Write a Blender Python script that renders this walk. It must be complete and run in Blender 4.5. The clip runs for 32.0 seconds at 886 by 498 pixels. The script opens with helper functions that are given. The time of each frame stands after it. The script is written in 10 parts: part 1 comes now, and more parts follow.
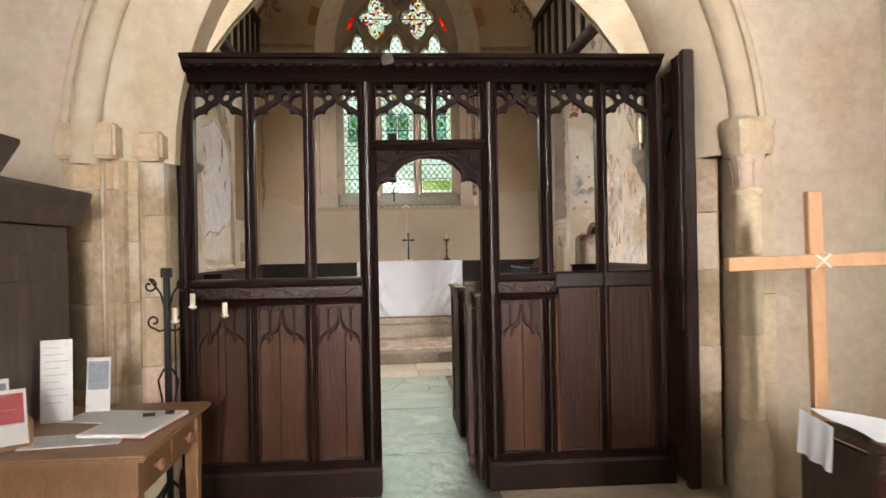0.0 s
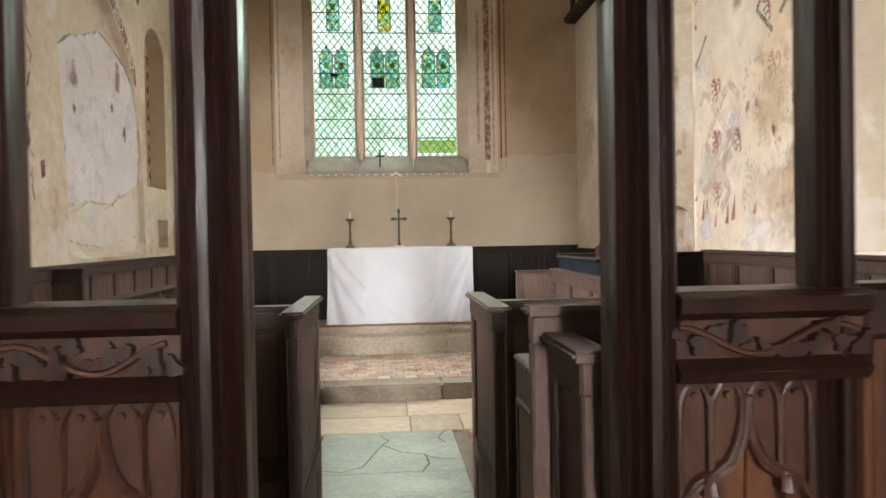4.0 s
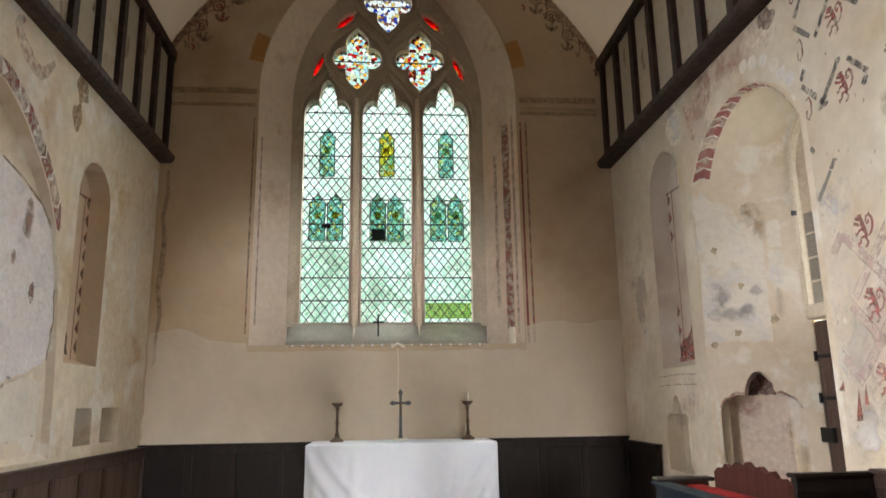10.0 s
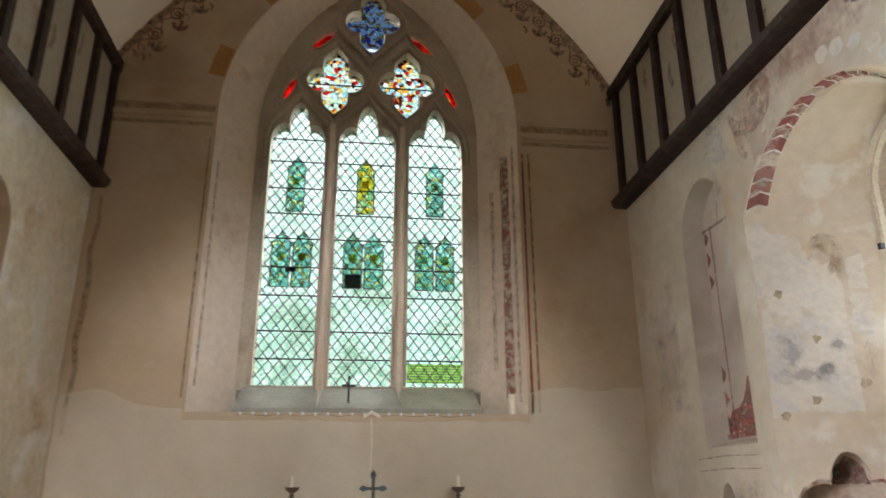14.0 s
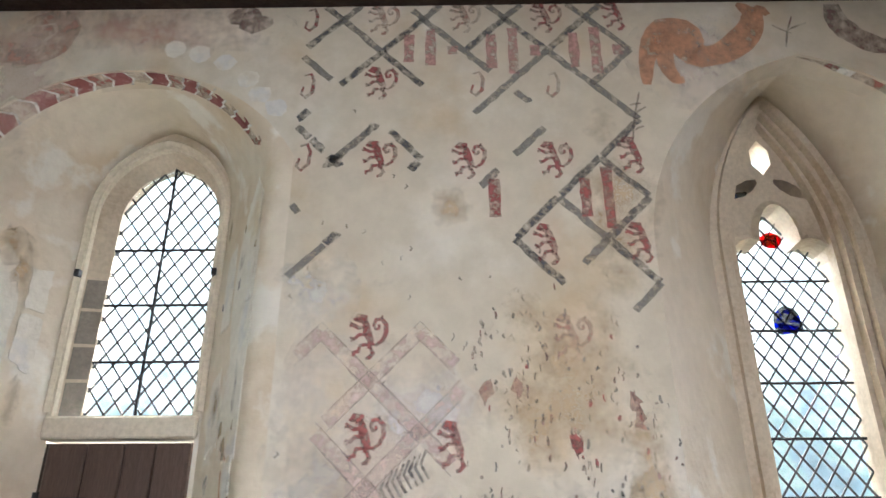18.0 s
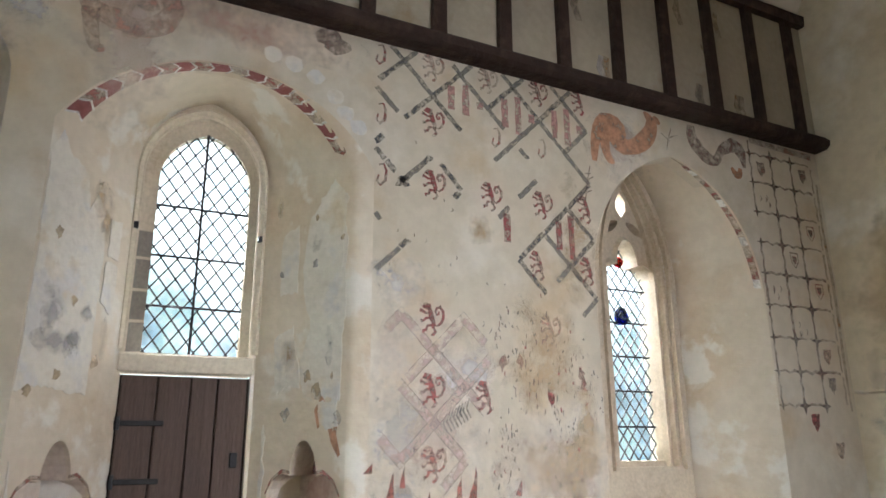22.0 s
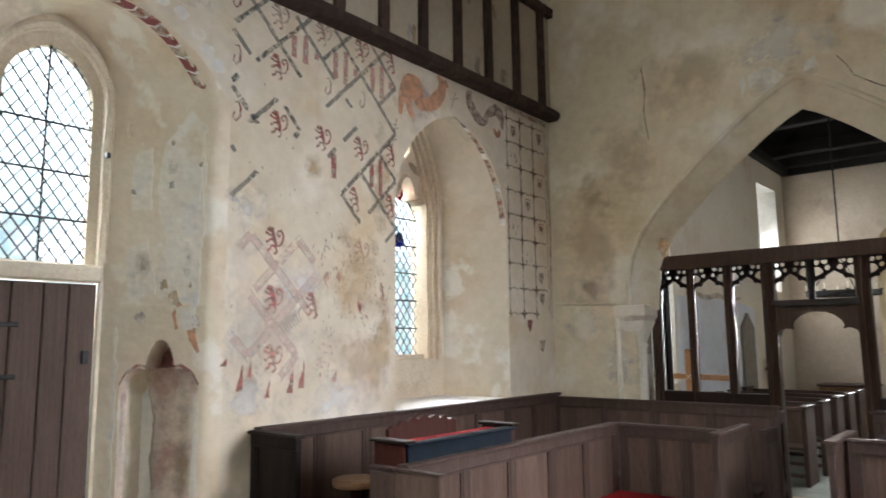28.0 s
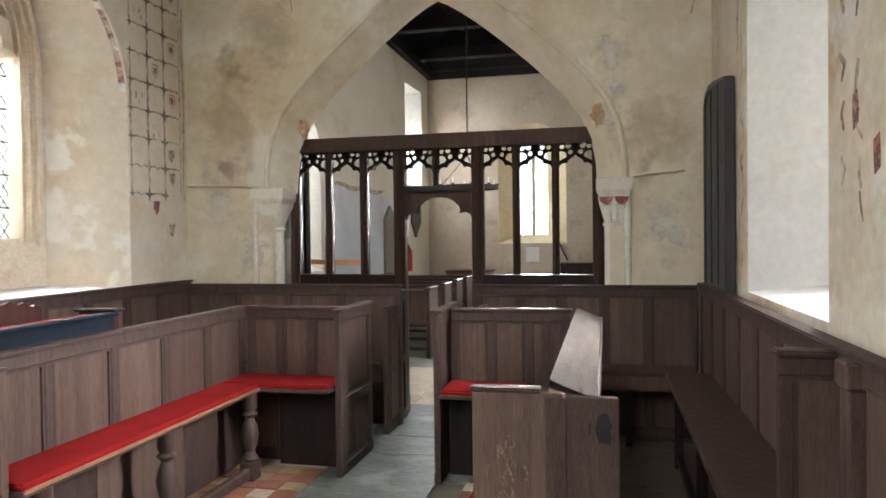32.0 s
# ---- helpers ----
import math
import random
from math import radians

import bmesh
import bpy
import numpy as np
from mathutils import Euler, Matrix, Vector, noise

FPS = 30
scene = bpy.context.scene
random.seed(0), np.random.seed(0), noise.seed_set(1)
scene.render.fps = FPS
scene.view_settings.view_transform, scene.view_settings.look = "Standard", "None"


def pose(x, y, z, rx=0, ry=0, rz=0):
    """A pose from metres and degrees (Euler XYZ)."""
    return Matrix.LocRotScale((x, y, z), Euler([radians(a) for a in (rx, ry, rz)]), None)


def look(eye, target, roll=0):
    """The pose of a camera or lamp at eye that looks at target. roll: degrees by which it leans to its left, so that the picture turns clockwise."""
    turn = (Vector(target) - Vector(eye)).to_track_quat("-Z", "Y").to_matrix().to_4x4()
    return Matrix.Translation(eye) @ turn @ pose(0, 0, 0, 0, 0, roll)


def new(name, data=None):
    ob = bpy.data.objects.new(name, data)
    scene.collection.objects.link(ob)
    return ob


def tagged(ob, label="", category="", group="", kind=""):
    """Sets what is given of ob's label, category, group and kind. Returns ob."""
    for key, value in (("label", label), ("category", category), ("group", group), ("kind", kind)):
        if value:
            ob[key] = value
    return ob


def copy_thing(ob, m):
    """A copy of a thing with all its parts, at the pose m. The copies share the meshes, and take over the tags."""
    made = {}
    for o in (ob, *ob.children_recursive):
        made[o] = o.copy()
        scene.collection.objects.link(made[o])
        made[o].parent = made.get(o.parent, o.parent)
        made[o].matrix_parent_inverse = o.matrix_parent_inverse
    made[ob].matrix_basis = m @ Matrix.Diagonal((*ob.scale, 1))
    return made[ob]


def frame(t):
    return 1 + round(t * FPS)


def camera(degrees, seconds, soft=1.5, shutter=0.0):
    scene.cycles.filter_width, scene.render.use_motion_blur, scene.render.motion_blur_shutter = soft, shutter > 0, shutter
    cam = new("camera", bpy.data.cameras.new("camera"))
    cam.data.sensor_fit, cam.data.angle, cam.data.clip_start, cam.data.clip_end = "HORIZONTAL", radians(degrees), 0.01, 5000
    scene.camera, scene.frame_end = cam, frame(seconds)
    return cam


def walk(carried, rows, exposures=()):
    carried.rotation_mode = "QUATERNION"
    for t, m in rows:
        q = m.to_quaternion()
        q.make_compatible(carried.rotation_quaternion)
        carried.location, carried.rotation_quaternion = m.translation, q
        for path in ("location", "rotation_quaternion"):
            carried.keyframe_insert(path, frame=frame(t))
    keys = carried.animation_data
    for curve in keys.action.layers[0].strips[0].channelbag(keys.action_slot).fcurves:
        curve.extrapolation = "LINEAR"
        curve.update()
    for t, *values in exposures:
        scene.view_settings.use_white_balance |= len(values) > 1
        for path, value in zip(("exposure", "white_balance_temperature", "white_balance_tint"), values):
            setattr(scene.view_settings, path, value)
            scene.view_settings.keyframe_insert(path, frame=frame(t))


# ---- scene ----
cam = camera(64.4, 32.0, shutter=0.5)
METRES, EYE, TILT, LEAN, TURN = 12.0, 1.43, 0.0, 0.0, -4.4
ROWS = [
    (0.0, 0.0, 0.0, 0.0, 0.0, 0.15, 1.1),
    (0.5, -0.0049, 0.0309, 0.0005, -0.05, -0.14, 1.14),
    (1.0, -0.0041, 0.0628, -0.0008, -0.15, -0.3, 1.15),
    (1.5, -0.001, 0.093, 0.0001, -0.21, -0.53, 1.11),
    (2.0, -0.0009, 0.1233, 0.0002, -0.28, -0.64, 1.07),
    (2.5, -0.0001, 0.1551, -0.0014, -0.21, -0.65, 1.14),
    (3.0, -0.0, 0.1869, -0.0012, -0.14, -0.71, 1.13),
    (3.5, -0.0035, 0.2191, -0.0013, -0.15, -0.72, 1.07),
    (4.0, -0.0052, 0.2525, -0.0038, -0.18, -0.95, 1.02),
    (4.5, -0.0072, 0.2817, -0.006, -0.32, -1.66, 1.0),
    (6.5, -0.0122, 0.3835, 0.002, -0.36, -4.46, 0.92),
    (7.0, -0.0147, 0.3965, 0.0049, -0.41, -3.93, 0.94),
    (7.5, -0.0147, 0.4006, 0.0068, -0.52, -2.52, 0.96),
    (8.0, -0.0151, 0.3998, 0.0094, -0.62, 0.05, 0.95),
    (8.5, -0.0154, 0.3988, 0.0112, -0.6, 3.83, 0.95),
    (9.0, -0.016, 0.3977, 0.0126, -0.52, 7.3, 0.95),
    (9.5, -0.0161, 0.3965, 0.0136, -0.41, 10.04, 0.93),
    (10.0, -0.0165, 0.3961, 0.0142, -0.27, 12.41, 0.88),
    (10.5, -0.017, 0.396, 0.015, -0.09, 14.37, 0.85),
    (11.0, -0.0179, 0.3966, 0.0152, 0.08, 16.0, 0.82),
    (11.5, -0.0188, 0.4004, 0.0149, 0.26, 17.25, 0.77),
    (12.0, -0.0181, 0.4119, 0.0142, 0.41, 18.22, 0.76),
    (12.5, -0.018, 0.4293, 0.0139, 0.58, 19.03, 0.73),
    (13.0, -0.0219, 0.4513, 0.0146, 0.75, 19.31, 0.68),
    (13.5, -0.0225, 0.4757, 0.0136, 0.34, 19.13, 0.5),
    (14.0, -0.0221, 0.5009, 0.0153, -2.26, 18.78, 0.2),
    (14.5, -0.0233, 0.5203, 0.0168, -9.77, 18.45, 0.03),
    (15.0, -0.0248, 0.5376, 0.0175, -26.1, 18.33, 0.2),
    (15.5, -0.0266, 0.5531, 0.0178, -45.45, 18.79, 0.15),
    (17.5, -0.0397, 0.6245, 0.0168, -81.92, 23.27, 0.14),
    (18.0, -0.0483, 0.6433, 0.0185, -84.73, 23.83, 0.15),
    (18.5, -0.0588, 0.6664, 0.0172, -87.3, 24.17, 0.14),
    (19.0, -0.0693, 0.6892, 0.0193, -89.78, 24.16, 0.07),
    (19.5, -0.0851, 0.7074, 0.0207, -92.66, 24.22, 0.07),
    (20.0, -0.0947, 0.7259, 0.0205, -96.22, 23.98, 0.07),
    (20.5, -0.1029, 0.7413, 0.0252, -100.47, 22.88, 0.11),
    (21.0, -0.1133, 0.7566, 0.0282, -105.55, 20.9, 0.27),
    (21.5, -0.1247, 0.778, 0.0265, -109.46, 18.33, 0.41),
    (22.0, -0.1318, 0.8017, 0.0271, -111.93, 15.82, 0.35),
    (22.5, -0.1436, 0.8256, 0.0301, -114.4, 14.57, 0.32),
    (23.0, -0.1516, 0.8473, 0.0306, -116.65, 13.86, 0.53),
    (23.5, -0.1548, 0.8661, 0.0316, -118.4, 13.12, 0.55),
    (24.0, -0.1597, 0.8827, 0.0314, -120.09, 12.61, 0.6),
    (24.5, -0.1652, 0.8958, 0.0331, -122.42, 11.93, 0.57),
    (26.5, -0.1646, 0.9036, 0.0321, -128.19, 9.6, 0.74),
    (27.0, -0.1647, 0.9021, 0.0302, -129.92, 9.09, 0.71),
    (27.5, -0.1646, 0.8991, 0.0293, -132.4, 8.36, 0.63),
    (28.0, -0.1649, 0.8959, 0.0276, -135.8, 7.6, 0.62),
    (28.5, -0.1658, 0.8928, 0.0269, -139.67, 6.54, 0.58),
    (29.0, -0.1667, 0.8895, 0.0256, -143.48, 5.39, 0.62),
    (29.5, -0.1681, 0.8868, 0.0239, -147.09, 4.2, 0.7),
    (30.0, -0.17, 0.8848, 0.0231, -150.56, 3.01, 0.66),
    (30.5, -0.1719, 0.8823, 0.0217, -153.71, 1.94, 0.71),
    (31.0, -0.173, 0.8794, 0.0207, -156.96, 0.92, 0.74),
    (31.5, -0.1721, 0.8751, 0.0191, -160.09, -0.05, 0.7),
    (32.0, -0.1694, 0.865, 0.017, -162.64, -1.03, 0.72),
]
walk(cam, [(t, pose(0, 0, EYE, TILT, LEAN, TURN) @ pose(METRES * x, METRES * y, METRES * z, 90 + pitch, roll, yaw)) for t, x, y, z, yaw, pitch, roll in ROWS],
     exposures=[(0.0, 0.05, 6900, 14), (3.0, 0.32, 6750, 12), (6.0, 0.26, 6550, 11), (8.0, 0.12, 6500, 11), (12.0, 0.06, 6350, 11), (14.0, 0.10, 6250, 10), (15.0, -0.22, 5950, 8), (16.5, -0.24, 5900, 9), (19.0, -0.06, 5900, 9), (22.0, -0.14, 5900, 8), (24.0, -0.10, 5900, 8), (27.0, -0.06, 5900, 8), (29.0, 0.04, 6050, 9), (32.0, 0.42, 6050, 9)])

# ---- world and daylight ----
from mathutils.geometry import tessellate_polygon

world = bpy.data.worlds.new("overcast_sky")
scene.world = world
world.use_nodes = True
wn = world.node_tree.nodes
sky = wn.new("ShaderNodeTexSky")
sky.sky_type, sky.sun_disc = "NISHITA", False
sky.sun_elevation, sky.sun_rotation = radians(48), radians(160)
world.node_tree.links.new(sky.outputs[0], wn["Background"].inputs[0])
wn["Background"].inputs[1].default_value = 0.12

sun_data = bpy.data.lights.new("sun", "SUN")
sun_data.energy, sun_data.angle, sun_data.color = 1.2, radians(14), (1.0, 0.95, 0.86)
sun = new("sun", sun_data)
sun.matrix_world = look((6, -2, 12), (1.6, 6, 1.5))


def daylight(name, centre, aim, width, height, watts, colour=(1.0, 0.97, 0.92), spread=180):
    """Sky light that comes in through one window."""
    data = bpy.data.lights.new(name, "AREA")
    data.shape, data.size, data.size_y, data.energy, data.color = "RECTANGLE", width, height, watts, colour
    data.spread = radians(spread)
    lamp = new(name, data)
    lamp.matrix_world = look(centre, aim)
    return lamp


COOL, WARM = (1.0, 0.968, 0.975), (1.0, 0.94, 0.84)
daylight("daylight_south_a", (5.0, 9.25, 5.0), (0.2, 9.3, 0.1), 2.2, 2.4, 112, COOL, 60)
daylight("daylight_south_b", (4.9, 5.15, 3.8), (0.2, 8.6, 1.0), 2.6, 2.6, 200, COOL, 60)
daylight("daylight_south_low_a", (3.95, 9.15, 3.0), (0.5, 9.2, 0.9), 0.5, 0.9, 48, COOL, 120)
daylight("daylight_south_low_b", (4.30, 6.10, 3.50), (-1.3, 6.3, 0.5), 1.2, 0.9, 150, COOL, 110)
# added lamps hidden below the sills, a bounce fill for soffits and jamb
daylight("daylight_ground_a", (3.80, 9.22, 1.95), (2.75, 9.22, 3.5), 0.6, 0.5, 10, WARM, 130)
daylight("daylight_ground_b", (3.90, 6.45, 1.35), (2.8, 5.60, 2.4), 0.6, 0.5, 12, WARM, 130)
daylight("daylight_north", (-3.15, 6.62, 2.6), (2.5, 8.7, 0.2), 0.8, 1.8, 195, COOL, 98)
daylight("daylight_east", (0.20, 13.6, 5.1), (0.2, 8.5, 0.4), 2.6, 3.6, 370, (0.99, 0.98, 0.95), 110)
daylight("daylight_nave_south_a", (3.5, 1.45, 2.6), (0.0, 2.0, 0.9), 1.0, 2.0, 46, WARM)
daylight("daylight_nave_south_b", (3.5, -4.5, 3.9), (0.0, -3.0, 1.0), 0.8, 2.0, 120)
# added fill for the nave, through a north window that is never in view
daylight("daylight_nave_north", (-3.4, -0.6, 2.8), (0.6, 2.4, 0.9), 1.0, 2.0, 74, WARM)
daylight("daylight_nave_west", (0.4, -6.55, 3.0), (0.3, 11.8, 2.0), 0.8, 2.2, 140, (1.0, 0.99, 0.97), 40)

# ---- materials ----
def mat(name, a, b, scale=6.0, rough=0.7, bump=0.2, stretch=(1, 1, 1), patch=None, patch_scale=1.1, patch_cut=(0.52, 0.66), metal=0.0,
        spread=0.0, bump_scale=30.0, fine=0.5, stain=None, stain_scale=0.6, stain_cut=(0.55, 0.75), depth=0.006, coat=0.0, shine=0.5):
    """A surface of two colours mixed by grain, with larger patches and stains, relief, and some spread from piece to piece."""
    m = bpy.data.materials.new(name)
    m.use_nodes = True
    n, l = m.node_tree.nodes, m.node_tree.links
    shader = n["Principled BSDF"]
    coord = n.new("ShaderNodeTexCoord")
    place = n.new("ShaderNodeMapping")
    place.inputs["Scale"].default_value = stretch
    l.new(coord.outputs["Object"], place.inputs[0])
    info = n.new("ShaderNodeObjectInfo")
    if spread:
        shift = n.new("ShaderNodeMath")
        shift.operation = "MULTIPLY"
        shift.inputs[1].default_value = 37.0
        l.new(info.outputs["Random"], shift.inputs[0])
        l.new(shift.outputs[0], place.inputs["Location"])

    def grain(size, detail=6.0, roughness=0.6, source=None):
        t = n.new("ShaderNodeTexNoise")
        t.inputs["Scale"].default_value, t.inputs["Detail"].default_value, t.inputs["Roughness"].default_value = size, detail, roughness
        l.new(source or place.outputs[0], t.inputs["Vector"])
        return t.outputs["Fac"]

    def ramp(source, low, high):
        r = n.new("ShaderNodeMapRange")
        r.inputs["From Min"].default_value, r.inputs["From Max"].default_value = low, high
        l.new(source, r.inputs[0])
        return r.outputs[0]

    def mix(factor, first, second, kind="MIX"):
        x = n.new("ShaderNodeMix")
        x.data_type, x.blend_type = "RGBA", kind
        for socket, value in ((x.inputs[0], factor), (x.inputs[6], first), (x.inputs[7], second)):
            if hasattr(value, "links"):
                l.new(value, socket)
            elif isinstance(value, tuple):
                socket.default_value = (*value[:3], 1)
            else:
                socket.default_value = value
        return x.outputs[2]

    colour = mix(ramp(grain(scale), 0.3, 0.7), a, b)
    if patch:
        colour = mix(ramp(grain(patch_scale, 8.0, 0.65), *patch_cut), colour, patch)
    if stain:
        colour = mix(ramp(grain(stain_scale, 5.0, 0.55), *stain_cut), colour, stain)
    colour = mix(fine * 0.5, colour, mix(ramp(grain(scale * 9, 3.0), 0.35, 0.65), tuple(v * 0.72 for v in a), tuple(min(1, v * 1.2) for v in b)))
    if spread:
        vary = n.new("ShaderNodeMapRange")
        vary.inputs["To Min"].default_value, vary.inputs["To Max"].default_value = 1 - spread, 1 + spread
        l.new(info.outputs["Random"], vary.inputs[0])
        hue = n.new("ShaderNodeHueSaturation")
        l.new(vary.outputs[0], hue.inputs["Value"])
        l.new(colour, hue.inputs["Color"])
        colour = hue.outputs[0]
    l.new(colour, shader.inputs["Base Color"])
    gloss = n.new("ShaderNodeMapRange")
    gloss.inputs["To Min"].default_value, gloss.inputs["To Max"].default_value = max(0.05, rough - 0.12), min(1, rough + 0.12)
    l.new(grain(scale * 2), gloss.inputs[0])
    l.new(gloss.outputs[0], shader.inputs["Roughness"])
    shader.inputs["Metallic"].default_value = metal
    shader.inputs["Coat Weight"].default_value = coat
    shader.inputs["Specular IOR Level"].default_value = shine
    bumps = n.new("ShaderNodeBump")
    bumps.inputs["Strength"].default_value, bumps.inputs["Distance"].default_value = bump, depth
    l.new(grain(bump_scale, 4.0), bumps.inputs["Height"])
    waves = n.new("ShaderNodeBump")
    waves.inputs["Strength"].default_value, waves.inputs["Distance"].default_value = min(1, bump * 1.5), depth * 6
    l.new(grain(max(0.8, bump_scale / 12), 3.0), waves.inputs["Height"])
    l.new(bumps.outputs[0], waves.inputs["Normal"])
    l.new(waves.outputs[0], shader.inputs["Normal"])
    return m


def worn(name, colour, keep=0.5, scale=14.0, rough=0.9, size=16.0, least=0.0, soft=0.12):
    """Old wall paint, flaked away in places down to the plaster under it."""
    m = mat(name, colour, tuple(min(1, c * 1.35) for c in colour), scale, rough, 0.1)
    n, l = m.node_tree.nodes, m.node_tree.links
    coord = n.new("ShaderNodeTexCoord")
    loss = n.new("ShaderNodeTexNoise")
    loss.inputs["Scale"].default_value, loss.inputs["Detail"].default_value, loss.inputs["Roughness"].default_value = size, 8.0, 0.7
    l.new(coord.outputs["Object"], loss.inputs["Vector"])
    cut = n.new("ShaderNodeMapRange")
    cut.inputs["From Min"].default_value, cut.inputs["From Max"].default_value = keep - soft, keep + soft
    cut.inputs["To Min"].default_value, cut.inputs["To Max"].default_value = least, 0.95
    l.new(loss.outputs["Fac"], cut.inputs[0])
    clear, both = n.new("ShaderNodeBsdfTransparent"), n.new("ShaderNodeMixShader")
    l.new(cut.outputs[0], both.inputs[0])
    l.new(n["Principled BSDF"].outputs[0], both.inputs[1])
    l.new(clear.outputs[0], both.inputs[2])
    l.new(both.outputs[0], n["Material Output"].inputs[0])
    return m


def wash(name, colour, across="Y", strength=0.8, size=4.0):
    """A stain in old limewash that thins out unevenly towards its edge."""
    m = worn(name, colour, size=size)
    n, l = m.node_tree.nodes, m.node_tree.links
    coord, split = n.new("ShaderNodeTexCoord"), n.new("ShaderNodeSeparateXYZ")
    flat, far, uneven, fade = n.new("ShaderNodeCombineXYZ"), n.new("ShaderNodeVectorMath"), n.new("ShaderNodeTexNoise"), n.new("ShaderNodeMath")
    uneven.inputs["Scale"].default_value, uneven.inputs["Detail"].default_value, uneven.inputs["Roughness"].default_value = size, 9.0, 0.68
    l.new(coord.outputs["Generated"], split.inputs[0])
    l.new(coord.outputs["Object"], uneven.inputs["Vector"])
    l.new(split.outputs[across], flat.inputs["X"])
    l.new(split.outputs["Z"], flat.inputs["Y"])
    far.operation, far.inputs[1].default_value = "DISTANCE", (0.5, 0.5, 0.0)
    l.new(flat.outputs[0], far.inputs[0])
    fade.operation, fade.inputs[1].default_value = "MULTIPLY_ADD", 1.5
    l.new(uneven.outputs["Fac"], fade.inputs[0])
    l.new(far.outputs["Value"], fade.inputs[2])
    cut = n.new("ShaderNodeMapRange")
    cut.inputs["From Min"].default_value, cut.inputs["From Max"].default_value = 0.82, 1.16
    cut.inputs["To Min"].default_value, cut.inputs["To Max"].default_value = 1.0 - strength, 1.0
    l.new(fade.outputs[0], cut.inputs[0])
    l.new(cut.outputs[0], n["Mix Shader"].inputs[0])
    return m


def glass(name, colours, scale=7.0, cells=False, milk=0.0):
    """Old tinted window glass: it lets light through, and scatters a part of it."""
    m = bpy.data.materials.new(name)
    m.use_nodes = True
    n, l = m.node_tree.nodes, m.node_tree.links
    n.remove(n["Principled BSDF"])
    coord = n.new("ShaderNodeTexCoord")
    t = n.new("ShaderNodeTexVoronoi" if cells else "ShaderNodeTexNoise")
    t.inputs["Scale"].default_value = scale
    l.new(coord.outputs["Object"], t.inputs["Vector"])
    r = n.new("ShaderNodeValToRGB")
    steps = r.color_ramp
    steps.interpolation = "CONSTANT" if cells else "LINEAR"
    for k, c in enumerate(colours):
        at = k / len(colours) if cells else 0.3 + 0.4 * k / max(1, len(colours) - 1)
        e = steps.elements[k] if k < 2 else steps.elements.new(at)
        e.position, e.color = at, (*c, 1)
    if cells:
        split = n.new("ShaderNodeSeparateColor")
        l.new(t.outputs["Color"], split.inputs[0])
        l.new(split.outputs[0], r.inputs[0])
        edge = n.new("ShaderNodeTexVoronoi")
        edge.feature = "DISTANCE_TO_EDGE"
        edge.inputs["Scale"].default_value = scale
        l.new(coord.outputs["Object"], edge.inputs["Vector"])
        line = n.new("ShaderNodeMapRange")
        line.inputs["From Min"].default_value, line.inputs["From Max"].default_value = 0.008, 0.03
        l.new(edge.outputs["Distance"], line.inputs[0])
        lead = n.new("ShaderNodeMix")
        lead.data_type = "RGBA"
        lead.inputs[6].default_value = (0.02, 0.02, 0.02, 1)
        l.new(line.outputs[0], lead.inputs[0])
        l.new(r.outputs[0], lead.inputs[7])
        colour = lead.outputs[2]
    else:
        l.new(t.outputs["Fac"], r.inputs[0])
        colour = r.outputs[0]
    clear, soft, shine = n.new("ShaderNodeBsdfTransparent"), n.new("ShaderNodeBsdfTranslucent"), n.new("ShaderNodeBsdfGlossy")
    shine.inputs["Roughness"].default_value = 0.12
    l.new(colour, clear.inputs[0])
    l.new(colour, soft.inputs[0])
    first, second = n.new("ShaderNodeMixShader"), n.new("ShaderNodeMixShader")
    first.inputs[0].default_value, second.inputs[0].default_value = milk, 0.03
    l.new(clear.outputs[0], first.inputs[1])
    l.new(soft.outputs[0], first.inputs[2])
    l.new(first.outputs[0], second.inputs[1])
    l.new(shine.outputs[0], second.inputs[2])
    l.new(second.outputs[0], n["Material Output"].inputs[0])
    return m


def glow(name, colours, scale, strength):
    """The bright distance outside a window."""
    m = bpy.data.materials.new(name)
    m.use_nodes = True
    n, l = m.node_tree.nodes, m.node_tree.links
    n.remove(n["Principled BSDF"])
    coord, t, r, e = n.new("ShaderNodeTexCoord"), n.new("ShaderNodeTexNoise"), n.new("ShaderNodeValToRGB"), n.new("ShaderNodeEmission")
    t.inputs["Scale"].default_value, t.inputs["Detail"].default_value = scale, 5.0
    l.new(coord.outputs["Object"], t.inputs["Vector"])
    l.new(t.outputs["Fac"], r.inputs[0])
    for k, c in enumerate(colours):
        at = 0.34 + 0.32 * k / max(1, len(colours) - 1)
        step = r.color_ramp.elements[k] if k < 2 else r.color_ramp.elements.new(at)
        step.position, step.color = at, (*c, 1)
    l.new(r.outputs[0], e.inputs[0])
    e.inputs[1].default_value = strength
    l.new(e.outputs[0], n["Material Output"].inputs[0])
    return m


PLASTER = mat("old_limewash", (0.60, 0.51, 0.37), (0.73, 0.66, 0.53), 1.7, 0.92, 0.5, patch=(0.52, 0.37, 0.22), patch_scale=1.5, patch_cut=(0.55, 0.68), stain=(0.74, 0.71, 0.66), stain_scale=2.2, stain_cut=(0.52, 0.62), fine=0.4, shine=0.2)
PLASTER_EAST = mat("ochre_limewash", (0.505, 0.385, 0.262), (0.575, 0.452, 0.322), 0.9, 0.92, 0.4, patch=(0.61, 0.50, 0.38), patch_scale=0.6, patch_cut=(0.50, 0.70), stain=(0.41, 0.295, 0.185), stain_scale=0.9, stain_cut=(0.52, 0.72), fine=0.15, shine=0.2)
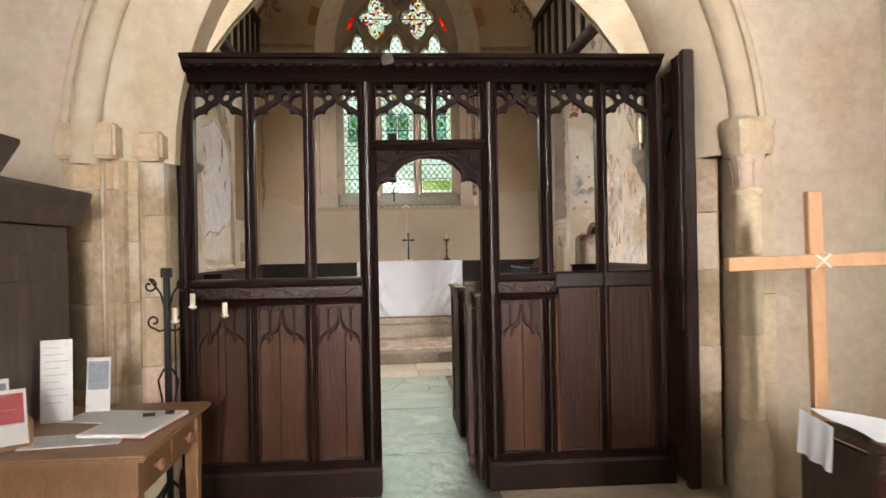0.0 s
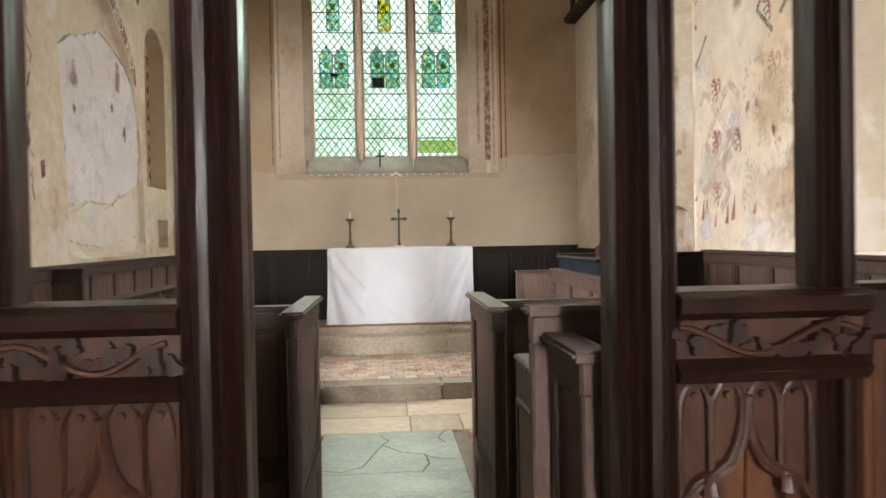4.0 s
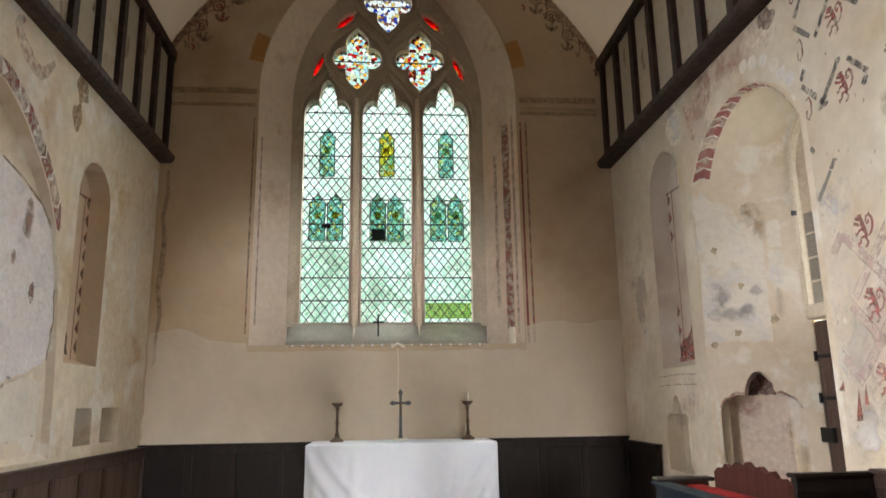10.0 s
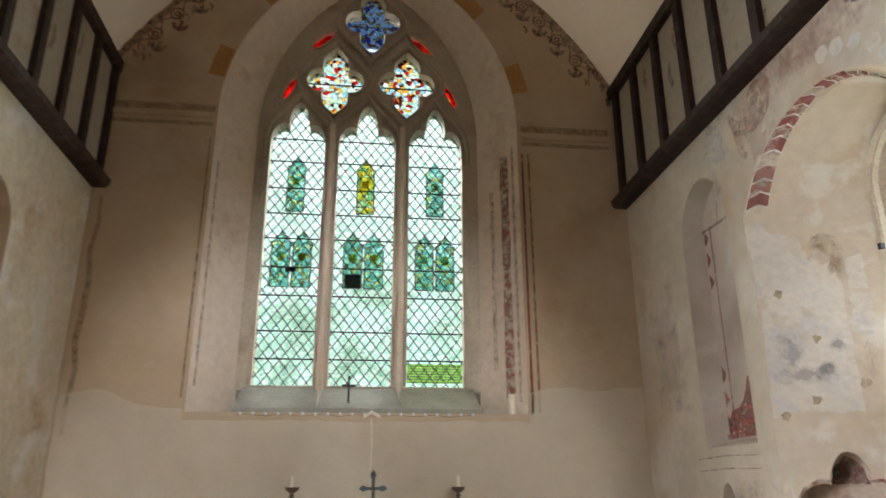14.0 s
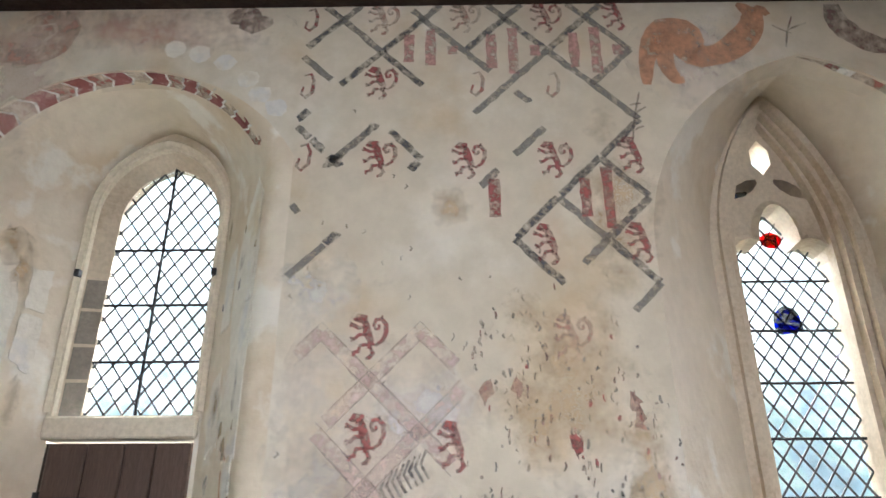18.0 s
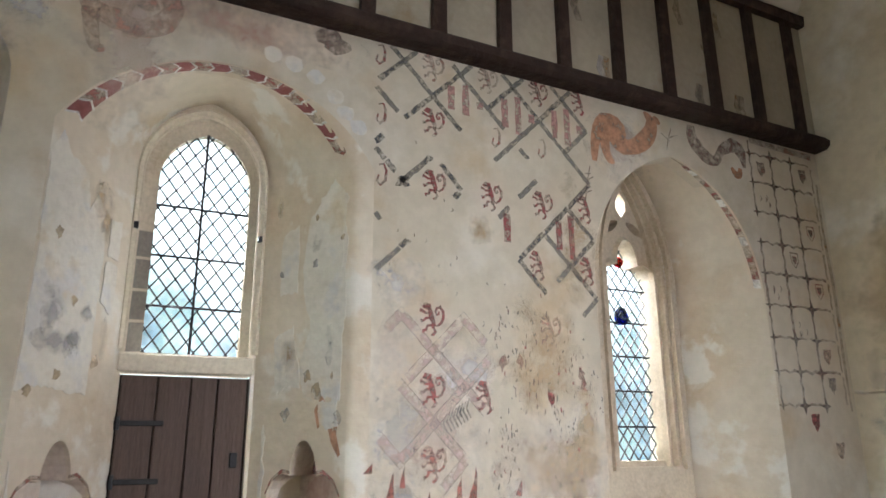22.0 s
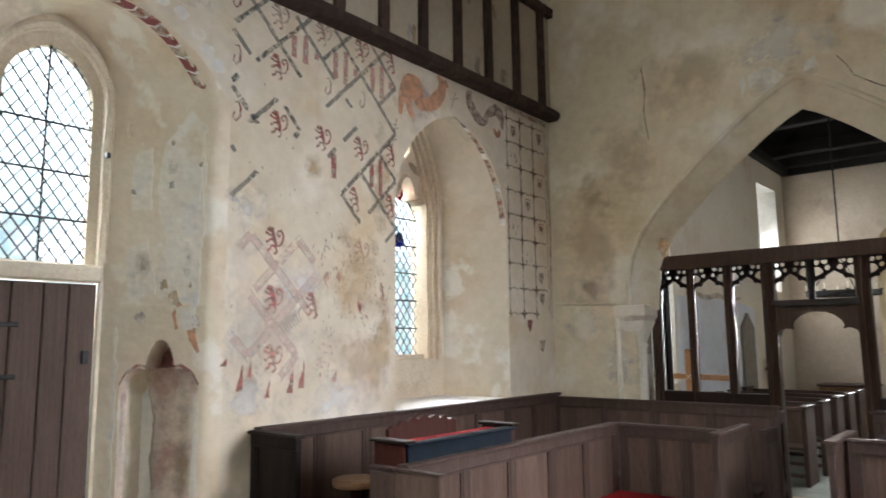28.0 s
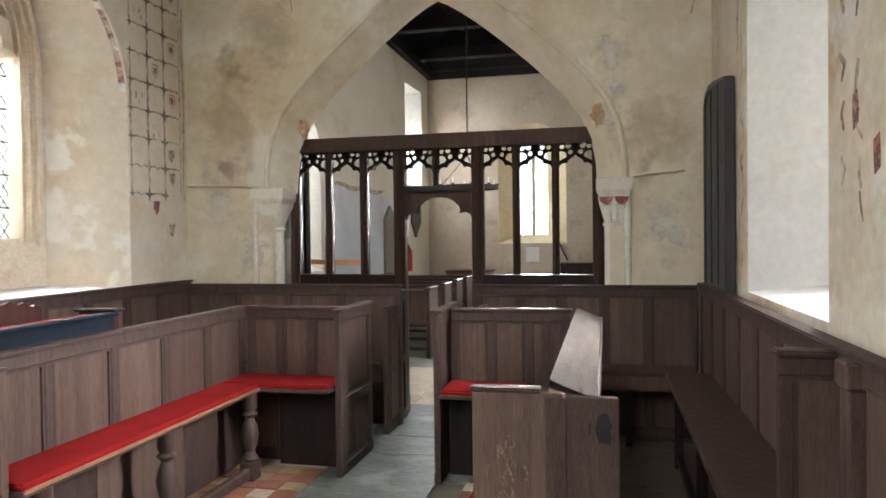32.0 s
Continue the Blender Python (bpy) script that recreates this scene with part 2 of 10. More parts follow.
EAST_DADO = mat("cream_dado_limewash", (0.565, 0.475, 0.365), (0.625, 0.54, 0.43), 0.8, 0.92, 0.35, patch=(0.52, 0.425, 0.31), patch_scale=1.1, patch_cut=(0.54, 0.78), stain=(0.66, 0.58, 0.475), stain_scale=1.4, stain_cut=(0.54, 0.74), fine=0.12, shine=0.2)
PLASTER_SHAFT = mat("whitewashed_stone", (0.70, 0.64, 0.545), (0.78, 0.73, 0.645), 4.0, 0.9, 0.5, patch=(0.62, 0.52, 0.42), patch_scale=4.0, patch_cut=(0.54, 0.68), fine=0.3, shine=0.2)
PLASTER_ROSE = mat("rose_stained_stone", (0.70, 0.63, 0.57), (0.78, 0.72, 0.66), 5.0, 0.9, 0.5, patch=(0.52, 0.25, 0.25), patch_scale=3.4, patch_cut=(0.53, 0.66), stain=(0.60, 0.44, 0.35), stain_scale=3.0, stain_cut=(0.54, 0.66), fine=0.3, shine=0.2)
PLASTER_SOUTH = mat("painted_limewash", (0.545, 0.475, 0.365), (0.635, 0.565, 0.45), 1.2, 0.92, 0.4, patch=(0.68, 0.625, 0.535), patch_scale=1.7, patch_cut=(0.50, 0.66), stain=(0.55, 0.43, 0.28), stain_scale=2.0, stain_cut=(0.55, 0.72), fine=0.3, shine=0.2)
PLASTER_WHITE = mat("white_limewash", (0.74, 0.72, 0.68), (0.82, 0.80, 0.77), 2.0, 0.92, 0.45, patch=(0.72, 0.62, 0.52), patch_scale=1.2, patch_cut=(0.58, 0.72), stain=(0.66, 0.66, 0.68), stain_scale=2.4, fine=0.3, shine=0.2)
PLASTER_PINK = mat("pink_limewash", (0.70, 0.66, 0.66), (0.79, 0.77, 0.77), 3.4, 0.92, 1.0, patch=(0.66, 0.50, 0.47), patch_scale=2.6, patch_cut=(0.58, 0.72), stain=(0.60, 0.58, 0.60), stain_scale=5.0, stain_cut=(0.55, 0.64), fine=0.4, bump_scale=14.0, depth=0.02, shine=0.2)
PLASTER_VAULT = mat("vault_plaster", (0.49, 0.425, 0.34), (0.55, 0.485, 0.395), 0.9, 0.94, 0.15, patch=(0.45, 0.38, 0.29), patch_scale=0.7, patch_cut=(0.5, 0.75), fine=0.12, shine=0.2)
PLASTER_NAVE = mat("nave_limewash", (0.70, 0.64, 0.54), (0.76, 0.71, 0.62), 1.4, 0.92, 0.3, patch=(0.62, 0.52, 0.40), patch_scale=0.8, patch_cut=(0.56, 0.72), fine=0.25, shine=0.2)
PLASTER_NAVE_EAST = mat("stained_nave_limewash", (0.54, 0.46, 0.36), (0.62, 0.54, 0.44), 1.8, 0.92, 0.6, patch=(0.50, 0.36, 0.26), patch_scale=1.3, patch_cut=(0.50, 0.70), stain=(0.62, 0.46, 0.40), stain_scale=2.2, stain_cut=(0.54, 0.70), fine=0.4, shine=0.2)
PLASTER_NAVE_WEST = mat("brown_limewash", (0.50, 0.42, 0.33), (0.60, 0.52, 0.43), 1.6, 0.92, 0.4, patch=(0.40, 0.32, 0.25), patch_scale=1.4, patch_cut=(0.54, 0.68), fine=0.3, shine=0.2)
PLASTER_SMOOTH = mat("smooth_cream_limewash", (0.63, 0.545, 0.42), (0.71, 0.63, 0.515), 1.4, 0.92, 0.5, patch=(0.60, 0.48, 0.33), patch_scale=1.1, patch_cut=(0.54, 0.68), stain=(0.76, 0.72, 0.64), stain_scale=2.4, stain_cut=(0.56, 0.61), fine=0.25, shine=0.2)
PLASTER_WEST = mat("ivory_limewash", (0.62, 0.525, 0.375), (0.72, 0.635, 0.485), 1.1, 0.92, 0.6, patch=(0.53, 0.405, 0.245), patch_scale=1.0, patch_cut=(0.52, 0.70), stain=(0.76, 0.70, 0.60), stain_scale=1.7, stain_cut=(0.54, 0.66), fine=0.3, shine=0.2)
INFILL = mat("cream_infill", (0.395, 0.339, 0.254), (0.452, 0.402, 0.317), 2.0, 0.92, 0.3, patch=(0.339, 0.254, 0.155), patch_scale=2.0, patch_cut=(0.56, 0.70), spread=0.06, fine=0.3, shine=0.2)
PLASTER_GOLD = mat("golden_limewash", (0.74, 0.63, 0.42), (0.80, 0.71, 0.52), 2.0, 0.9, 0.2, patch=(0.70, 0.54, 0.28), patch_scale=1.2, shine=0.2)
PLASTER_LANCET = mat("stained_limewash", (0.50, 0.43, 0.36), (0.58, 0.515, 0.44), 1.6, 0.92, 0.4, patch=(0.37, 0.28, 0.22), patch_scale=0.9, patch_cut=(0.50, 0.68), stain=(0.60, 0.56, 0.51), stain_scale=3.0, stain_cut=(0.56, 0.64), fine=0.3, shine=0.2)
STONE = mat("pale_limestone", (0.56, 0.42, 0.275), (0.66, 0.53, 0.37), 3.0, 0.88, 0.6, patch=(0.44, 0.32, 0.21), patch_scale=2.2, patch_cut=(0.48, 0.68), stain=(0.66, 0.59, 0.48), stain_scale=3.0, stain_cut=(0.52, 0.68), spread=0.09, shine=0.2)
STONE_JAMB = mat("stained_jamb_stone", (0.42, 0.32, 0.215), (0.54, 0.435, 0.315), 2.6, 0.9, 0.9, patch=(0.31, 0.225, 0.15), patch_scale=2.0, patch_cut=(0.48, 0.68), stain=(0.66, 0.61, 0.53), stain_scale=2.6, stain_cut=(0.55, 0.66), spread=0.12, fine=0.5, bump_scale=12, depth=0.012, shine=0.15)
STONE_ARCH = mat("limewashed_arch_stone", (0.53, 0.435, 0.315), (0.61, 0.52, 0.395), 1.6, 0.92, 0.6, patch=(0.44, 0.335, 0.225), patch_scale=1.4, patch_cut=(0.50, 0.70), stain=(0.66, 0.59, 0.48), stain_scale=2.2, stain_cut=(0.54, 0.68), fine=0.3, bump_scale=10, depth=0.012, shine=0.15)
STONE_PINK = mat("burnt_limestone", (0.56, 0.38, 0.32), (0.62, 0.48, 0.40), 5.0, 0.88, 0.45, spread=0.08, shine=0.2)
STONE_ROSE = mat("rose_tinted_stone", (0.60, 0.47, 0.38), (0.68, 0.56, 0.46), 4.0, 0.9, 0.5, patch=(0.53, 0.35, 0.30), patch_scale=4.0, patch_cut=(0.50, 0.66), fine=0.4, shine=0.15)
STONE_BUFF = mat("cream_limestone", (0.63, 0.52, 0.37), (0.71, 0.61, 0.455), 3.0, 0.88, 0.6, patch=(0.54, 0.41, 0.26), patch_scale=2.4, patch_cut=(0.50, 0.68), spread=0.08, shine=0.2)
STONE_PIER = mat("stained_pier_stone", (0.55, 0.45, 0.34), (0.64, 0.545, 0.43), 2.4, 0.9, 0.7, patch=(0.44, 0.32, 0.26), patch_scale=2.0, patch_cut=(0.50, 0.68), stain=(0.36, 0.29, 0.235), stain_scale=1.8, stain_cut=(0.56, 0.72), spread=0.08, fine=0.5, shine=0.2)
STONE_OCHRE = mat("ochre_arch_stone", (0.40, 0.20, 0.07), (0.48, 0.28, 0.12), 5.0, 0.9, 0.4, shine=0.2)
STONE_GREY = mat("grey_sill_stone", (0.20, 0.18, 0.16), (0.30, 0.27, 0.23), 6.0, 0.85, 0.4, shine=0.2)
TRACERY = mat("window_stone", (0.42, 0.36, 0.28), (0.52, 0.45, 0.36), 5.0, 0.88, 0.35, patch=(0.34, 0.26, 0.19), patch_scale=2.0, shine=0.2)
# tan stone, with the shade of frames against bright glass in its colour
TRACERY_TAN = mat("shaded_tan_window_stone", (0.56, 0.475, 0.355), (0.655, 0.565, 0.44), 5.0, 0.88, 0.4, patch=(0.47, 0.37, 0.26), patch_scale=2.0, shine=0.2)
TRACERY_PALE = mat("pale_window_stone", (0.66, 0.58, 0.45), (0.74, 0.67, 0.54), 5.0, 0.88, 0.35, shine=0.2)
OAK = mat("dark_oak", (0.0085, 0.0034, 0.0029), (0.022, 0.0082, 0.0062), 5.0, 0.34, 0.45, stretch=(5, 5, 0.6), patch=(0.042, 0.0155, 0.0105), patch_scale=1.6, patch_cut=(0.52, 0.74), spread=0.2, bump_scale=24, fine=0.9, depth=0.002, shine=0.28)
# lighter copy of the screen oak: chancel light put into its backs
OAK_LIT_BACK = mat("chancel_lit_oak", (0.040, 0.021, 0.014), (0.075, 0.042, 0.028), 5.0, 0.6, 0.35, stretch=(6, 6, 0.6), patch=(0.11, 0.066, 0.046), patch_scale=1.8, spread=0.15, bump_scale=24, fine=0.8, depth=0.002, shine=0.2)
OAK_PANEL = mat("red_brown_oak", (0.0432, 0.0162, 0.0086), (0.0792, 0.0314, 0.0163), 3.0, 0.38, 0.35, stretch=(6, 6, 0.45), patch=(0.1260, 0.0540, 0.0288), patch_scale=0.7, patch_cut=(0.48, 0.74), stain=(0.0288, 0.0114, 0.0072), stain_scale=0.9, stain_cut=(0.54, 0.74), spread=0.14, bump_scale=24, fine=0.8, depth=0.002, shine=0.2)
OAK_BLACK = mat("blackened_oak", (0.0065, 0.0034, 0.0030), (0.015, 0.0072, 0.0058), 5.0, 0.62, 0.45, stretch=(5, 5, 1.0), patch=(0.026, 0.012, 0.0092), patch_scale=3.0, spread=0.15, bump_scale=24, fine=0.8, depth=0.002, shine=0.08)
OAK_CARVED = mat("carved_brown_oak", (0.024, 0.0095, 0.0060), (0.050, 0.0205, 0.0120), 5.0, 0.4, 0.4, stretch=(5, 5, 0.8), patch=(0.080, 0.036, 0.021), patch_scale=3.0, patch_cut=(0.5, 0.72), spread=0.12, bump_scale=24, fine=0.8, depth=0.002, shine=0.2)
OAK_TALL = mat("dark_board_oak", (0.0173, 0.0068, 0.0043), (0.0360, 0.0148, 0.0086), 5.0, 0.4, 0.4, stretch=(6, 6, 0.35), patch=(0.0576, 0.0259, 0.0151), patch_scale=3.0, patch_cut=(0.5, 0.72), spread=0.12, bump_scale=24, fine=0.8, depth=0.002, shine=0.2)
PEW = mat("pew_oak", (0.044, 0.0275, 0.0225), (0.082, 0.052, 0.042), 5.0, 0.52, 0.4, stretch=(6, 6, 0.6), patch=(0.125, 0.083, 0.065), patch_scale=2.4, patch_cut=(0.54, 0.80), spread=0.14, bump_scale=24, fine=0.9, depth=0.002, shine=0.2)
PEW_PANEL = mat("pew_panel_oak", (0.0672, 0.0414, 0.0318), (0.1248, 0.0804, 0.0612), 4.0, 0.52, 0.35, stretch=(6, 6, 0.4), patch=(0.1860, 0.1272, 0.0972), patch_scale=1.3, patch_cut=(0.5, 0.76), stain=(0.0504, 0.0312, 0.0240), stain_scale=1.6, stain_cut=(0.54, 0.76), spread=0.14, bump_scale=24, fine=0.8, depth=0.002, shine=0.2)
REST = mat("worn_grey_oak", (0.0920, 0.0736, 0.0608), (0.1400, 0.1176, 0.0976), 5.0, 0.8, 0.35, stretch=(5, 0.6, 5), patch=(0.1760, 0.1480, 0.1240), patch_scale=3.0, stain=(0.0680, 0.0512, 0.0416), stain_scale=3.0, stain_cut=(0.56, 0.72), fine=0.6, depth=0.002, shine=0.06)
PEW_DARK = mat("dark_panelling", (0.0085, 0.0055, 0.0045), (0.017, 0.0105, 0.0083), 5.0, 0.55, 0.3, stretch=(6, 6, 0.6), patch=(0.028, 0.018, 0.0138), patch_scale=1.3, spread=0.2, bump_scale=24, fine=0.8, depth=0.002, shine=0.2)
BEAM = mat("roof_beam", (0.030, 0.017, 0.013), (0.055, 0.032, 0.025), 4.0, 0.7, 0.5, stretch=(4, 4, 4), patch=(0.085, 0.053, 0.041), patch_scale=2.0, spread=0.15, shine=0.28)
ROOF_BLACK = mat("black_roof_timber", (0.010, 0.009, 0.009), (0.022, 0.020, 0.019), 4.0, 0.8, 0.4, spread=0.2, shine=0.18)
PINE = mat("table_pine", (0.21, 0.11, 0.055), (0.30, 0.165, 0.085), 5.0, 0.42, 0.2, stretch=(5, 5, 0.8), spread=0.1, fine=0.6, depth=0.002)
CROSS_WOOD = mat("raw_softwood", (0.50, 0.27, 0.14), (0.62, 0.36, 0.20), 5.0, 0.6, 0.2, stretch=(5, 5, 0.8), fine=0.4, depth=0.002)
CUPBOARD = mat("cupboard_brown", (0.095, 0.072, 0.066), (0.135, 0.104, 0.093), 5.0, 0.5, 0.2, stretch=(5, 5, 0.6), patch=(0.165, 0.128, 0.115), patch_scale=1.1, fine=0.5, depth=0.002, shine=0.28)
DOOR_OAK = mat("weathered_door_oak", (0.066, 0.041, 0.032), (0.110, 0.073, 0.057), 5.0, 0.6, 0.4, stretch=(8, 8, 0.5), spread=0.2, fine=0.8, depth=0.003, shine=0.28)
SLATE_DARK = mat("dark_ledger_slate", (0.095, 0.102, 0.088), (0.155, 0.165, 0.143), 3.0, 0.40, 0.5, patch=(0.055, 0.060, 0.050), patch_scale=2.6, patch_cut=(0.52, 0.66), stain=(0.30, 0.305, 0.26), stain_scale=2.6, stain_cut=(0.54, 0.66), spread=0.10, fine=0.7)
TILE_RED = mat("red_aisle_tile", (0.26, 0.095, 0.060), (0.36, 0.16, 0.10), 6.0, 0.65, 0.4, patch=(0.20, 0.12, 0.09), patch_scale=3.0, spread=0.3, fine=0.5, shine=0.3)
TILE_YELLOW = mat("yellow_aisle_tile", (0.30, 0.20, 0.11), (0.38, 0.27, 0.16), 6.0, 0.65, 0.4, patch=(0.20, 0.15, 0.10), patch_scale=3.0, spread=0.25, fine=0.5, shine=0.3)
# white limewash with the blue of sky light mixed into its colour
LIMEWASH_SKYLIT = mat("skylit_limewash", (0.62, 0.66, 0.74), (0.70, 0.73, 0.80), 1.6, 0.92, 0.3, patch=(0.60, 0.58, 0.60), patch_scale=1.3, fine=0.25, shine=0.2)
# paler than the end wall: the window's light put into the reveal's colour
PLASTER_REVEAL = mat("lit_reveal_limewash", (0.70, 0.585, 0.48), (0.79, 0.69, 0.59), 1.6, 0.92, 0.4, patch=(0.56, 0.42, 0.31), patch_scale=1.6, patch_cut=(0.54, 0.68), fine=0.35, shine=0.2)
SLATE = mat("green_slate", (0.18, 0.20, 0.165), (0.27, 0.285, 0.24), 3.0, 0.5, 0.35, patch=(0.11, 0.12, 0.095), patch_scale=2.2, patch_cut=(0.55, 0.7), stain=(0.34, 0.34, 0.29), stain_scale=1.6, spread=0.08, fine=0.6)
FLAG = mat("buff_flagstone", (0.46, 0.375, 0.28), (0.58, 0.49, 0.375), 2.0, 0.7, 0.4, patch=(0.30, 0.245, 0.19), patch_scale=1.8, stain=(0.60, 0.55, 0.48), stain_scale=1.8, spread=0.18, fine=0.5, shine=0.2)
TILE = mat("worn_floor_tile", (0.40, 0.245, 0.175), (0.49, 0.35, 0.265), 6.0, 0.72, 0.35, patch=(0.46, 0.405, 0.34), patch_scale=1.2, patch_cut=(0.45, 0.6), stain=(0.27, 0.225, 0.18), stain_scale=2.6, spread=0.22, fine=0.5, shine=0.2)
TILE_BUFF = mat("buff_floor_tile", (0.42, 0.36, 0.29), (0.52, 0.46, 0.385), 6.0, 0.72, 0.35, patch=(0.30, 0.26, 0.215), patch_scale=4, spread=0.18, fine=0.5, shine=0.2)
TILE_BLACK = mat("black_floor_tile", (0.05, 0.05, 0.05), (0.09, 0.09, 0.085), 6.0, 0.6, 0.3, spread=0.2, shine=0.2)
NICHE_STAIN = mat("stained_niche", (0.60, 0.50, 0.42), (0.70, 0.62, 0.53), 3.0, 0.9, 0.5, patch=(0.40, 0.24, 0.20), patch_scale=3.0, patch_cut=(0.50, 0.62), stain=(0.70, 0.64, 0.56), stain_scale=2.5)
STEP = mat("step_stone", (0.44, 0.385, 0.305), (0.56, 0.505, 0.415), 3.0, 0.8, 0.7, patch=(0.30, 0.245, 0.18), patch_scale=2.4, patch_cut=(0.52, 0.66), stain=(0.62, 0.58, 0.50), stain_scale=2.6, stain_cut=(0.54, 0.68), fine=0.6, shine=0.2)
# step stone darkened for dirt and for the shade on its front
STEP_DARK = mat("dirty_shaded_step_stone", (0.20, 0.17, 0.135), (0.31, 0.27, 0.215), 4.0, 0.8, 0.6, patch=(0.14, 0.115, 0.09), patch_scale=2.2, stain=(0.38, 0.34, 0.28), stain_scale=1.6, stain_cut=(0.54, 0.70), spread=0.1, fine=0.5, shine=0.2)
GROUT = mat("floor_bedding", (0.16, 0.13, 0.10), (0.22, 0.18, 0.14), 8.0, 0.9, 0.4)
CUSHION = mat("red_cushion", (0.21, 0.0085, 0.0095), (0.29, 0.014, 0.014), 9.0, 0.9, 0.3, bump_scale=300, fine=0.3, depth=0.001, shine=0.12)
LINEN = mat("white_linen", (0.79, 0.85, 0.96), (0.84, 0.88, 0.97), 8.0, 0.85, 0.12, bump_scale=300, fine=0.05, depth=0.001)
IRON = mat("black_iron", (0.012, 0.012, 0.013), (0.025, 0.024, 0.024), 12.0, 0.5, 0.3, metal=0.5)
BRASS = mat("dull_bronze", (0.10, 0.065, 0.045), (0.16, 0.11, 0.075), 14.0, 0.4, 0.2, metal=0.8)
PEWTER = mat("blue_grey_metal", (0.05, 0.06, 0.07), (0.10, 0.11, 0.12), 14.0, 0.5, 0.2, metal=0.3)
WAX = mat("candle_wax", (0.78, 0.72, 0.60), (0.84, 0.79, 0.68), 8.0, 0.5, 0.05)
PAPER = mat("white_paper", (0.74, 0.74, 0.74), (0.80, 0.80, 0.80), 8.0, 0.7, 0.03, fine=0.05)
PRINT_GREY = mat("pale_grey_print", (0.34, 0.34, 0.36), (0.44, 0.44, 0.45), 30.0, 0.7, 0.02)
PRINT_BLUE = mat("blue_print", (0.16, 0.22, 0.32), (0.34, 0.36, 0.36), 20.0, 0.5, 0.02)
PRINT_RED = mat("red_print", (0.34, 0.04, 0.06), (0.46, 0.10, 0.10), 20.0, 0.5, 0.02)
NAVY = mat("navy_case", (0.0045, 0.0075, 0.0125), (0.008, 0.013, 0.020), 8.0, 0.6, 0.1, shine=0.10)
MAHOGANY = mat("mahogany", (0.030, 0.0075, 0.0055), (0.055, 0.0155, 0.0105), 6.0, 0.55, 0.2, stretch=(5, 5, 0.8), fine=0.5, depth=0.002, shine=0.15)
DESK_RED = mat("desk_mahogany", (0.070, 0.027, 0.020), (0.108, 0.046, 0.034), 6.0, 0.4, 0.2, stretch=(5, 5, 0.8), patch=(0.14, 0.068, 0.05), patch_scale=2.0, fine=0.6, depth=0.002, shine=0.28)
WORN_CLOTH = mat("worn_grey_cloth", (0.42, 0.40, 0.38), (0.52, 0.50, 0.47), 12.0, 0.9, 0.2, patch=(0.36, 0.20, 0.19), patch_scale=9.0, patch_cut=(0.58, 0.66), shine=0.1)
LEAD = mat("lead_came", (0.035, 0.037, 0.038), (0.06, 0.062, 0.062), 20.0, 0.6, 0.2)
BLACK = mat("black_board", (0.018, 0.018, 0.018), (0.032, 0.031, 0.030), 8.0, 0.5, 0.2)
SIGNAL_RED = mat("extinguisher_red", (0.45, 0.015, 0.015), (0.50, 0.02, 0.02), 8.0, 0.35, 0.02)
CARPET = mat("boarded_floor", (0.085, 0.062, 0.048), (0.13, 0.10, 0.08), 5.0, 0.7, 0.3, stretch=(0.8, 6, 6), spread=0.2)
GRASS = mat("churchyard_grass", (0.05, 0.09, 0.025), (0.09, 0.13, 0.04), 3.0, 0.9, 0.5)

RED = worn("faded_red_paint", (0.36, 0.14, 0.11), 0.50, least=0.10, soft=0.16)
RED_FAINT = worn("faint_red_paint", (0.47, 0.275, 0.215), 0.46, least=0.25, soft=0.18)
MAROON = worn("maroon_paint", (0.26, 0.082, 0.075), 0.53, least=0.06, soft=0.14, size=30.0)
SLATE_PAINT = worn("blue_black_paint", (0.085, 0.085, 0.088), 0.51, least=0.06, soft=0.13, size=26.0)
PALE_WASH = wash("pale_pink_wash", (0.66, 0.55, 0.48), "Y", 0.38)
STAIN_OCHRE = wash("ochre_wall_stain", (0.52, 0.39, 0.235), "Y", 0.42, 5.0)
STAIN_COOL = wash("cool_limewash", (0.70, 0.69, 0.685), "Y", 0.42, 5.0)
STAIN_ROSE = wash("rose_stain", (0.52, 0.33, 0.28), "Y", 0.42, 6.0)
STAIN_WEST = wash("brown_wall_stain", (0.50, 0.37, 0.22), "X", 0.30, 3.0)
STAIN_PINK = wash("pinkish_wall_stain", (0.58, 0.37, 0.28), "X", 0.34, 5.0)
STAIN_GREY = wash("grey_wall_stain", (0.42, 0.40, 0.39), "Y", 0.5, 8.0)
STAIN_WHITE = wash("pale_limewash", (0.75, 0.71, 0.65), "X", 0.40, 5.0)
FLAKE = mat("flaked_limewash", (0.665, 0.615, 0.53), (0.74, 0.70, 0.62), 3.0, 0.92, 0.35, patch=(0.62, 0.60, 0.575), patch_scale=3.5, patch_cut=(0.52, 0.60), stain=(0.62, 0.52, 0.38), stain_scale=2.2, stain_cut=(0.56, 0.64), fine=0.3, depth=0.012, shine=0.2)
GREY_BAND = worn("grey_green_paint", (0.20, 0.185, 0.165), 0.54, least=0.08, soft=0.16, size=26.0)
PINK_BAND = worn("pale_pink_paint", (0.66, 0.50, 0.45), 0.46, least=0.30, soft=0.2)
STRIPE = worn("dull_red_stripe", (0.47, 0.26, 0.23), 0.52, least=0.12, soft=0.14, size=22.0)
GREY_FAINT = worn("faint_grey_paint", (0.36, 0.30, 0.26), 0.46, least=0.25, soft=0.18)
ORANGE = worn("orange_paint", (0.46, 0.235, 0.135), 0.60, least=0.10, soft=0.2)
OCHRE = worn("ochre_paint", (0.42, 0.25, 0.12), 0.48, least=0.30, soft=0.2)
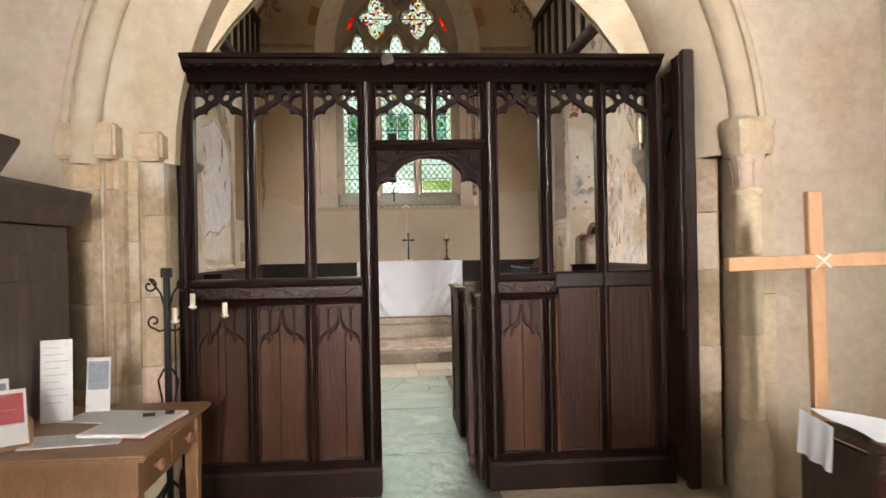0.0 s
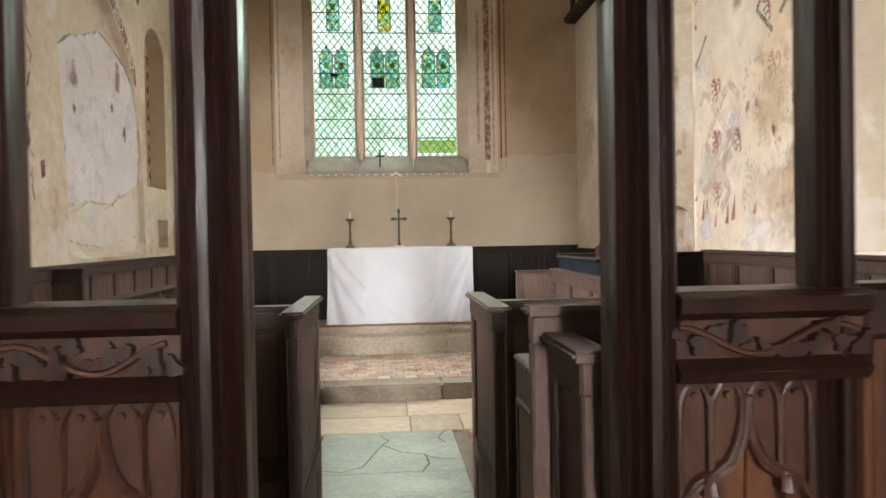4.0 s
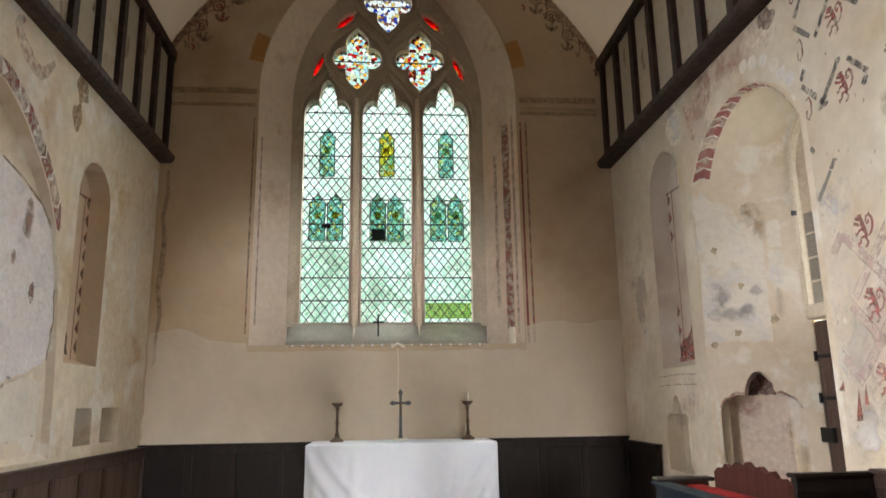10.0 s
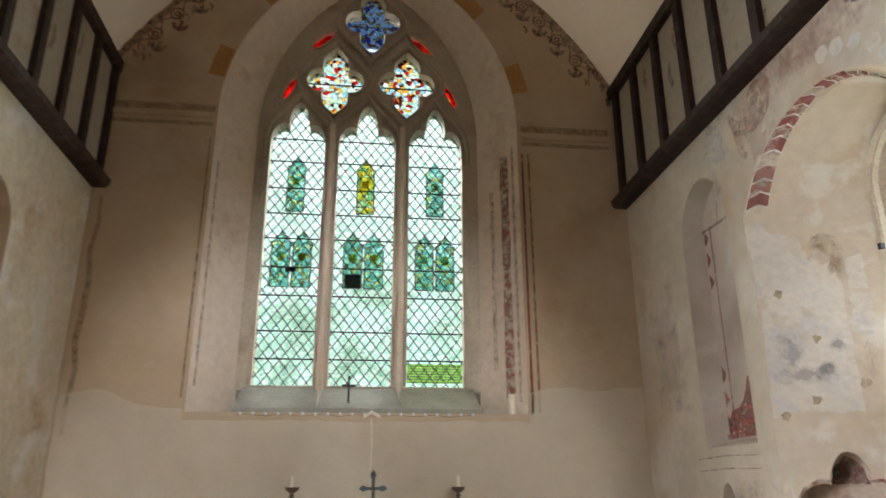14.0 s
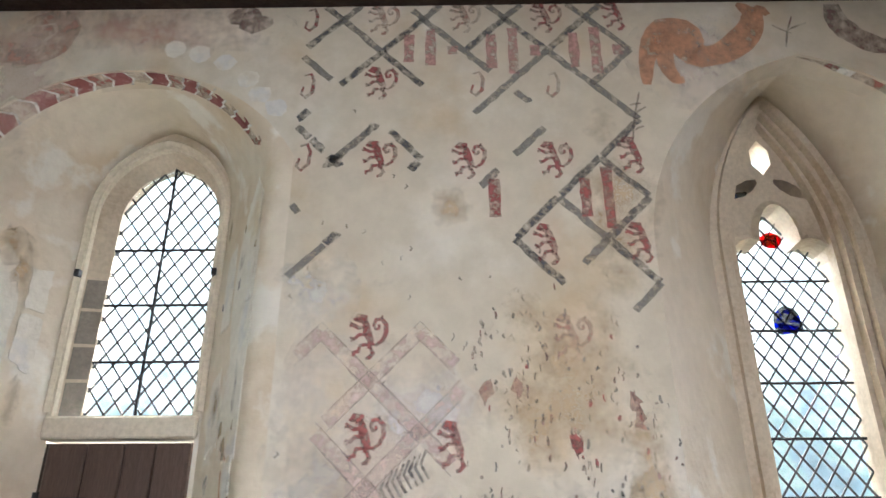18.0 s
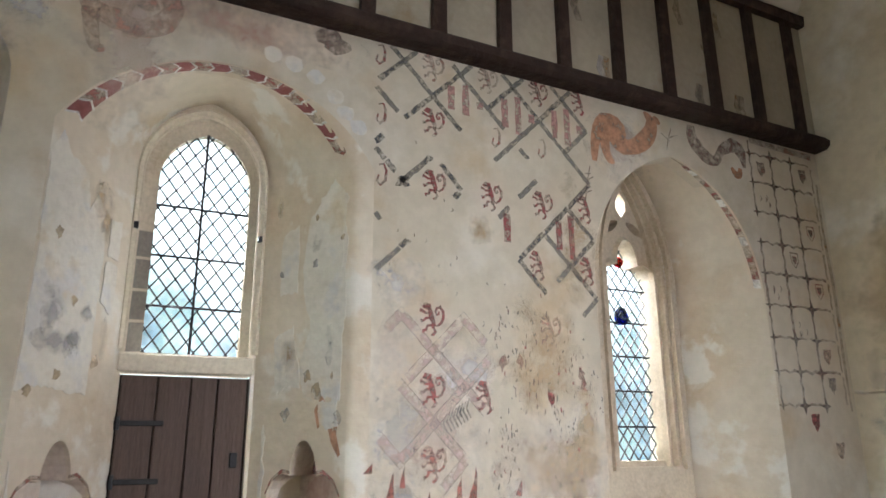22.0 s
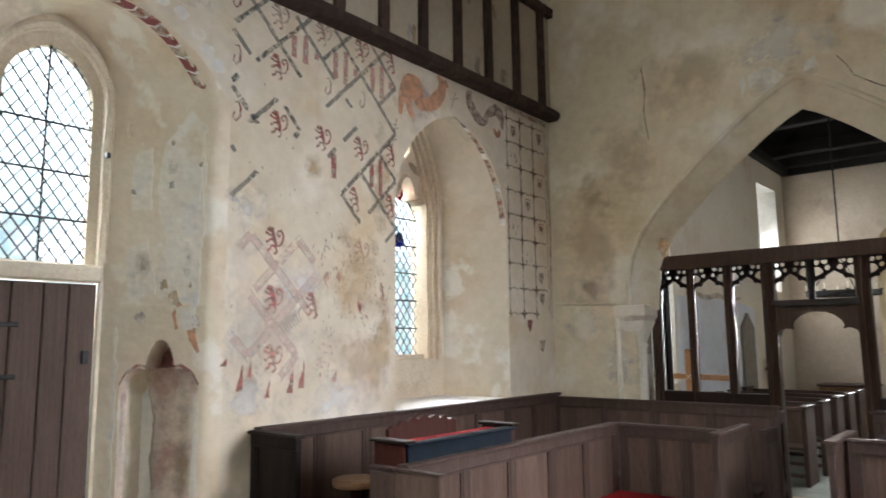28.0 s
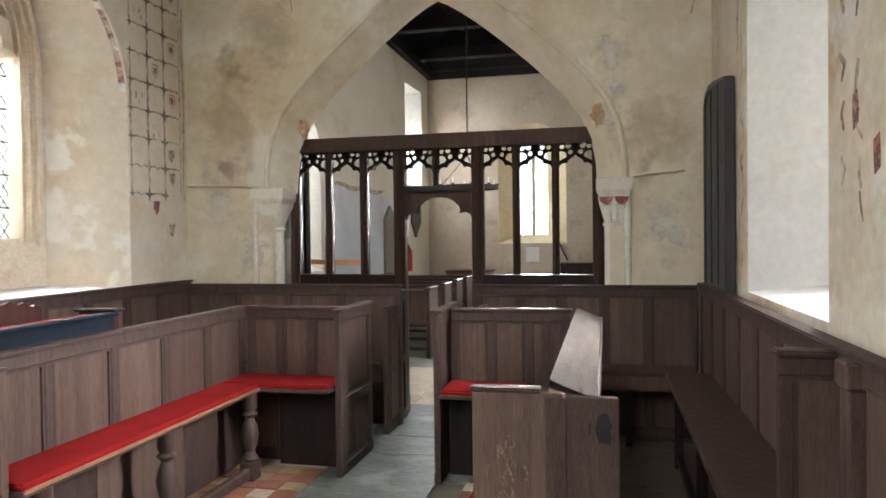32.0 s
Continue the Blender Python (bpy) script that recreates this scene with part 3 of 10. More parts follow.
UMBER = worn("umber_paint", (0.23, 0.14, 0.12), 0.50, least=0.12, soft=0.18)
PAINT_WHITE = worn("white_paint", (0.78, 0.74, 0.68), 0.58, least=0.1)
PATCH_OCHRE = worn("ochre_bare_plaster", (0.58, 0.46, 0.30), 0.52, 6.0, size=7.0, least=0.25, soft=0.16)
PATCH_GREY = worn("grey_repair", (0.56, 0.53, 0.50), 0.48, 5.0, size=9.0, least=0.30, soft=0.16)
PATCH_BARE = worn("bare_plaster", (0.58, 0.47, 0.32), 0.50, 5.0, size=7.0, least=0.20, soft=0.14)

GLASS_GREEN = glass("greenish_quarries", [(0.66, 0.85, 0.76), (0.97, 1.0, 0.97), (0.76, 0.92, 0.84), (0.98, 1.0, 0.98)], 15.0)
GLASS_CLEAR = glass("clear_quarries", [(0.90, 0.95, 0.96), (0.98, 0.99, 0.98), (0.86, 0.93, 0.95)], 9.0)
GLASS_FIGURE = glass("figure_glass", [(0.42, 0.68, 0.64), (0.64, 0.84, 0.76), (0.46, 0.72, 0.72), (0.76, 0.80, 0.52), (0.72, 0.90, 0.88), (0.50, 0.58, 0.44), (0.58, 0.82, 0.78)], 30.0, True)
GLASS_YELLOW = glass("yellow_figure_glass", [(0.72, 0.62, 0.14), (0.78, 0.74, 0.25), (0.52, 0.72, 0.52), (0.74, 0.80, 0.62)], 19.0, True)
GLASS_DARK = glass("dark_glass", [(0.10, 0.11, 0.12), (0.18, 0.17, 0.15), (0.06, 0.08, 0.16)], 22.0, True)
GLASS_MOSAIC = glass("jumbled_glass", [(0.70, 0.82, 0.80), (0.62, 0.10, 0.08), (0.66, 0.84, 0.74), (0.78, 0.62, 0.24), (0.52, 0.72, 0.76), (0.74, 0.80, 0.66), (0.25, 0.05, 0.05), (0.80, 0.86, 0.82)], 25.0, True)
GLASS_BLUE = glass("blue_jumbled_glass", [(0.80, 0.86, 0.86), (0.10, 0.18, 0.55), (0.84, 0.88, 0.86), (0.70, 0.62, 0.35), (0.80, 0.85, 0.84), (0.45, 0.28, 0.20), (0.78, 0.84, 0.86), (0.84, 0.86, 0.84)], 25.0, True)
GLASS_COBALT = glass("cobalt_glass", [(0.02, 0.05, 0.75), (0.05, 0.10, 0.90)], 20.0)
GLASS_ROUNDEL = glass("grey_blue_roundel_glass", [(0.30, 0.31, 0.34), (0.05, 0.09, 0.60), (0.40, 0.39, 0.38), (0.12, 0.18, 0.55), (0.22, 0.22, 0.24)], 30.0, True)
GLASS_RED = glass("red_glass", [(0.75, 0.03, 0.03), (0.85, 0.06, 0.04), (0.60, 0.02, 0.03), (0.70, 0.45, 0.10)], 14.0, True)
GLASS_TEXT = glass("inscribed_glass", [(0.66, 0.78, 0.36), (0.76, 0.84, 0.48)], 20.0)


def far_trees(name, line, sky_strength, leaf, soft=1.6):
    """Bright overcast sky above uneven trees: it turns to leaves below a height of the sheet that it is on."""
    m = glow(name, leaf, 1.4, 1.0)
    n, l = m.node_tree.nodes, m.node_tree.links
    coord, split, wave = n.new("ShaderNodeTexCoord"), n.new("ShaderNodeSeparateXYZ"), n.new("ShaderNodeTexNoise")
    wave.inputs["Scale"].default_value, wave.inputs["Detail"].default_value = 0.8, 6.0
    l.new(coord.outputs["Object"], split.inputs[0])
    l.new(coord.outputs["Object"], wave.inputs["Vector"])
    rise, cut = n.new("ShaderNodeMath"), n.new("ShaderNodeMapRange")
    rise.operation, rise.inputs[1].default_value = "MULTIPLY_ADD", 5.0
    l.new(wave.outputs["Fac"], rise.inputs[0])
    l.new(split.outputs["Y"], rise.inputs[2])
    cut.inputs["From Min"].default_value, cut.inputs["From Max"].default_value = line + 2.5 - soft / 2, line + 2.5 + soft / 2
    l.new(rise.outputs[0], cut.inputs[0])
    sky_light, both = n.new("ShaderNodeEmission"), n.new("ShaderNodeMixShader")
    sky_light.inputs[0].default_value, sky_light.inputs[1].default_value = (0.97, 0.99, 1.0, 1), sky_strength
    leaves = n["Emission"]
    l.new(cut.outputs[0], both.inputs[0])
    l.new(leaves.outputs[0], both.inputs[1])
    l.new(sky_light.outputs[0], both.inputs[2])
    l.new(both.outputs[0], n["Material Output"].inputs[0])
    return m


FOLIAGE = far_trees("far_foliage", 1.4, 1.55, [(0.50, 0.66, 0.52), (0.74, 0.92, 0.78), (0.95, 1.14, 1.05), (1.1, 1.26, 1.25)], 3.5)
FAR_SKY = far_trees("far_sky", -1.3, 2.6, [(0.44, 0.58, 0.62), (0.72, 0.90, 1.0), (0.86, 1.08, 1.02), (1.2, 1.3, 1.4)])
FAR_BRIGHT = far_trees("far_bright_sky", -4.6, 2.2, [(0.40, 0.52, 0.40), (0.66, 0.82, 0.70), (0.9, 1.0, 0.95), (1.1, 1.15, 1.1)])
SCUFF = worn("pale_scuff", (0.34, 0.23, 0.16), 0.50, 20.0, size=40.0, least=0.2, soft=0.2)
JOINT = worn("brown_joint_paint", (0.27, 0.17, 0.135), 0.50, least=0.15, soft=0.2, size=24.0)

# ---- mesh tools ----
def part(name, bm, material, parent=None, label="", smooth=False):
    """Links a bmesh as one mesh object under a thing or a part."""
    bmesh.ops.recalc_face_normals(bm, faces=bm.faces)
    mesh = bpy.data.meshes.new(name)
    bm.to_mesh(mesh)
    bm.free()
    mesh.materials.append(material)
    if smooth:
        for f in mesh.polygons:
            f.use_smooth = True
        mesh.set_sharp_from_angle(angle=radians(38))
    ob = new(name, mesh)
    ob.parent = parent
    if label:
        tagged(ob, label)
    return ob


def thing(name, label, category, m=None, group="", kind=""):
    ob = new(name)
    ob.empty_display_size = 0.1
    if m is not None:
        ob.matrix_world = m
    return tagged(ob, label, category, group, kind)


def setting(ob, label, category=""):
    return tagged(ob, label, category, kind="structure")


def box(bm, x0, x1, y0, y1, z0, z1, bevel=0.0, seg=1):
    made = bmesh.ops.create_cube(bm, size=1.0)["verts"]
    for v in made:
        v.co = Vector((x0 + (v.co.x + 0.5) * (x1 - x0), y0 + (v.co.y + 0.5) * (y1 - y0), z0 + (v.co.z + 0.5) * (z1 - z0)))
    if bevel:
        edges = list({e for v in made for e in v.link_edges})
        bmesh.ops.bevel(bm, geom=edges, offset=bevel, segments=seg, affect="EDGES", clamp_overlap=True)
    return bm


def cube(*a, **k):
    return box(bmesh.new(), *a, **k)


def plain(u, d, w):
    return Vector((u, d, w))


def south(u, d, w):
    return Vector((2.62 + d, u, w))


def north(u, d, w):
    return Vector((-2.07 - 0.011 * (u - 4.55) - d, u, w))


def east(u, d, w):
    return Vector((u, 11.88 + d, w))


def west(u, d, w):
    return Vector((u, 4.55 - d, w))


def slab(bm, outer, holes, where, d0, d1):
    """A flat plate with holes, between two depths of a wall."""
    loops = [outer, *holes]
    flat = [p for loop in loops for p in loop]
    tris = tessellate_polygon([[Vector((u, w, 0)) for u, w in loop] for loop in loops])
    front = [bm.verts.new(where(u, d0, w)) for u, w in flat]
    back = [bm.verts.new(where(u, d1, w)) for u, w in flat]
    for t in tris:
        for side in (front, back):
            try:
                bm.faces.new([side[k] for k in t])
            except ValueError:
                pass
    start = 0
    for loop in loops:
        n = len(loop)
        for k in range(n):
            a, b = start + k, start + (k + 1) % n
            bm.faces.new((front[a], front[b], back[b], back[a]))
        start += n
    return bm


def loft(bm, *rings, closed=False):
    rows = [[bm.verts.new(p) for p in ring] for ring in rings]
    for r, s in zip(rows, rows[1:]):
        n = len(r)
        for k in range(n if closed else n - 1):
            bm.faces.new((r[k], r[(k + 1) % n], s[(k + 1) % n], s[k]))
    return bm


def head(u0, u1, ws, wa, n=8):
    """The points of an arch's head, from one springing to the other: pointed where it is steep, else a flat curve."""
    a, h = (u1 - u0) / 2, wa - ws
    if h > a * 1.01:
        r = (h * h + a * a) / (2 * a)
        end = math.acos((r - a) / r)
        left = [(u0 + r - r * math.cos(end * k / n), ws + r * math.sin(end * k / n)) for k in range(n + 1)]
    else:
        left = [(u0 + a - a * math.cos(math.pi / 2 * k / n), ws + h * math.sin(math.pi / 2 * k / n)) for k in range(n + 1)]
    return left + [(u0 + u1 - u, w) for u, w in reversed(left[:-1])]


def steep_head(u0, u1, ws, wa, n=8):
    """A pointed arch whose sides run nearly straight towards the apex."""
    left, first = head(u0, u1, ws, wa, n)[:n + 1], n // 6
    (a, b), (c, d) = left[first], left[n]
    for k in range(first, n):
        share = 0.64 * (1 - (1 - (k - first) / (n - first)) ** 3)
        u, w = left[k]
        left[k] = (u + (a + (c - a) * (w - b) / (d - b) - u) * share, w)
    return left + [(u0 + u1 - u, w) for u, w in reversed(left[:-1])]


def arched(u0, u1, w0, ws, wa, n=8):
    return [(u0, w0), *head(u0, u1, ws, wa, n), (u1, w0)]


def disc(u, w, r, n=10, turn=0.0):
    return [(u + r * math.cos(turn + math.tau * k / n), w + r * math.sin(turn + math.tau * k / n)) for k in range(n)]


def quatrefoil(u, w, r, tall=1.25, n=6):
    """Four lobes, the upper and lower ones drawn to points."""
    out = []
    for q in range(4):
        mid = math.pi / 2 * q
        cu, cw = u + r * 0.52 * math.cos(mid), w + r * 0.52 * math.sin(mid) * tall
        for k in range(n + 1):
            a = mid - 1.75 + 3.5 * k / n
            rr = r * 0.48 * (1.28 if q % 2 and k == n // 2 else 1)
            out.append((cu + rr * math.cos(a), cw + rr * math.sin(a) * (1.1 if q % 2 else 1)))
    return out


def trefoil_head(u0, u1, ws, wa, n=5):
    """A cusped head: a broad lobe at either side and a pointed one between them."""
    w, h = u1 - u0, wa - ws
    side = [(u0 + w * 0.31 * (1 - math.cos(math.pi * 0.62 * k / n)) / 1.368, ws + h * 0.44 * math.sin(math.pi * 0.62 * k / n)) for k in range(n + 1)]
    c0, c1 = side[-1]
    top = [(c0 + (u0 + w / 2 - c0) * (k / n) ** 1.5, c1 + (wa - c1) * math.sin(math.pi / 2 * k / n) ** 0.9) for k in range(1, n + 1)]
    left = side + top
    return left + [(u0 + u1 - u, v) for u, v in reversed(left[:-1])]


def rod(bm, points, r, n=6, where=plain, taper=None):
    """A round bar along a line of points."""
    pts = [Vector(p) for p in points]
    rings = []
    for k, p in enumerate(pts):
        way = (pts[min(k + 1, len(pts) - 1)] - pts[max(k - 1, 0)]).normalized()
        side = way.orthogonal().normalized()
        if k and rings:
            prev = rings[-1][1]
            side = (prev - way * prev.dot(way)).normalized()
        up = way.cross(side)
        rr = r * (taper[k] if taper else 1)
        rings.append(([p + rr * (math.cos(math.tau * j / n) * side + math.sin(math.tau * j / n) * up) for j in range(n)], side))
    rows = [[bm.verts.new(where(*q)) for q in ring] for ring, _ in rings]
    for a, b in zip(rows, rows[1:]):
        for j in range(n):
            bm.faces.new((a[j], a[(j + 1) % n], b[(j + 1) % n], b[j]))
    bm.faces.new(rows[0])
    bm.faces.new(rows[-1])
    return bm


def turned(bm, profile, x=0.0, y=0.0, n=14):
    """A turned shape: pairs of radius and height about an upright axis."""
    rows = [[bm.verts.new((x + r * math.cos(math.tau * k / n), y + r * math.sin(math.tau * k / n), z)) for k in range(n)] for r, z in profile]
    for a, b in zip(rows, rows[1:]):
        for k in range(n):
            bm.faces.new((a[k], a[(k + 1) % n], b[(k + 1) % n], b[k]))
    bm.faces.new(rows[0])
    bm.faces.new(rows[-1])
    return bm


def inside_spans(outline, point, way):
    """Where a line runs inside an outline, as pairs of distances along it."""
    cuts, n = [], len(outline)
    for k in range(n):
        (x1, y1), (x2, y2) = outline[k], outline[(k + 1) % n]
        ex, ey = x2 - x1, y2 - y1
        det = way[0] * ey - way[1] * ex
        if abs(det) < 1e-9:
            continue
        s = ((x1 - point[0]) * ey - (y1 - point[1]) * ex) / det
        t = ((x1 - point[0]) * way[1] - (y1 - point[1]) * way[0]) / det
        if 0 <= t < 1:
            cuts.append(s)
    cuts.sort()
    return list(zip(cuts[::2], cuts[1::2]))


def lattice(bm, outline, where, d, wide=0.105, tall=0.135, r=0.005):
    """Lead strips in a diamond net, cut to an outline."""
    us, ws = [p[0] for p in outline], [p[1] for p in outline]
    u0, u1, w0, w1 = min(us), max(us), min(ws), max(ws)
    size = math.hypot(wide, tall)
    for sign in (1, -1):
        way = (wide / size, sign * tall / size)
        span = (u1 - u0) + (w1 - w0) * wide / tall
        for k in range(-1, int(span / wide) + 2):
            start = (u0 + k * wide - (w1 - w0) * wide / tall, w0) if sign > 0 else (u0 + k * wide, w0)
            for a, b in inside_spans(outline, start, way):
                if b - a < 0.01:
                    continue
                p, q = [(start[0] + s * way[0], start[1] + s * way[1]) for s in (a, b)]
                nu, nw = -way[1] * r, way[0] * r
                ring = [(p[0] + nu, p[1] + nw), (q[0] + nu, q[1] + nw), (q[0] - nu, q[1] - nw), (p[0] - nu, p[1] - nw)]
                slab(bm, ring, [], where, d - 0.004, d + 0.004)
    return bm


def bars(bm, outline, where, d, heights, r=0.008):
    for w in heights:
        for a, b in inside_spans(outline, (min(p[0] for p in outline) - 1, w + 0.0007), (1.0, 0.0)):
            u = min(p[0] for p in outline) - 1
            rod(bm, [(u + a, d, w), (u + b, d, w)], r, 6, where)
    return bm


def sweep(bm, path, section, where, closed=False):
    """A moulding: a section (out, depth) carried along a line of the wall."""
    rings = []
    for k, (u, w) in enumerate(path):
        a, b = path[max(k - 1, 0)], path[min(k + 1, len(path) - 1)]
        tu, tw = b[0] - a[0], b[1] - a[1]
        s = math.hypot(tu, tw) or 1
        nu, nw = -tw / s, tu / s
        rings.append([where(u + o * nu, d, w + o * nw) for o, d in section])
    rows = [[bm.verts.new(p) for p in ring] for ring in rings]
    n = len(section)
    for a, b in zip(rows, rows[1:]):
        for k in range(n):
            bm.faces.new((a[k], a[(k + 1) % n], b[(k + 1) % n], b[k]))
    bm.faces.new(rows[0])
    bm.faces.new(rows[-1])
    return bm


def rough_edge(points, amount, step=0.05):
    """A closed line with an uneven edge."""
    out = []
    for k, (u, w) in enumerate(points):
        v, x = points[(k + 1) % len(points)]
        n = max(1, int(math.hypot(v - u, x - w) / step))
        for j in range(n):
            f = j / n
            out.append((u + (v - u) * f + random.uniform(-amount, amount), w + (x - w) * f + random.uniform(-amount, amount)))
    return out


def stroke(bm, points, width, where, d=-0.003, taper=True):
    """A flat brush stroke along a line of the wall."""
    n = len(points)
    rows = []
    for k, (u, w) in enumerate(points):
        a, b = points[max(k - 1, 0)], points[min(k + 1, n - 1)]
        tu, tw = b[0] - a[0], b[1] - a[1]
        s = math.hypot(tu, tw) or 1
        h = width / 2 * ((0.45 + 0.55 * math.sin(math.pi * (k + 0.4) / (n - 0.2))) if taper else 1) * random.uniform(0.85, 1.15)
        rows.append((bm.verts.new(where(u - tw / s * h, d, w + tu / s * h)), bm.verts.new(where(u + tw / s * h, d, w - tu / s * h))))
    for (a, b), (c, e) in zip(rows, rows[1:]):
        bm.faces.new((a, b, e, c))
    return bm


def panelled(name, label, category, m, length, height, count, frame_mat, panel_mat, thick=0.05, base=0.0, group="", rail=0.068, stile=0.058, mid=None, cap=True, both=True):
    """Framed panelling along x: rails, uprights, and each panel on its own."""
    top = thing(name, label, category, m, group)
    bm = bmesh.new()
    box(bm, 0, length, 0, thick, height - rail, height, 0.006)
    box(bm, 0, length, 0, thick, base, base + rail * 1.15, 0.006)
    pitch = (length - stile) / count
    levels = [base + rail * 1.15, height - rail]
    if mid:
        box(bm, 0.001, length - 0.001, 0.002, thick - 0.002, mid - rail / 2, mid + rail / 2, 0.006)
        levels = [levels[0], mid - rail / 2, mid + rail / 2, levels[1]]
    for k in range(count + 1):
        box(bm, k * pitch, k * pitch + stile, 0.003, thick - 0.003, base + rail, height - rail + 0.004, 0.006)
    part("frame", bm, frame_mat, top)
    for k in range(count):
        for lo, hi in zip(levels[::2], levels[1::2]):
            bm = cube(k * pitch + stile - 0.004, (k + 1) * pitch + 0.004, thick * 0.34, thick * 0.66, lo - 0.004, hi + 0.004)
            part("panel", bm, panel_mat, top)
            a, b = k * pitch + stile, (k + 1) * pitch
            for y0, y1 in ((0.006, thick * 0.34),) + (((thick * 0.66, thick - 0.006),) if both else ()):
                part("panel_bead", slab(bmesh.new(), [(a, lo), (b, lo), (b, hi), (a, hi)], [[(a + 0.014, lo + 0.014), (a + 0.014, hi - 0.014), (b - 0.014, hi - 0.014), (b - 0.014, lo + 0.014)]], plain, y0, y1), frame_mat, top)
    if cap:
        part("capping", cube(-0.015, length + 0.015, -0.018, thick + 0.018, height, height + 0.022, 0.008, 2), frame_mat, top)
    return top

# ---- chancel walls ----
def segment(u0, u1, ws, wa, n=8):
    """The points of a low round arch's head."""
    a, h = (u1 - u0) / 2, wa - ws
    r = (a * a + h * h) / (2 * h)
    end = math.asin(a / r)
    return [((u0 + u1) / 2 + r * math.sin(end * (k / n - 1)), wa - r + r * math.cos(end * (k / n - 1))) for k in range(2 * n + 1)]


S1, S2 = [(8.42, 0.0), *segment(8.42, 10.0, 3.25, 3.715, 20), (10.0, 0.0)], arched(5.38, 6.92, 1.25, 2.80, 3.76, 20)
S1_IN, S2_IN = arched(8.885, 9.585, 0.0, 3.32, 3.77, 20), arched(5.72, 6.48, 1.28, 2.95, 3.92, 20)
bm = slab(bmesh.new(), [(4.55, -0.05), (11.88, -0.05), (11.88, 5.4), (4.55, 5.4)],
          [list(reversed(S2)), list(reversed([(8.42, -0.02), *S1[1:-1], (10.0, -0.02)])), list(reversed(arched(10.20, 10.86, 1.87, 3.40, 3.76))),
           list(reversed([(10.40, 1.02), *trefoil_head(10.40, 10.88, 1.38, 1.64), (10.88, 1.02)]))], south, 0.0, 0.14)
setting(part("wall_south", bm, PLASTER_SOUTH), "limewashed chancel wall with faded medieval wall paintings", "wall")
bm = slab(bmesh.new(), [(3.85, -0.05), (12.6, -0.05), (12.6, 5.4), (3.85, 5.4)], [list(reversed(arched(8.82, 9.65, 0.02, 3.32, 3.84))), list(reversed(arched(5.80, 6.40, 1.62, 3.0, 3.86)))], south, 0.54, 0.86)
setting(part("wall_south_outer", bm, PLASTER), "outer face of the thick chancel wall", "wall")


def splay(name, front, back, where, d0, d1, material, floor=None):
    bm = loft(bmesh.new(), [where(u, d0, w) for u, w in front], [where(u, d1, w) for u, w in back])
    ob = setting(part(name, bm, material, smooth=True), "splayed plaster reveal of a deep wall recess", "reveal")
    if floor:
        bm = loft(bmesh.new(), [where(u, d0 - 0.0, w) for u, w in (front[0], front[-1])], [where(u, d1, w) for u, w in (back[0], back[-1])])
        setting(part(name + "_sill", bm, floor), "sloping plastered sill of a window recess", "sill")
    return ob


# the reveals of the door recess leave room for the niches, so each jamb is a plate of its own
def splay_jamb(name, u_front, u_back, where, d0, d1, w0, w1, niche, material):
    """A slanting jamb with a three-lobed niche cut in it."""
    def slant(s, d, w):
        f = where(u_front + (u_back - u_front) * s, d0 + (d1 - d0) * s, w)
        side = 1 if u_back > u_front else -1
        return f + (where(-side * d, 0.0, 0.0) - where(0.0, 0.0, 0.0)) + (where(0.0, d * 0.7, 0.0) - where(0.0, 0.0, 0.0))
    bm = slab(bmesh.new(), [(0, w0), (1, w0), (1, w1), (0, w1)], [list(reversed(niche))], slant, 0.0, 0.02)
    setting(part(name, bm, material), "splayed plaster jamb with a small cusped niche", "reveal")
    bm = loft(bmesh.new(), [slant(u, 0.015, w) for u, w in niche], [slant(u, 0.17, w) for u, w in niche], closed=True)
    slab(bm, niche, [], slant, 0.16, 0.18)
    setting(part(name + "_niche", bm, NICHE_STAIN), "cusped stone niche, worn and stained", "niche")


NICHE = [(0.09, 0.75), *trefoil_head(0.09, 0.84, 1.50, 1.80), (0.84, 0.75)]
# the west edge of this recess is rounded off before the splay begins
NICHE_WEST = [(0.043, 0.75), *trefoil_head(0.043, 0.777, 1.50, 1.80), (0.777, 0.75)]
splay_jamb("reveal_south_a_west", 8.53, 8.889, south, 0.035, 0.62, 0.0, 2.0, NICHE_WEST, PLASTER_SMOOTH)
splay_jamb("reveal_south_a_east", 10.0, 9.575, south, 0.0, 0.62, 0.0, 2.0, NICHE, PLASTER_SMOOTH)
bm = loft(bmesh.new(), *[[south(u, d, 0.0), south(u, d, 1.99)] for u, d in ((8.42, 0.0), (8.46, 0.004), (8.50, 0.016), (8.53, 0.035), (8.54, 0.052))])
setting(part("reveal_south_a_edge", bm, PLASTER_SMOOTH, smooth=True), "rounded plaster edge of a deep wall recess", "reveal")


def eased(du, d):
    """The outline of the recess, drawn in on its west side."""
    return [south(u + du * max(0.0, min(1.0, (9.21 - u) / 0.79)) - 0.685 * d * max(0.0, min(1.0, (u - 9.21) / 0.79)), d, w) for u, w in [(8.42, 1.99), *S1[1:-1], (10.0, 1.99)]]


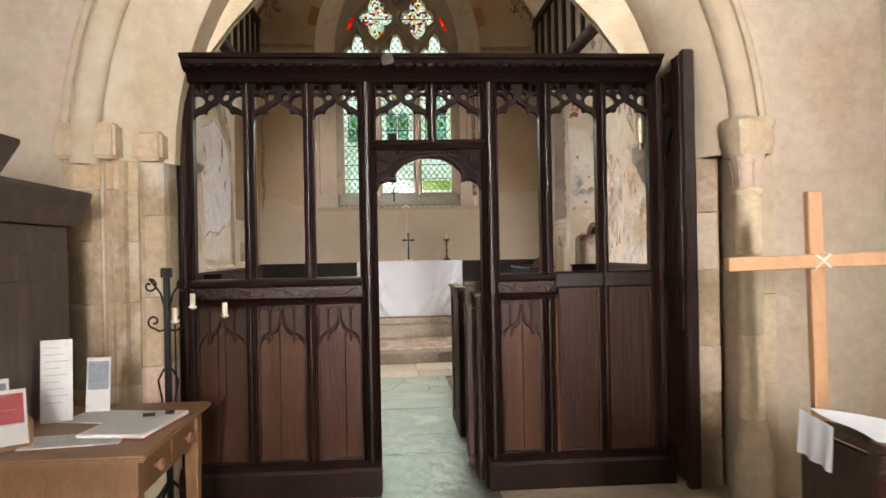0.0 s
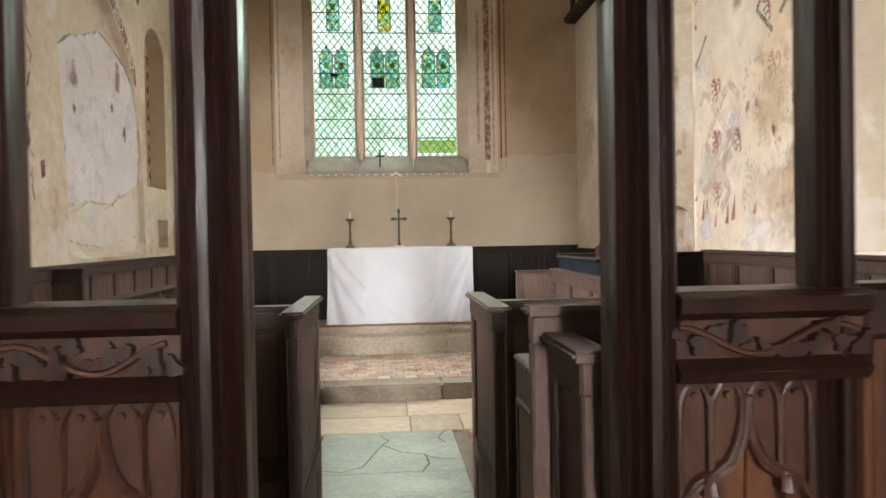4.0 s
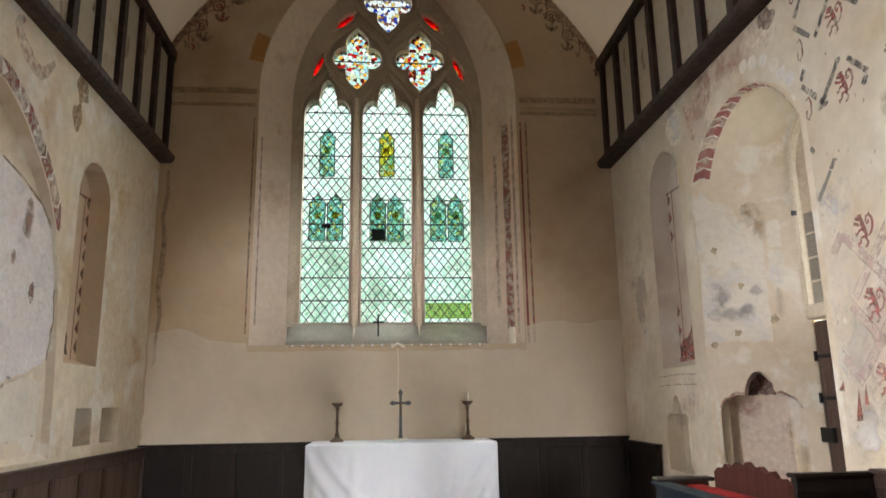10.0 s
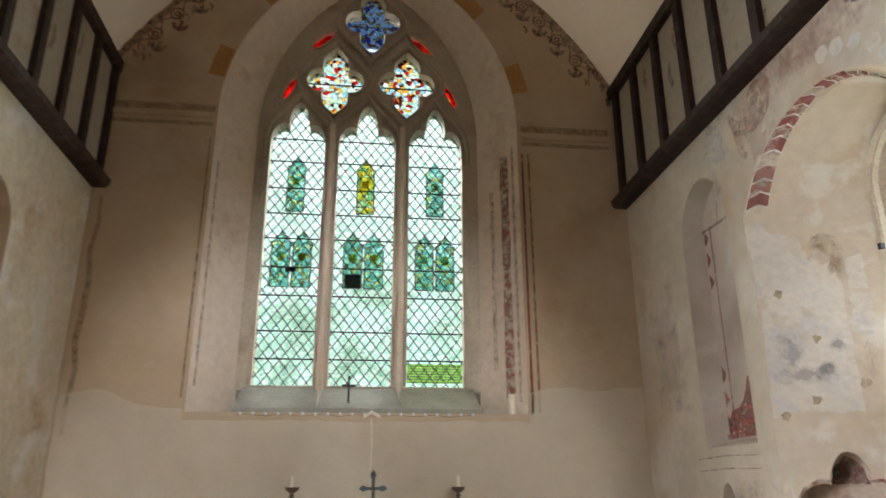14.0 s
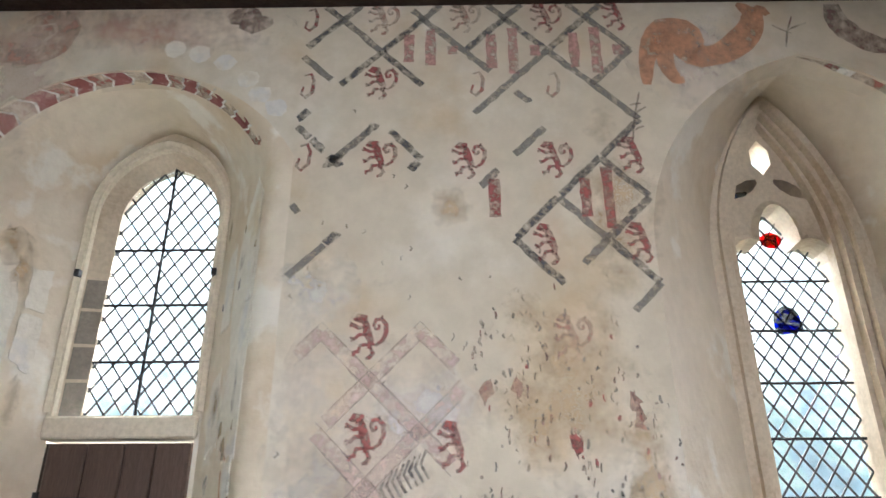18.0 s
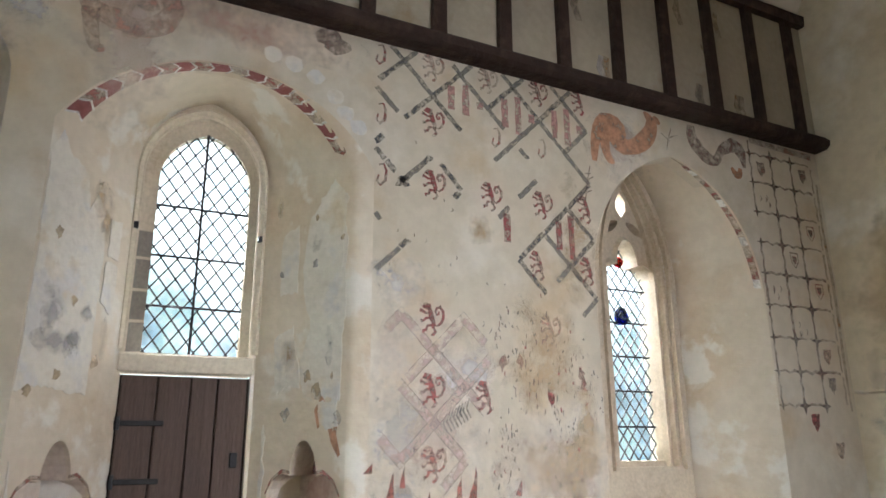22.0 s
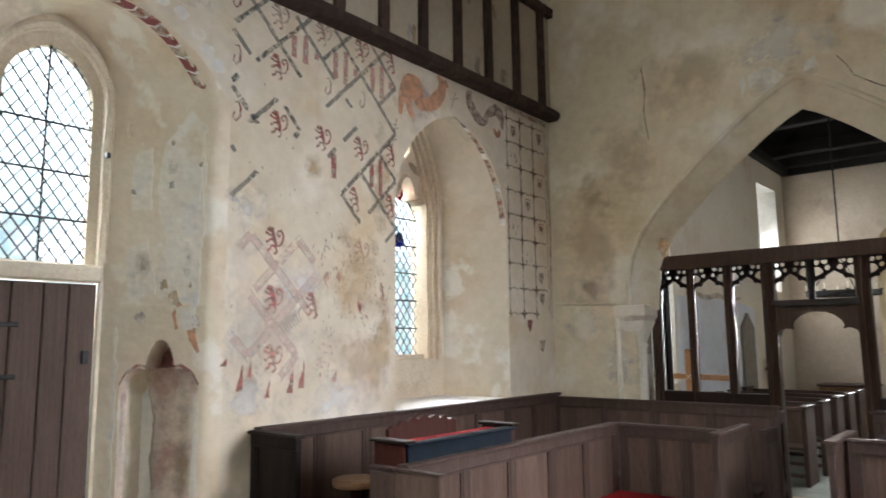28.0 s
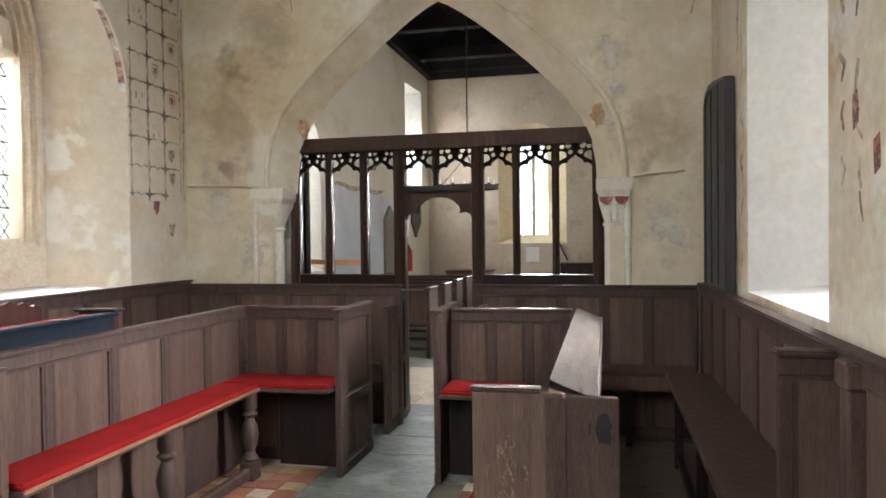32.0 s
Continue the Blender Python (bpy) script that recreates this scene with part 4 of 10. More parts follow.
bm = loft(bmesh.new(), eased(0.0, 0.0), eased(0.04, 0.004), eased(0.08, 0.016), eased(0.11, 0.035), [south(u, 0.62, w) for u, w in [(8.889, 1.99), *S1_IN[1:-1], (9.575, 1.99)]])
setting(part("reveal_south_a", bm, PLASTER_SMOOTH, smooth=True), "splayed plaster reveal of a deep wall recess", "reveal")
splay("reveal_south_b", S2, S2_IN, south, 0.0, 0.54, PLASTER_SMOOTH, PLASTER_WHITE)
bm = slab(bmesh.new(), [(8.80, 0.0), (9.67, 0.0), *reversed(head(8.80, 9.67, 3.32, 3.86))], [list(reversed([(8.905, 0.02), *head(8.905, 9.59, 3.30, 3.71), (9.59, 0.02)]))], south, 0.612, 0.64)
setting(part("recess_back_south_a", bm, PLASTER), "plaster back of the door recess", "wall")
bm = slab(bmesh.new(), [(5.68, 1.2), (6.52, 1.2), *reversed(head(5.68, 6.52, 2.97, 3.98))], [list(reversed(arched(5.80, 6.40, 1.62, 3.0, 3.86)))], south, 0.53, 0.56)
setting(part("recess_back_south_b", bm, TRACERY_TAN), "pale stone surround of a window", "wall")

N1 = [(8.33, 1.27), (8.24, 2.31), (8.18, 3.07), (8.28, 3.27), (8.47, 3.43), (8.68, 3.525), (8.87, 3.555), (9.03, 3.49), (9.18, 3.41), (9.43, 3.215), (9.58, 3.07), (9.72, 2.87), (9.84, 2.55), (9.91, 2.175), (9.96, 1.70), (9.98, 1.27)]
N2 = arched(5.88, 7.42, 1.27, 2.9, 3.7)
N2_IN = arched(6.25, 7.05, 1.36, 2.95, 3.75)
AUMBRY = [[(a, 1.33), (a, 1.61), (b, 1.61), (b, 1.33)] for a, b in ((10.36, 10.69), (10.88, 11.28))]
bm = slab(bmesh.new(), [(4.55, -0.05), (11.88, -0.05), (11.88, 5.4), (4.55, 5.4)],
          [list(reversed(N2)), list(reversed(N1)), list(reversed(arched(10.06, 10.68, 1.93, 3.22, 3.53)))] + [list(reversed(a)) for a in AUMBRY], north, 0.0, 0.14)
setting(part("wall_north", bm, PLASTER), "limewashed chancel wall with traces of red paint", "wall")
bm = slab(bmesh.new(), [(3.85, -0.05), (12.6, -0.05), (12.6, 5.4), (3.85, 5.4)], [list(reversed(arched(6.30, 7.0, 1.60, 2.95, 3.70)))], north, 0.54, 0.86)
setting(part("wall_north_outer", bm, PLASTER), "outer face of the thick chancel wall", "wall")
splay("reveal_north_b", N2, N2_IN, north, 0.0, 0.54, PLASTER_WHITE, PLASTER_WHITE)


def blocking(u, d, w):
    """The face of the blocked window, which leans outwards towards the east."""
    return north(u, d + 0.11 - 0.07 * max(0.0, min(1.0, (u - 8.2) / 1.75)), w)


N1_IN = [(u + 0.045 * (9.08 - u) / 0.9, w + 0.035 * (2.4 - w) / 1.1) for u, w in N1]
bm = loft(bmesh.new(), [north(u, 0.0, w) for u, w in N1], [blocking(u, 0.0, w) for u, w in N1_IN], closed=True)
setting(part("reveal_north_a", bm, PLASTER_SMOOTH, smooth=True), "splayed plaster reveal of a blocked wall recess", "reveal")
bm = slab(bmesh.new(), N1, [], blocking, 0.0, 0.03)
setting(part("blocked_window_north", bm, PLASTER_SMOOTH), "cream limewash on the blocking of an old window", "wall")
for where, outline in ((south, arched(10.20, 10.86, 1.87, 3.40, 3.76)), (north, arched(10.06, 10.68, 1.93, 3.22, 3.53))):
    bm = loft(bmesh.new(), [where(u, 0.0, w) for u, w in outline], [where(u + (0.06 if u < 10.45 else -0.06), 0.15, w + (0.05 if w < 2 else 0)) for u, w in outline], closed=True)
    slab(bm, [(u, w) for u, w in outline], [], where, 0.14, 0.16)
    setting(part("lancet_niche", bm, PLASTER_LANCET if where is south else PLASTER_EAST), "shallow blocked lancet with painted borders", "niche")
for a in AUMBRY:
    bm = loft(bmesh.new(), [north(u, 0.139, w) for u, w in a], [north(u, 0.22, w) for u, w in a], closed=True)
    slab(bm, a, [], north, 0.21, 0.23)
    setting(part("wall_cupboard_recess", bm, PLASTER_SMOOTH if a[0][0] < 10.5 else STONE_JAMB), "small square recess in the plastered wall", "niche")
outline = [(10.40, 1.02), *trefoil_head(10.40, 10.88, 1.38, 1.64), (10.88, 1.02)]
bm = loft(bmesh.new(), [south(u, 0.139, w) for u, w in outline], [south(u, 0.20, w) for u, w in outline], closed=True)
slab(bm, outline, [], south, 0.19, 0.21)
setting(part("piscina_niche", bm, PLASTER), "small cusped niche for a basin", "niche")

# east wall with the great window
E_OUT, E_IN = arched(-1.17, 1.60, 2.19, 4.90, 6.72, 12), arched(-0.86, 1.27, 2.19, 4.93, 6.74, 12)
bm = slab(bmesh.new(), [(-2.9, -0.05), (3.3, -0.05), (3.3, 7.3), (-2.9, 7.3)], [list(reversed(E_OUT))], east, 0.0, 0.30)
setting(part("wall_east", bm, PLASTER_EAST), "ochre limewashed end wall with a painted arch", "wall")
bm = slab(bmesh.new(), rough_edge([(-2.13, 1.15), (2.61, 1.15), (2.61, 2.43), (2.20, 2.40), (1.80, 2.42), (1.62, 2.36), (1.61, 2.13), (-1.18, 2.13), (-1.20, 2.22), (-1.55, 2.25), (-1.85, 2.37), (-2.13, 2.30)], 0.012, 0.10), [], east, -0.003, 0.002)
setting(part("dado_east", bm, EAST_DADO), "cream limewash on the lower part of the end wall", "wall")
splay("reveal_east", E_OUT, E_IN, east, 0.0, 0.42, PLASTER_REVEAL)
setting(part("ledge_east", slab(bmesh.new(), [(-1.17, 2.15), (1.60, 2.15), (1.60, 2.192), (-1.17, 2.192)], [], east, -0.012, 0.44), PLASTER_EAST), "plaster ledge below the window", "sill")
for a, b in ((-0.80, -0.17), (-0.13, 0.515), (0.55, 1.20)):
    bm = loft(bmesh.new(), [east(a - 0.03, 0.06, 2.195), east(b + 0.03, 0.06, 2.195)], [east(a - 0.02, 0.10, 2.24), east(b + 0.02, 0.10, 2.24)], [east(a, 0.42, 2.46), east(b, 0.42, 2.46)])
    setting(part("sill_east", bm, STONE_GREY), "sloping grey stone window sill", "sill")

setting(part("sill_base", slab(bmesh.new(), [(-0.88, 2.15), (1.29, 2.15), (1.29, 2.445), (-0.88, 2.445)], [], east, 0.43, 0.56), STONE_GREY), "grey stone base of the window", "sill")

# tracery: three lights, two lower quatrefoils, one above, four small side openings
C = 0.205
LIGHTS = [(-0.735, -0.215), (-0.085, 0.465), (0.600, 1.120)]
HOLES = [[(a, 2.46), *trefoil_head(a, b, 4.80, 5.22), (b, 2.46)] for a, b in LIGHTS]
QUATS = [quatrefoil(C - 0.355, 5.50, 0.285, 1.3), quatrefoil(C + 0.365, 5.50, 0.285, 1.3), quatrefoil(C, 6.22, 0.285, 1.3)]


def dagger(u, w, long, wide, turn):
    ring = [(-long / 2, 0), (-long * 0.2, wide / 2), (long * 0.2, wide / 2), (long / 2, 0), (long * 0.2, -wide / 2), (-long * 0.2, -wide / 2)]
    return [(u + p * math.cos(turn) - q * math.sin(turn), w + p * math.sin(turn) + q * math.cos(turn)) for p, q in ring]


SIDES = [dagger(C - 0.50, 5.98, 0.40, 0.12, 0.75), dagger(C + 0.51, 5.98, 0.40, 0.12, math.pi - 0.75), dagger(C - 0.80, 5.40, 0.42, 0.11, 1.15), dagger(C + 0.81, 5.40, 0.42, 0.11, math.pi - 1.15)]
window = thing("window_east", "tall three-light traceried window with leaded greenish glass", "window", kind="structure")
bm = slab(bmesh.new(), arched(-0.87, 1.28, 2.42, 4.92, 6.75, 12), [list(reversed(h)) for h in HOLES] + [list(reversed(q)) for q in QUATS] + [list(reversed(d)) for d in SIDES], east, 0.40, 0.54)
part("tracery", bm, TRACERY, window, "carved stone window tracery")
for a, b in LIGHTS:
    path = [(a, 2.46), *trefoil_head(a, b, 4.80, 5.22), (b, 2.46)]
    part("light_moulding", sweep(bmesh.new(), path, [(0.0, 0.36), (0.05, 0.40), (0.0, 0.42)], east), TRACERY, window)
for u in (-0.15, 0.533):
    bm = slab(bmesh.new(), [(u - 0.018, 2.21), (u + 0.018, 2.21), (u + 0.045, 2.46), (u + 0.045, 5.0), (u - 0.045, 5.0), (u - 0.045, 2.46)], [], lambda s, d, w, c=u: east(c + (s - c) * (0.35 if d < 0.36 else 1), d, w), 0.33, 0.41)
    part("mullion", bm, TRACERY_PALE, window)
for q in SIDES:
    part("side_moulding", sweep(bmesh.new(), q + q[:1], [(0.0, 0.375), (-0.03, 0.40), (0.0, 0.41)], east), TRACERY, window)
for q in QUATS:
    part("foil_moulding", sweep(bmesh.new(), q + q[:1], [(-0.0, 0.365), (-0.035, 0.40), (0.0, 0.41)], east), TRACERY, window)
for cu, cw in ((C - 0.355, 5.50), (C + 0.365, 5.50), (C, 6.22)):
    for s in (-1, 1):
        path = [(cu + s * 0.365 * math.sin(math.pi * t) ** 1.5, cw - 0.50 + 1.0 * t) for t in [k / 14 for k in range(15)]]
        part("tracery_rib", rod(bmesh.new(), [(u, 0.375, w) for u, w in path], 0.024, 6, east), TRACERY, window)
for a, b in LIGHTS:
    for s in (-1, 1):
        m, half = (a + b) / 2, (b - a) / 2 + 0.055
        path = [(m + s * half * f, w) for f, w in ((1.0, 4.62), (1.0, 4.80), (0.90, 4.98), (0.62, 5.10), (0.30, 5.19), (0.08, 5.30), (0.0, 5.36))]
        part("tracery_rib", rod(bmesh.new(), [(u, 0.375, w) for u, w in path], 0.024, 6, east), TRACERY, window)
for (a, b), outline in zip(LIGHTS, HOLES):
    pane = part("pane", slab(bmesh.new(), outline, [], east, 0.465, 0.470), GLASS_GREEN, window, "greenish leaded glass")
    pane.visible_shadow = False
    part("lead_net", lattice(bmesh.new(), outline, east, 0.460, 0.098, 0.128, 0.0044), LEAD, window)
    part("saddle_bars", bars(bmesh.new(), outline, east, 0.452, (2.70, 2.95, 3.28, 3.55, 3.83, 4.08, 4.34, 4.62, 4.86), 0.007), IRON, window)
for q, m in zip(QUATS, (GLASS_MOSAIC, GLASS_MOSAIC, GLASS_BLUE)):
    pane = part("foil_pane", slab(bmesh.new(), q, [], east, 0.465, 0.470), m, window, "jumbled coloured glass")
    pane.visible_shadow = False
    part("foil_bar", bars(bmesh.new(), q, east, 0.458, (sum(p[1] for p in q) / len(q),), 0.008), IRON, window)
for d in SIDES:
    part("side_pane", slab(bmesh.new(), d, [], east, 0.465, 0.470), GLASS_RED, window, "red and yellow glass").visible_shadow = False


def figure_panel(u, w, wide, tall, material):
    """A small painted glass panel with a canopy."""
    ring = [(u - wide / 2, w), (u + wide / 2, w), (u + wide / 2, w + tall), (u + wide * 0.35, w + tall), (u + wide * 0.3, w + tall + 0.05), (u + wide * 0.12, w + tall + 0.06), (u, w + tall + 0.11), (u - wide * 0.12, w + tall + 0.06), (u - wide * 0.3, w + tall + 0.05), (u - wide * 0.35, w + tall), (u - wide / 2, w + tall)]
    part("figure_pane", slab(bmesh.new(), ring, [], east, 0.4465, 0.4495), material, window, "small painted glass panel in greens").visible_shadow = False
    part("figure_lead", sweep(bmesh.new(), ring + ring[:1], [(-0.005, 0.443), (0.005, 0.443), (0.005, 0.452), (-0.005, 0.452)], east), LEAD, window)
    blob = [(u + wide * 0.24 * math.cos(k * 0.7), w + tall * 0.66 + wide * 0.28 * math.sin(k * 0.7)) for k in range(9)]
    part("figure_tint", slab(bmesh.new(), blob, [], east, 0.441, 0.443), GLASS_YELLOW, window).visible_shadow = False


for k, (a, b) in enumerate(LIGHTS):
    m = (a + b) / 2
    figure_panel(m, 4.10, 0.165, 0.47, GLASS_YELLOW if k == 1 else GLASS_FIGURE)
    for s in (-1, 1):
        figure_panel(m + s * 0.098, 3.36, 0.172, 0.44, GLASS_FIGURE)
for u, w, wide, tall in ((0.197, 3.365, 0.15, 0.13), (-0.375, 3.50, 0.10, 0.05)):
    part("dark_pane", slab(bmesh.new(), [(u - wide / 2 - 0.1, w), (u + wide / 2 - 0.1, w), (u + wide / 2 - 0.1, w + tall), (u - wide / 2 - 0.1, w + tall)], [], east, 0.438, 0.441), GLASS_DARK, window, "dark broken glass").visible_shadow = False
part("inscription_pane", slab(bmesh.new(), [(0.61, 2.50), (1.11, 2.50), (1.11, 2.67), (0.61, 2.67)], [], east, 0.441, 0.444), GLASS_TEXT, window, "yellow-green glass with lines of writing").visible_shadow = False
for k in range(7):
    part("written_line", slab(bmesh.new(), [(0.62, 2.508 + k * 0.0235), (1.10, 2.508 + k * 0.0235), (1.10, 2.513 + k * 0.0235), (0.62, 2.513 + k * 0.0235)], [], east, 0.4385, 0.4400), LEAD, window)
ring = [(-0.53, 2.47), (-0.37, 2.47), (-0.37, 2.65), (-0.53, 2.65)]
part("plain_pane", slab(bmesh.new(), ring, [], east, 0.441, 0.444), GLASS_CLEAR, window, "plain pale blue pane").visible_shadow = False

# the south windows
def leaded_window(name, label, where, outline, d, heights, glass_mat, upright=None):
    w = thing(name, label, "window", kind="structure")
    part("pane", slab(bmesh.new(), outline, [], where, d, d + 0.005), glass_mat, w, "leaded clear glass").visible_shadow = False
    part("lead_net", lattice(bmesh.new(), outline, where, d - 0.006, 0.088, 0.118, 0.0042), LEAD, w)
    part("saddle_bars", bars(bmesh.new(), outline, where, d - 0.014, heights, 0.007), IRON, w)
    if upright:
        part("upright_bar", rod(bmesh.new(), [(upright, d - 0.016, outline[0][1]), (upright, d - 0.016, max(p[1] for p in outline))], 0.008, 6, where), IRON, w)
    return w


G1 = arched(8.965, 9.485, 2.255, 3.28, 3.60, 10)
w1 = leaded_window("window_1", "pointed lancet window with diamond leaded glass above the priest's door", south, G1, 0.72, (2.53, 2.82, 3.12), GLASS_CLEAR, 9.235)
FRONT_1 = arched(8.925, 9.57, 2.255, 3.28, 3.665, 10)
bm = loft(bmesh.new(), [south(u, 0.638, w) for u, w in FRONT_1], [south(u, 0.700, w) for u, w in G1])
loft(bm, [south(u, 0.700, w) for u, w in G1], [south(u, 0.76, w) for u, w in G1])
part("window_frame", bm, TRACERY_TAN, w1, "tan chamfered stone window frame")
part("frame_face", slab(bmesh.new(), arched(8.895, 9.60, 2.16, 3.28, 3.71, 10), [list(reversed(FRONT_1))], south, 0.600, 0.645), TRACERY_PALE, w1)
part("frame_roll", sweep(bmesh.new(), arched(8.895, 9.60, 2.27, 3.28, 3.705, 10), [(-0.018, 0.592), (0.0, 0.578), (0.018, 0.592), (0.020, 0.612), (-0.020, 0.612)], south), TRACERY_PALE, w1)
part("window_sill", box(bmesh.new(), 3.205, 3.36, 8.895, 9.60, 2.150, 2.252, 0.010), TRACERY_PALE, w1, "pale stone lintel and sill")
# grey repairs, stretched nearly edge to edge as painted shade on the jamb
for w, h in ((2.345, 0.168), (2.518, 0.168), (2.695, 0.176), (2.868, 0.160)):
    part("jamb_block", slab(bmesh.new(), [(0.04, w - h / 2), (0.90, w - h / 2 + 0.01), (0.94, w + h / 2), (0.06, w + h / 2 - 0.012)], [], lambda s, d, z: south(9.57 - 0.085 * s - d, 0.640 + 0.060 * s, z), 0.001, 0.006), STONE_GREY, w1, "dark grey repair in the window jamb, enlarged to paint the jamb's shade")
for u in (8.91, 9.585):
    part("bar_socket", slab(bmesh.new(), [(u - 0.012, 2.93), (u + 0.012, 2.93), (u + 0.012, 2.965), (u - 0.012, 2.965)], [], south, 0.57, 0.61), IRON, w1)
G2 = [(5.83, 1.66), *trefoil_head(5.83, 6.37, 2.97, 3.31), (6.37, 1.66)]
w2 = leaded_window("window_2", "cusped lancet window with leaded glass and two coloured roundels", south, G2, 0.77, (1.90, 2.16, 2.42, 2.68, 2.94), GLASS_CLEAR)
EYE_HOLE = dagger(6.105, 3.60, 0.21, 0.10, math.pi / 2)
MOUCHETTE = [(0.195, 3.35), (0.19, 3.385), (0.155, 3.43), (0.10, 3.462), (0.045, 3.468), (0.042, 3.445), (0.07, 3.405), (0.12, 3.368)]
SIDE_HOLES = [[(6.105 + p, q) for p, q in MOUCHETTE], [(6.105 - p, q) for p, q in reversed(MOUCHETTE)]]
bm = slab(bmesh.new(), arched(5.76, 6.44, 1.58, 3.0, 3.90), [list(reversed(G2)), list(reversed(EYE_HOLE)), *[list(reversed(h)) for h in SIDE_HOLES]], south, 0.64, 0.80)
part("window_frame", bm, TRACERY_TAN, w2, "pale cusped stone window frame")
for off, deep in ((0.005, 0.500), (0.040, 0.545), (0.070, 0.595)):
    part("frame_roll", sweep(bmesh.new(), arched(5.77 + off, 6.43 - off, 1.60, 3.0, 3.88 - off), [(-0.02, deep), (0.02, deep), (0.025, deep + 0.06), (-0.025, deep + 0.06)], south), TRACERY_TAN, w2)
part("cusp_moulding", sweep(bmesh.new(), G2, [(0.0, 0.615), (0.040, 0.645), (0.0, 0.66)], south), TRACERY_TAN, w2)
part("eye_pane", slab(bmesh.new(), EYE_HOLE, [], south, 0.77, 0.775), GLASS_CLEAR, w2).visible_shadow = False
for s in SIDE_HOLES:
    part("side_pane", slab(bmesh.new(), s, [], south, 0.77, 0.775), GLASS_DARK, w2, "dark glass")
part("red_roundel", slab(bmesh.new(), [(6.086 + 0.057 * math.cos(k * math.tau / 14), 3.165 + 0.046 * math.sin(k * math.tau / 14)) for k in range(14)], [], south, 0.746, 0.750), GLASS_RED, w2, "red and yellow glass roundel").visible_shadow = False
part("roundel_centre", slab(bmesh.new(), [(6.086 + p, 3.165 + q) for p, q in ((-0.030, -0.030), (0.030, -0.030), (0.030, 0.030), (-0.030, 0.030))], [], south, 0.741, 0.744), GLASS_YELLOW, w2).visible_shadow = False
part("blue_roundel", slab(bmesh.new(), rough_edge(disc(6.086, 2.728, 0.074, 12), 0.008, 0.05), [], south, 0.746, 0.750), GLASS_ROUNDEL, w2, "dark glass roundel with blue fragments").visible_shadow = False
for u, w, a, c in ((6.10, 2.695, 0.036, 0.020), (6.06, 2.69, 0.020, 0.018), (6.085, 2.775, 0.016, 0.012), (6.04, 2.73, 0.014, 0.018)):
    part("blue_fragment", slab(bmesh.new(), [(u - a, w - c), (u + a, w - c * 0.6), (u + a, w + c), (u - a, w + c * 0.6)], [], south, 0.741, 0.744), GLASS_COBALT, w2).visible_shadow = False
GN = arched(6.35, 6.95, 1.66, 2.93, 3.62)
w3 = leaded_window("window_3", "leaded lancet window in the north chancel wall", north, GN, 0.68, (1.95, 2.25, 2.55, 2.85), GLASS_CLEAR)
part("window_frame", slab(bmesh.new(), arched(6.26, 7.04, 1.35, 2.95, 3.74), [list(reversed(GN))], north, 0.55, 0.70), TRACERY_PALE, w3)

# ceiling: a curved plaster vault with a timber band on either side
prof = [(C + 2.42 * s, 5.30 + 1.62 * (1 - abs(s) ** 2.6)) for s in [k / 14 - 1 for k in range(29)]]
bm = loft(bmesh.new(), [Vector((u, 4.45, w)) for u, w in prof], [Vector((u, 11.95, w)) for u, w in prof])
bmesh.ops.solidify(bm, geom=list(bm.faces), thickness=-0.06)
setting(part("ceiling", bm, PLASTER_VAULT, smooth=True), "curved plaster vault over the chancel", "ceiling")
for where, tag in ((south, "south"), (north, "north")):
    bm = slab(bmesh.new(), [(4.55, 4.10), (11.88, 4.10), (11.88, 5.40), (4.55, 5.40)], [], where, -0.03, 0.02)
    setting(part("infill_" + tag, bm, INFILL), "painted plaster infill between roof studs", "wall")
    band = thing("timber_band_" + tag, "dark moulded wall plate with upright studs under the vault", "roof timber", kind="structure")
    bm = sweep(bmesh.new(), [(4.45, 4.12), (11.90, 4.12)], [(-0.045, 0.01), (-0.045, -0.11), (-0.02, -0.14), (0.025, -0.15), (0.045, -0.12), (0.06, -0.115), (0.085, -0.08), (0.085, 0.01)], where)
    part("wall_plate", bm, BEAM, band)
    part("top_plate", sweep(bmesh.new(), [(4.55, 5.28), (11.88, 5.28)], [(-0.05, 0.0), (-0.05, -0.09), (0.04, -0.10), (0.04, 0.0)], where), BEAM, band)
    for k in range(16):
        u = (4.75 if where is south else 4.93) + k * (0.4695 if where is south else 0.461)
        lean = random.uniform(-0.02, 0.02)
        bm = slab(bmesh.new(), [(u - 0.045, 4.19), (u + 0.045, 4.19), (u + 0.04 + lean, 5.24), (u - 0.045 + lean, 5.24)], [], where, -0.075, -0.025)
        part("stud", bm, BEAM, band)

# ---- chancel arch ----
ARCH_RIM = steep_head(-1.40, 1.80, 2.09, 3.97, 12)
bm = slab(bmesh.new(), [(-2.75, -0.05), (3.48, -0.05), (3.48, 7.3), (-2.75, 7.3)], [list(reversed([(-1.27, -0.02), (-1.27, 2.09), *ARCH_RIM, (1.74, 2.09), (1.74, -0.02)]))], west, 0.0, 0.22)
setting(part("wall_west", bm, PLASTER_WEST), "limewashed wall above the pointed chancel arch", "wall")
bm = loft(bmesh.new(), [west(u, -0.001, w) for u, w in ARCH_RIM], [west(u * 0.7 + v * 0.3, 0.035, w * 0.7 + x * 0.3) for (u, w), (v, x) in zip(ARCH_RIM, steep_head(-1.17, 1.59, 2.05, 3.74, 12))], [west(u, 0.19, w) for u, w in steep_head(-1.17, 1.59, 2.05, 3.74, 12)], [west(u, 0.22, w) for u, w in steep_head(-1.17, 1.59, 2.05, 3.74, 12)])
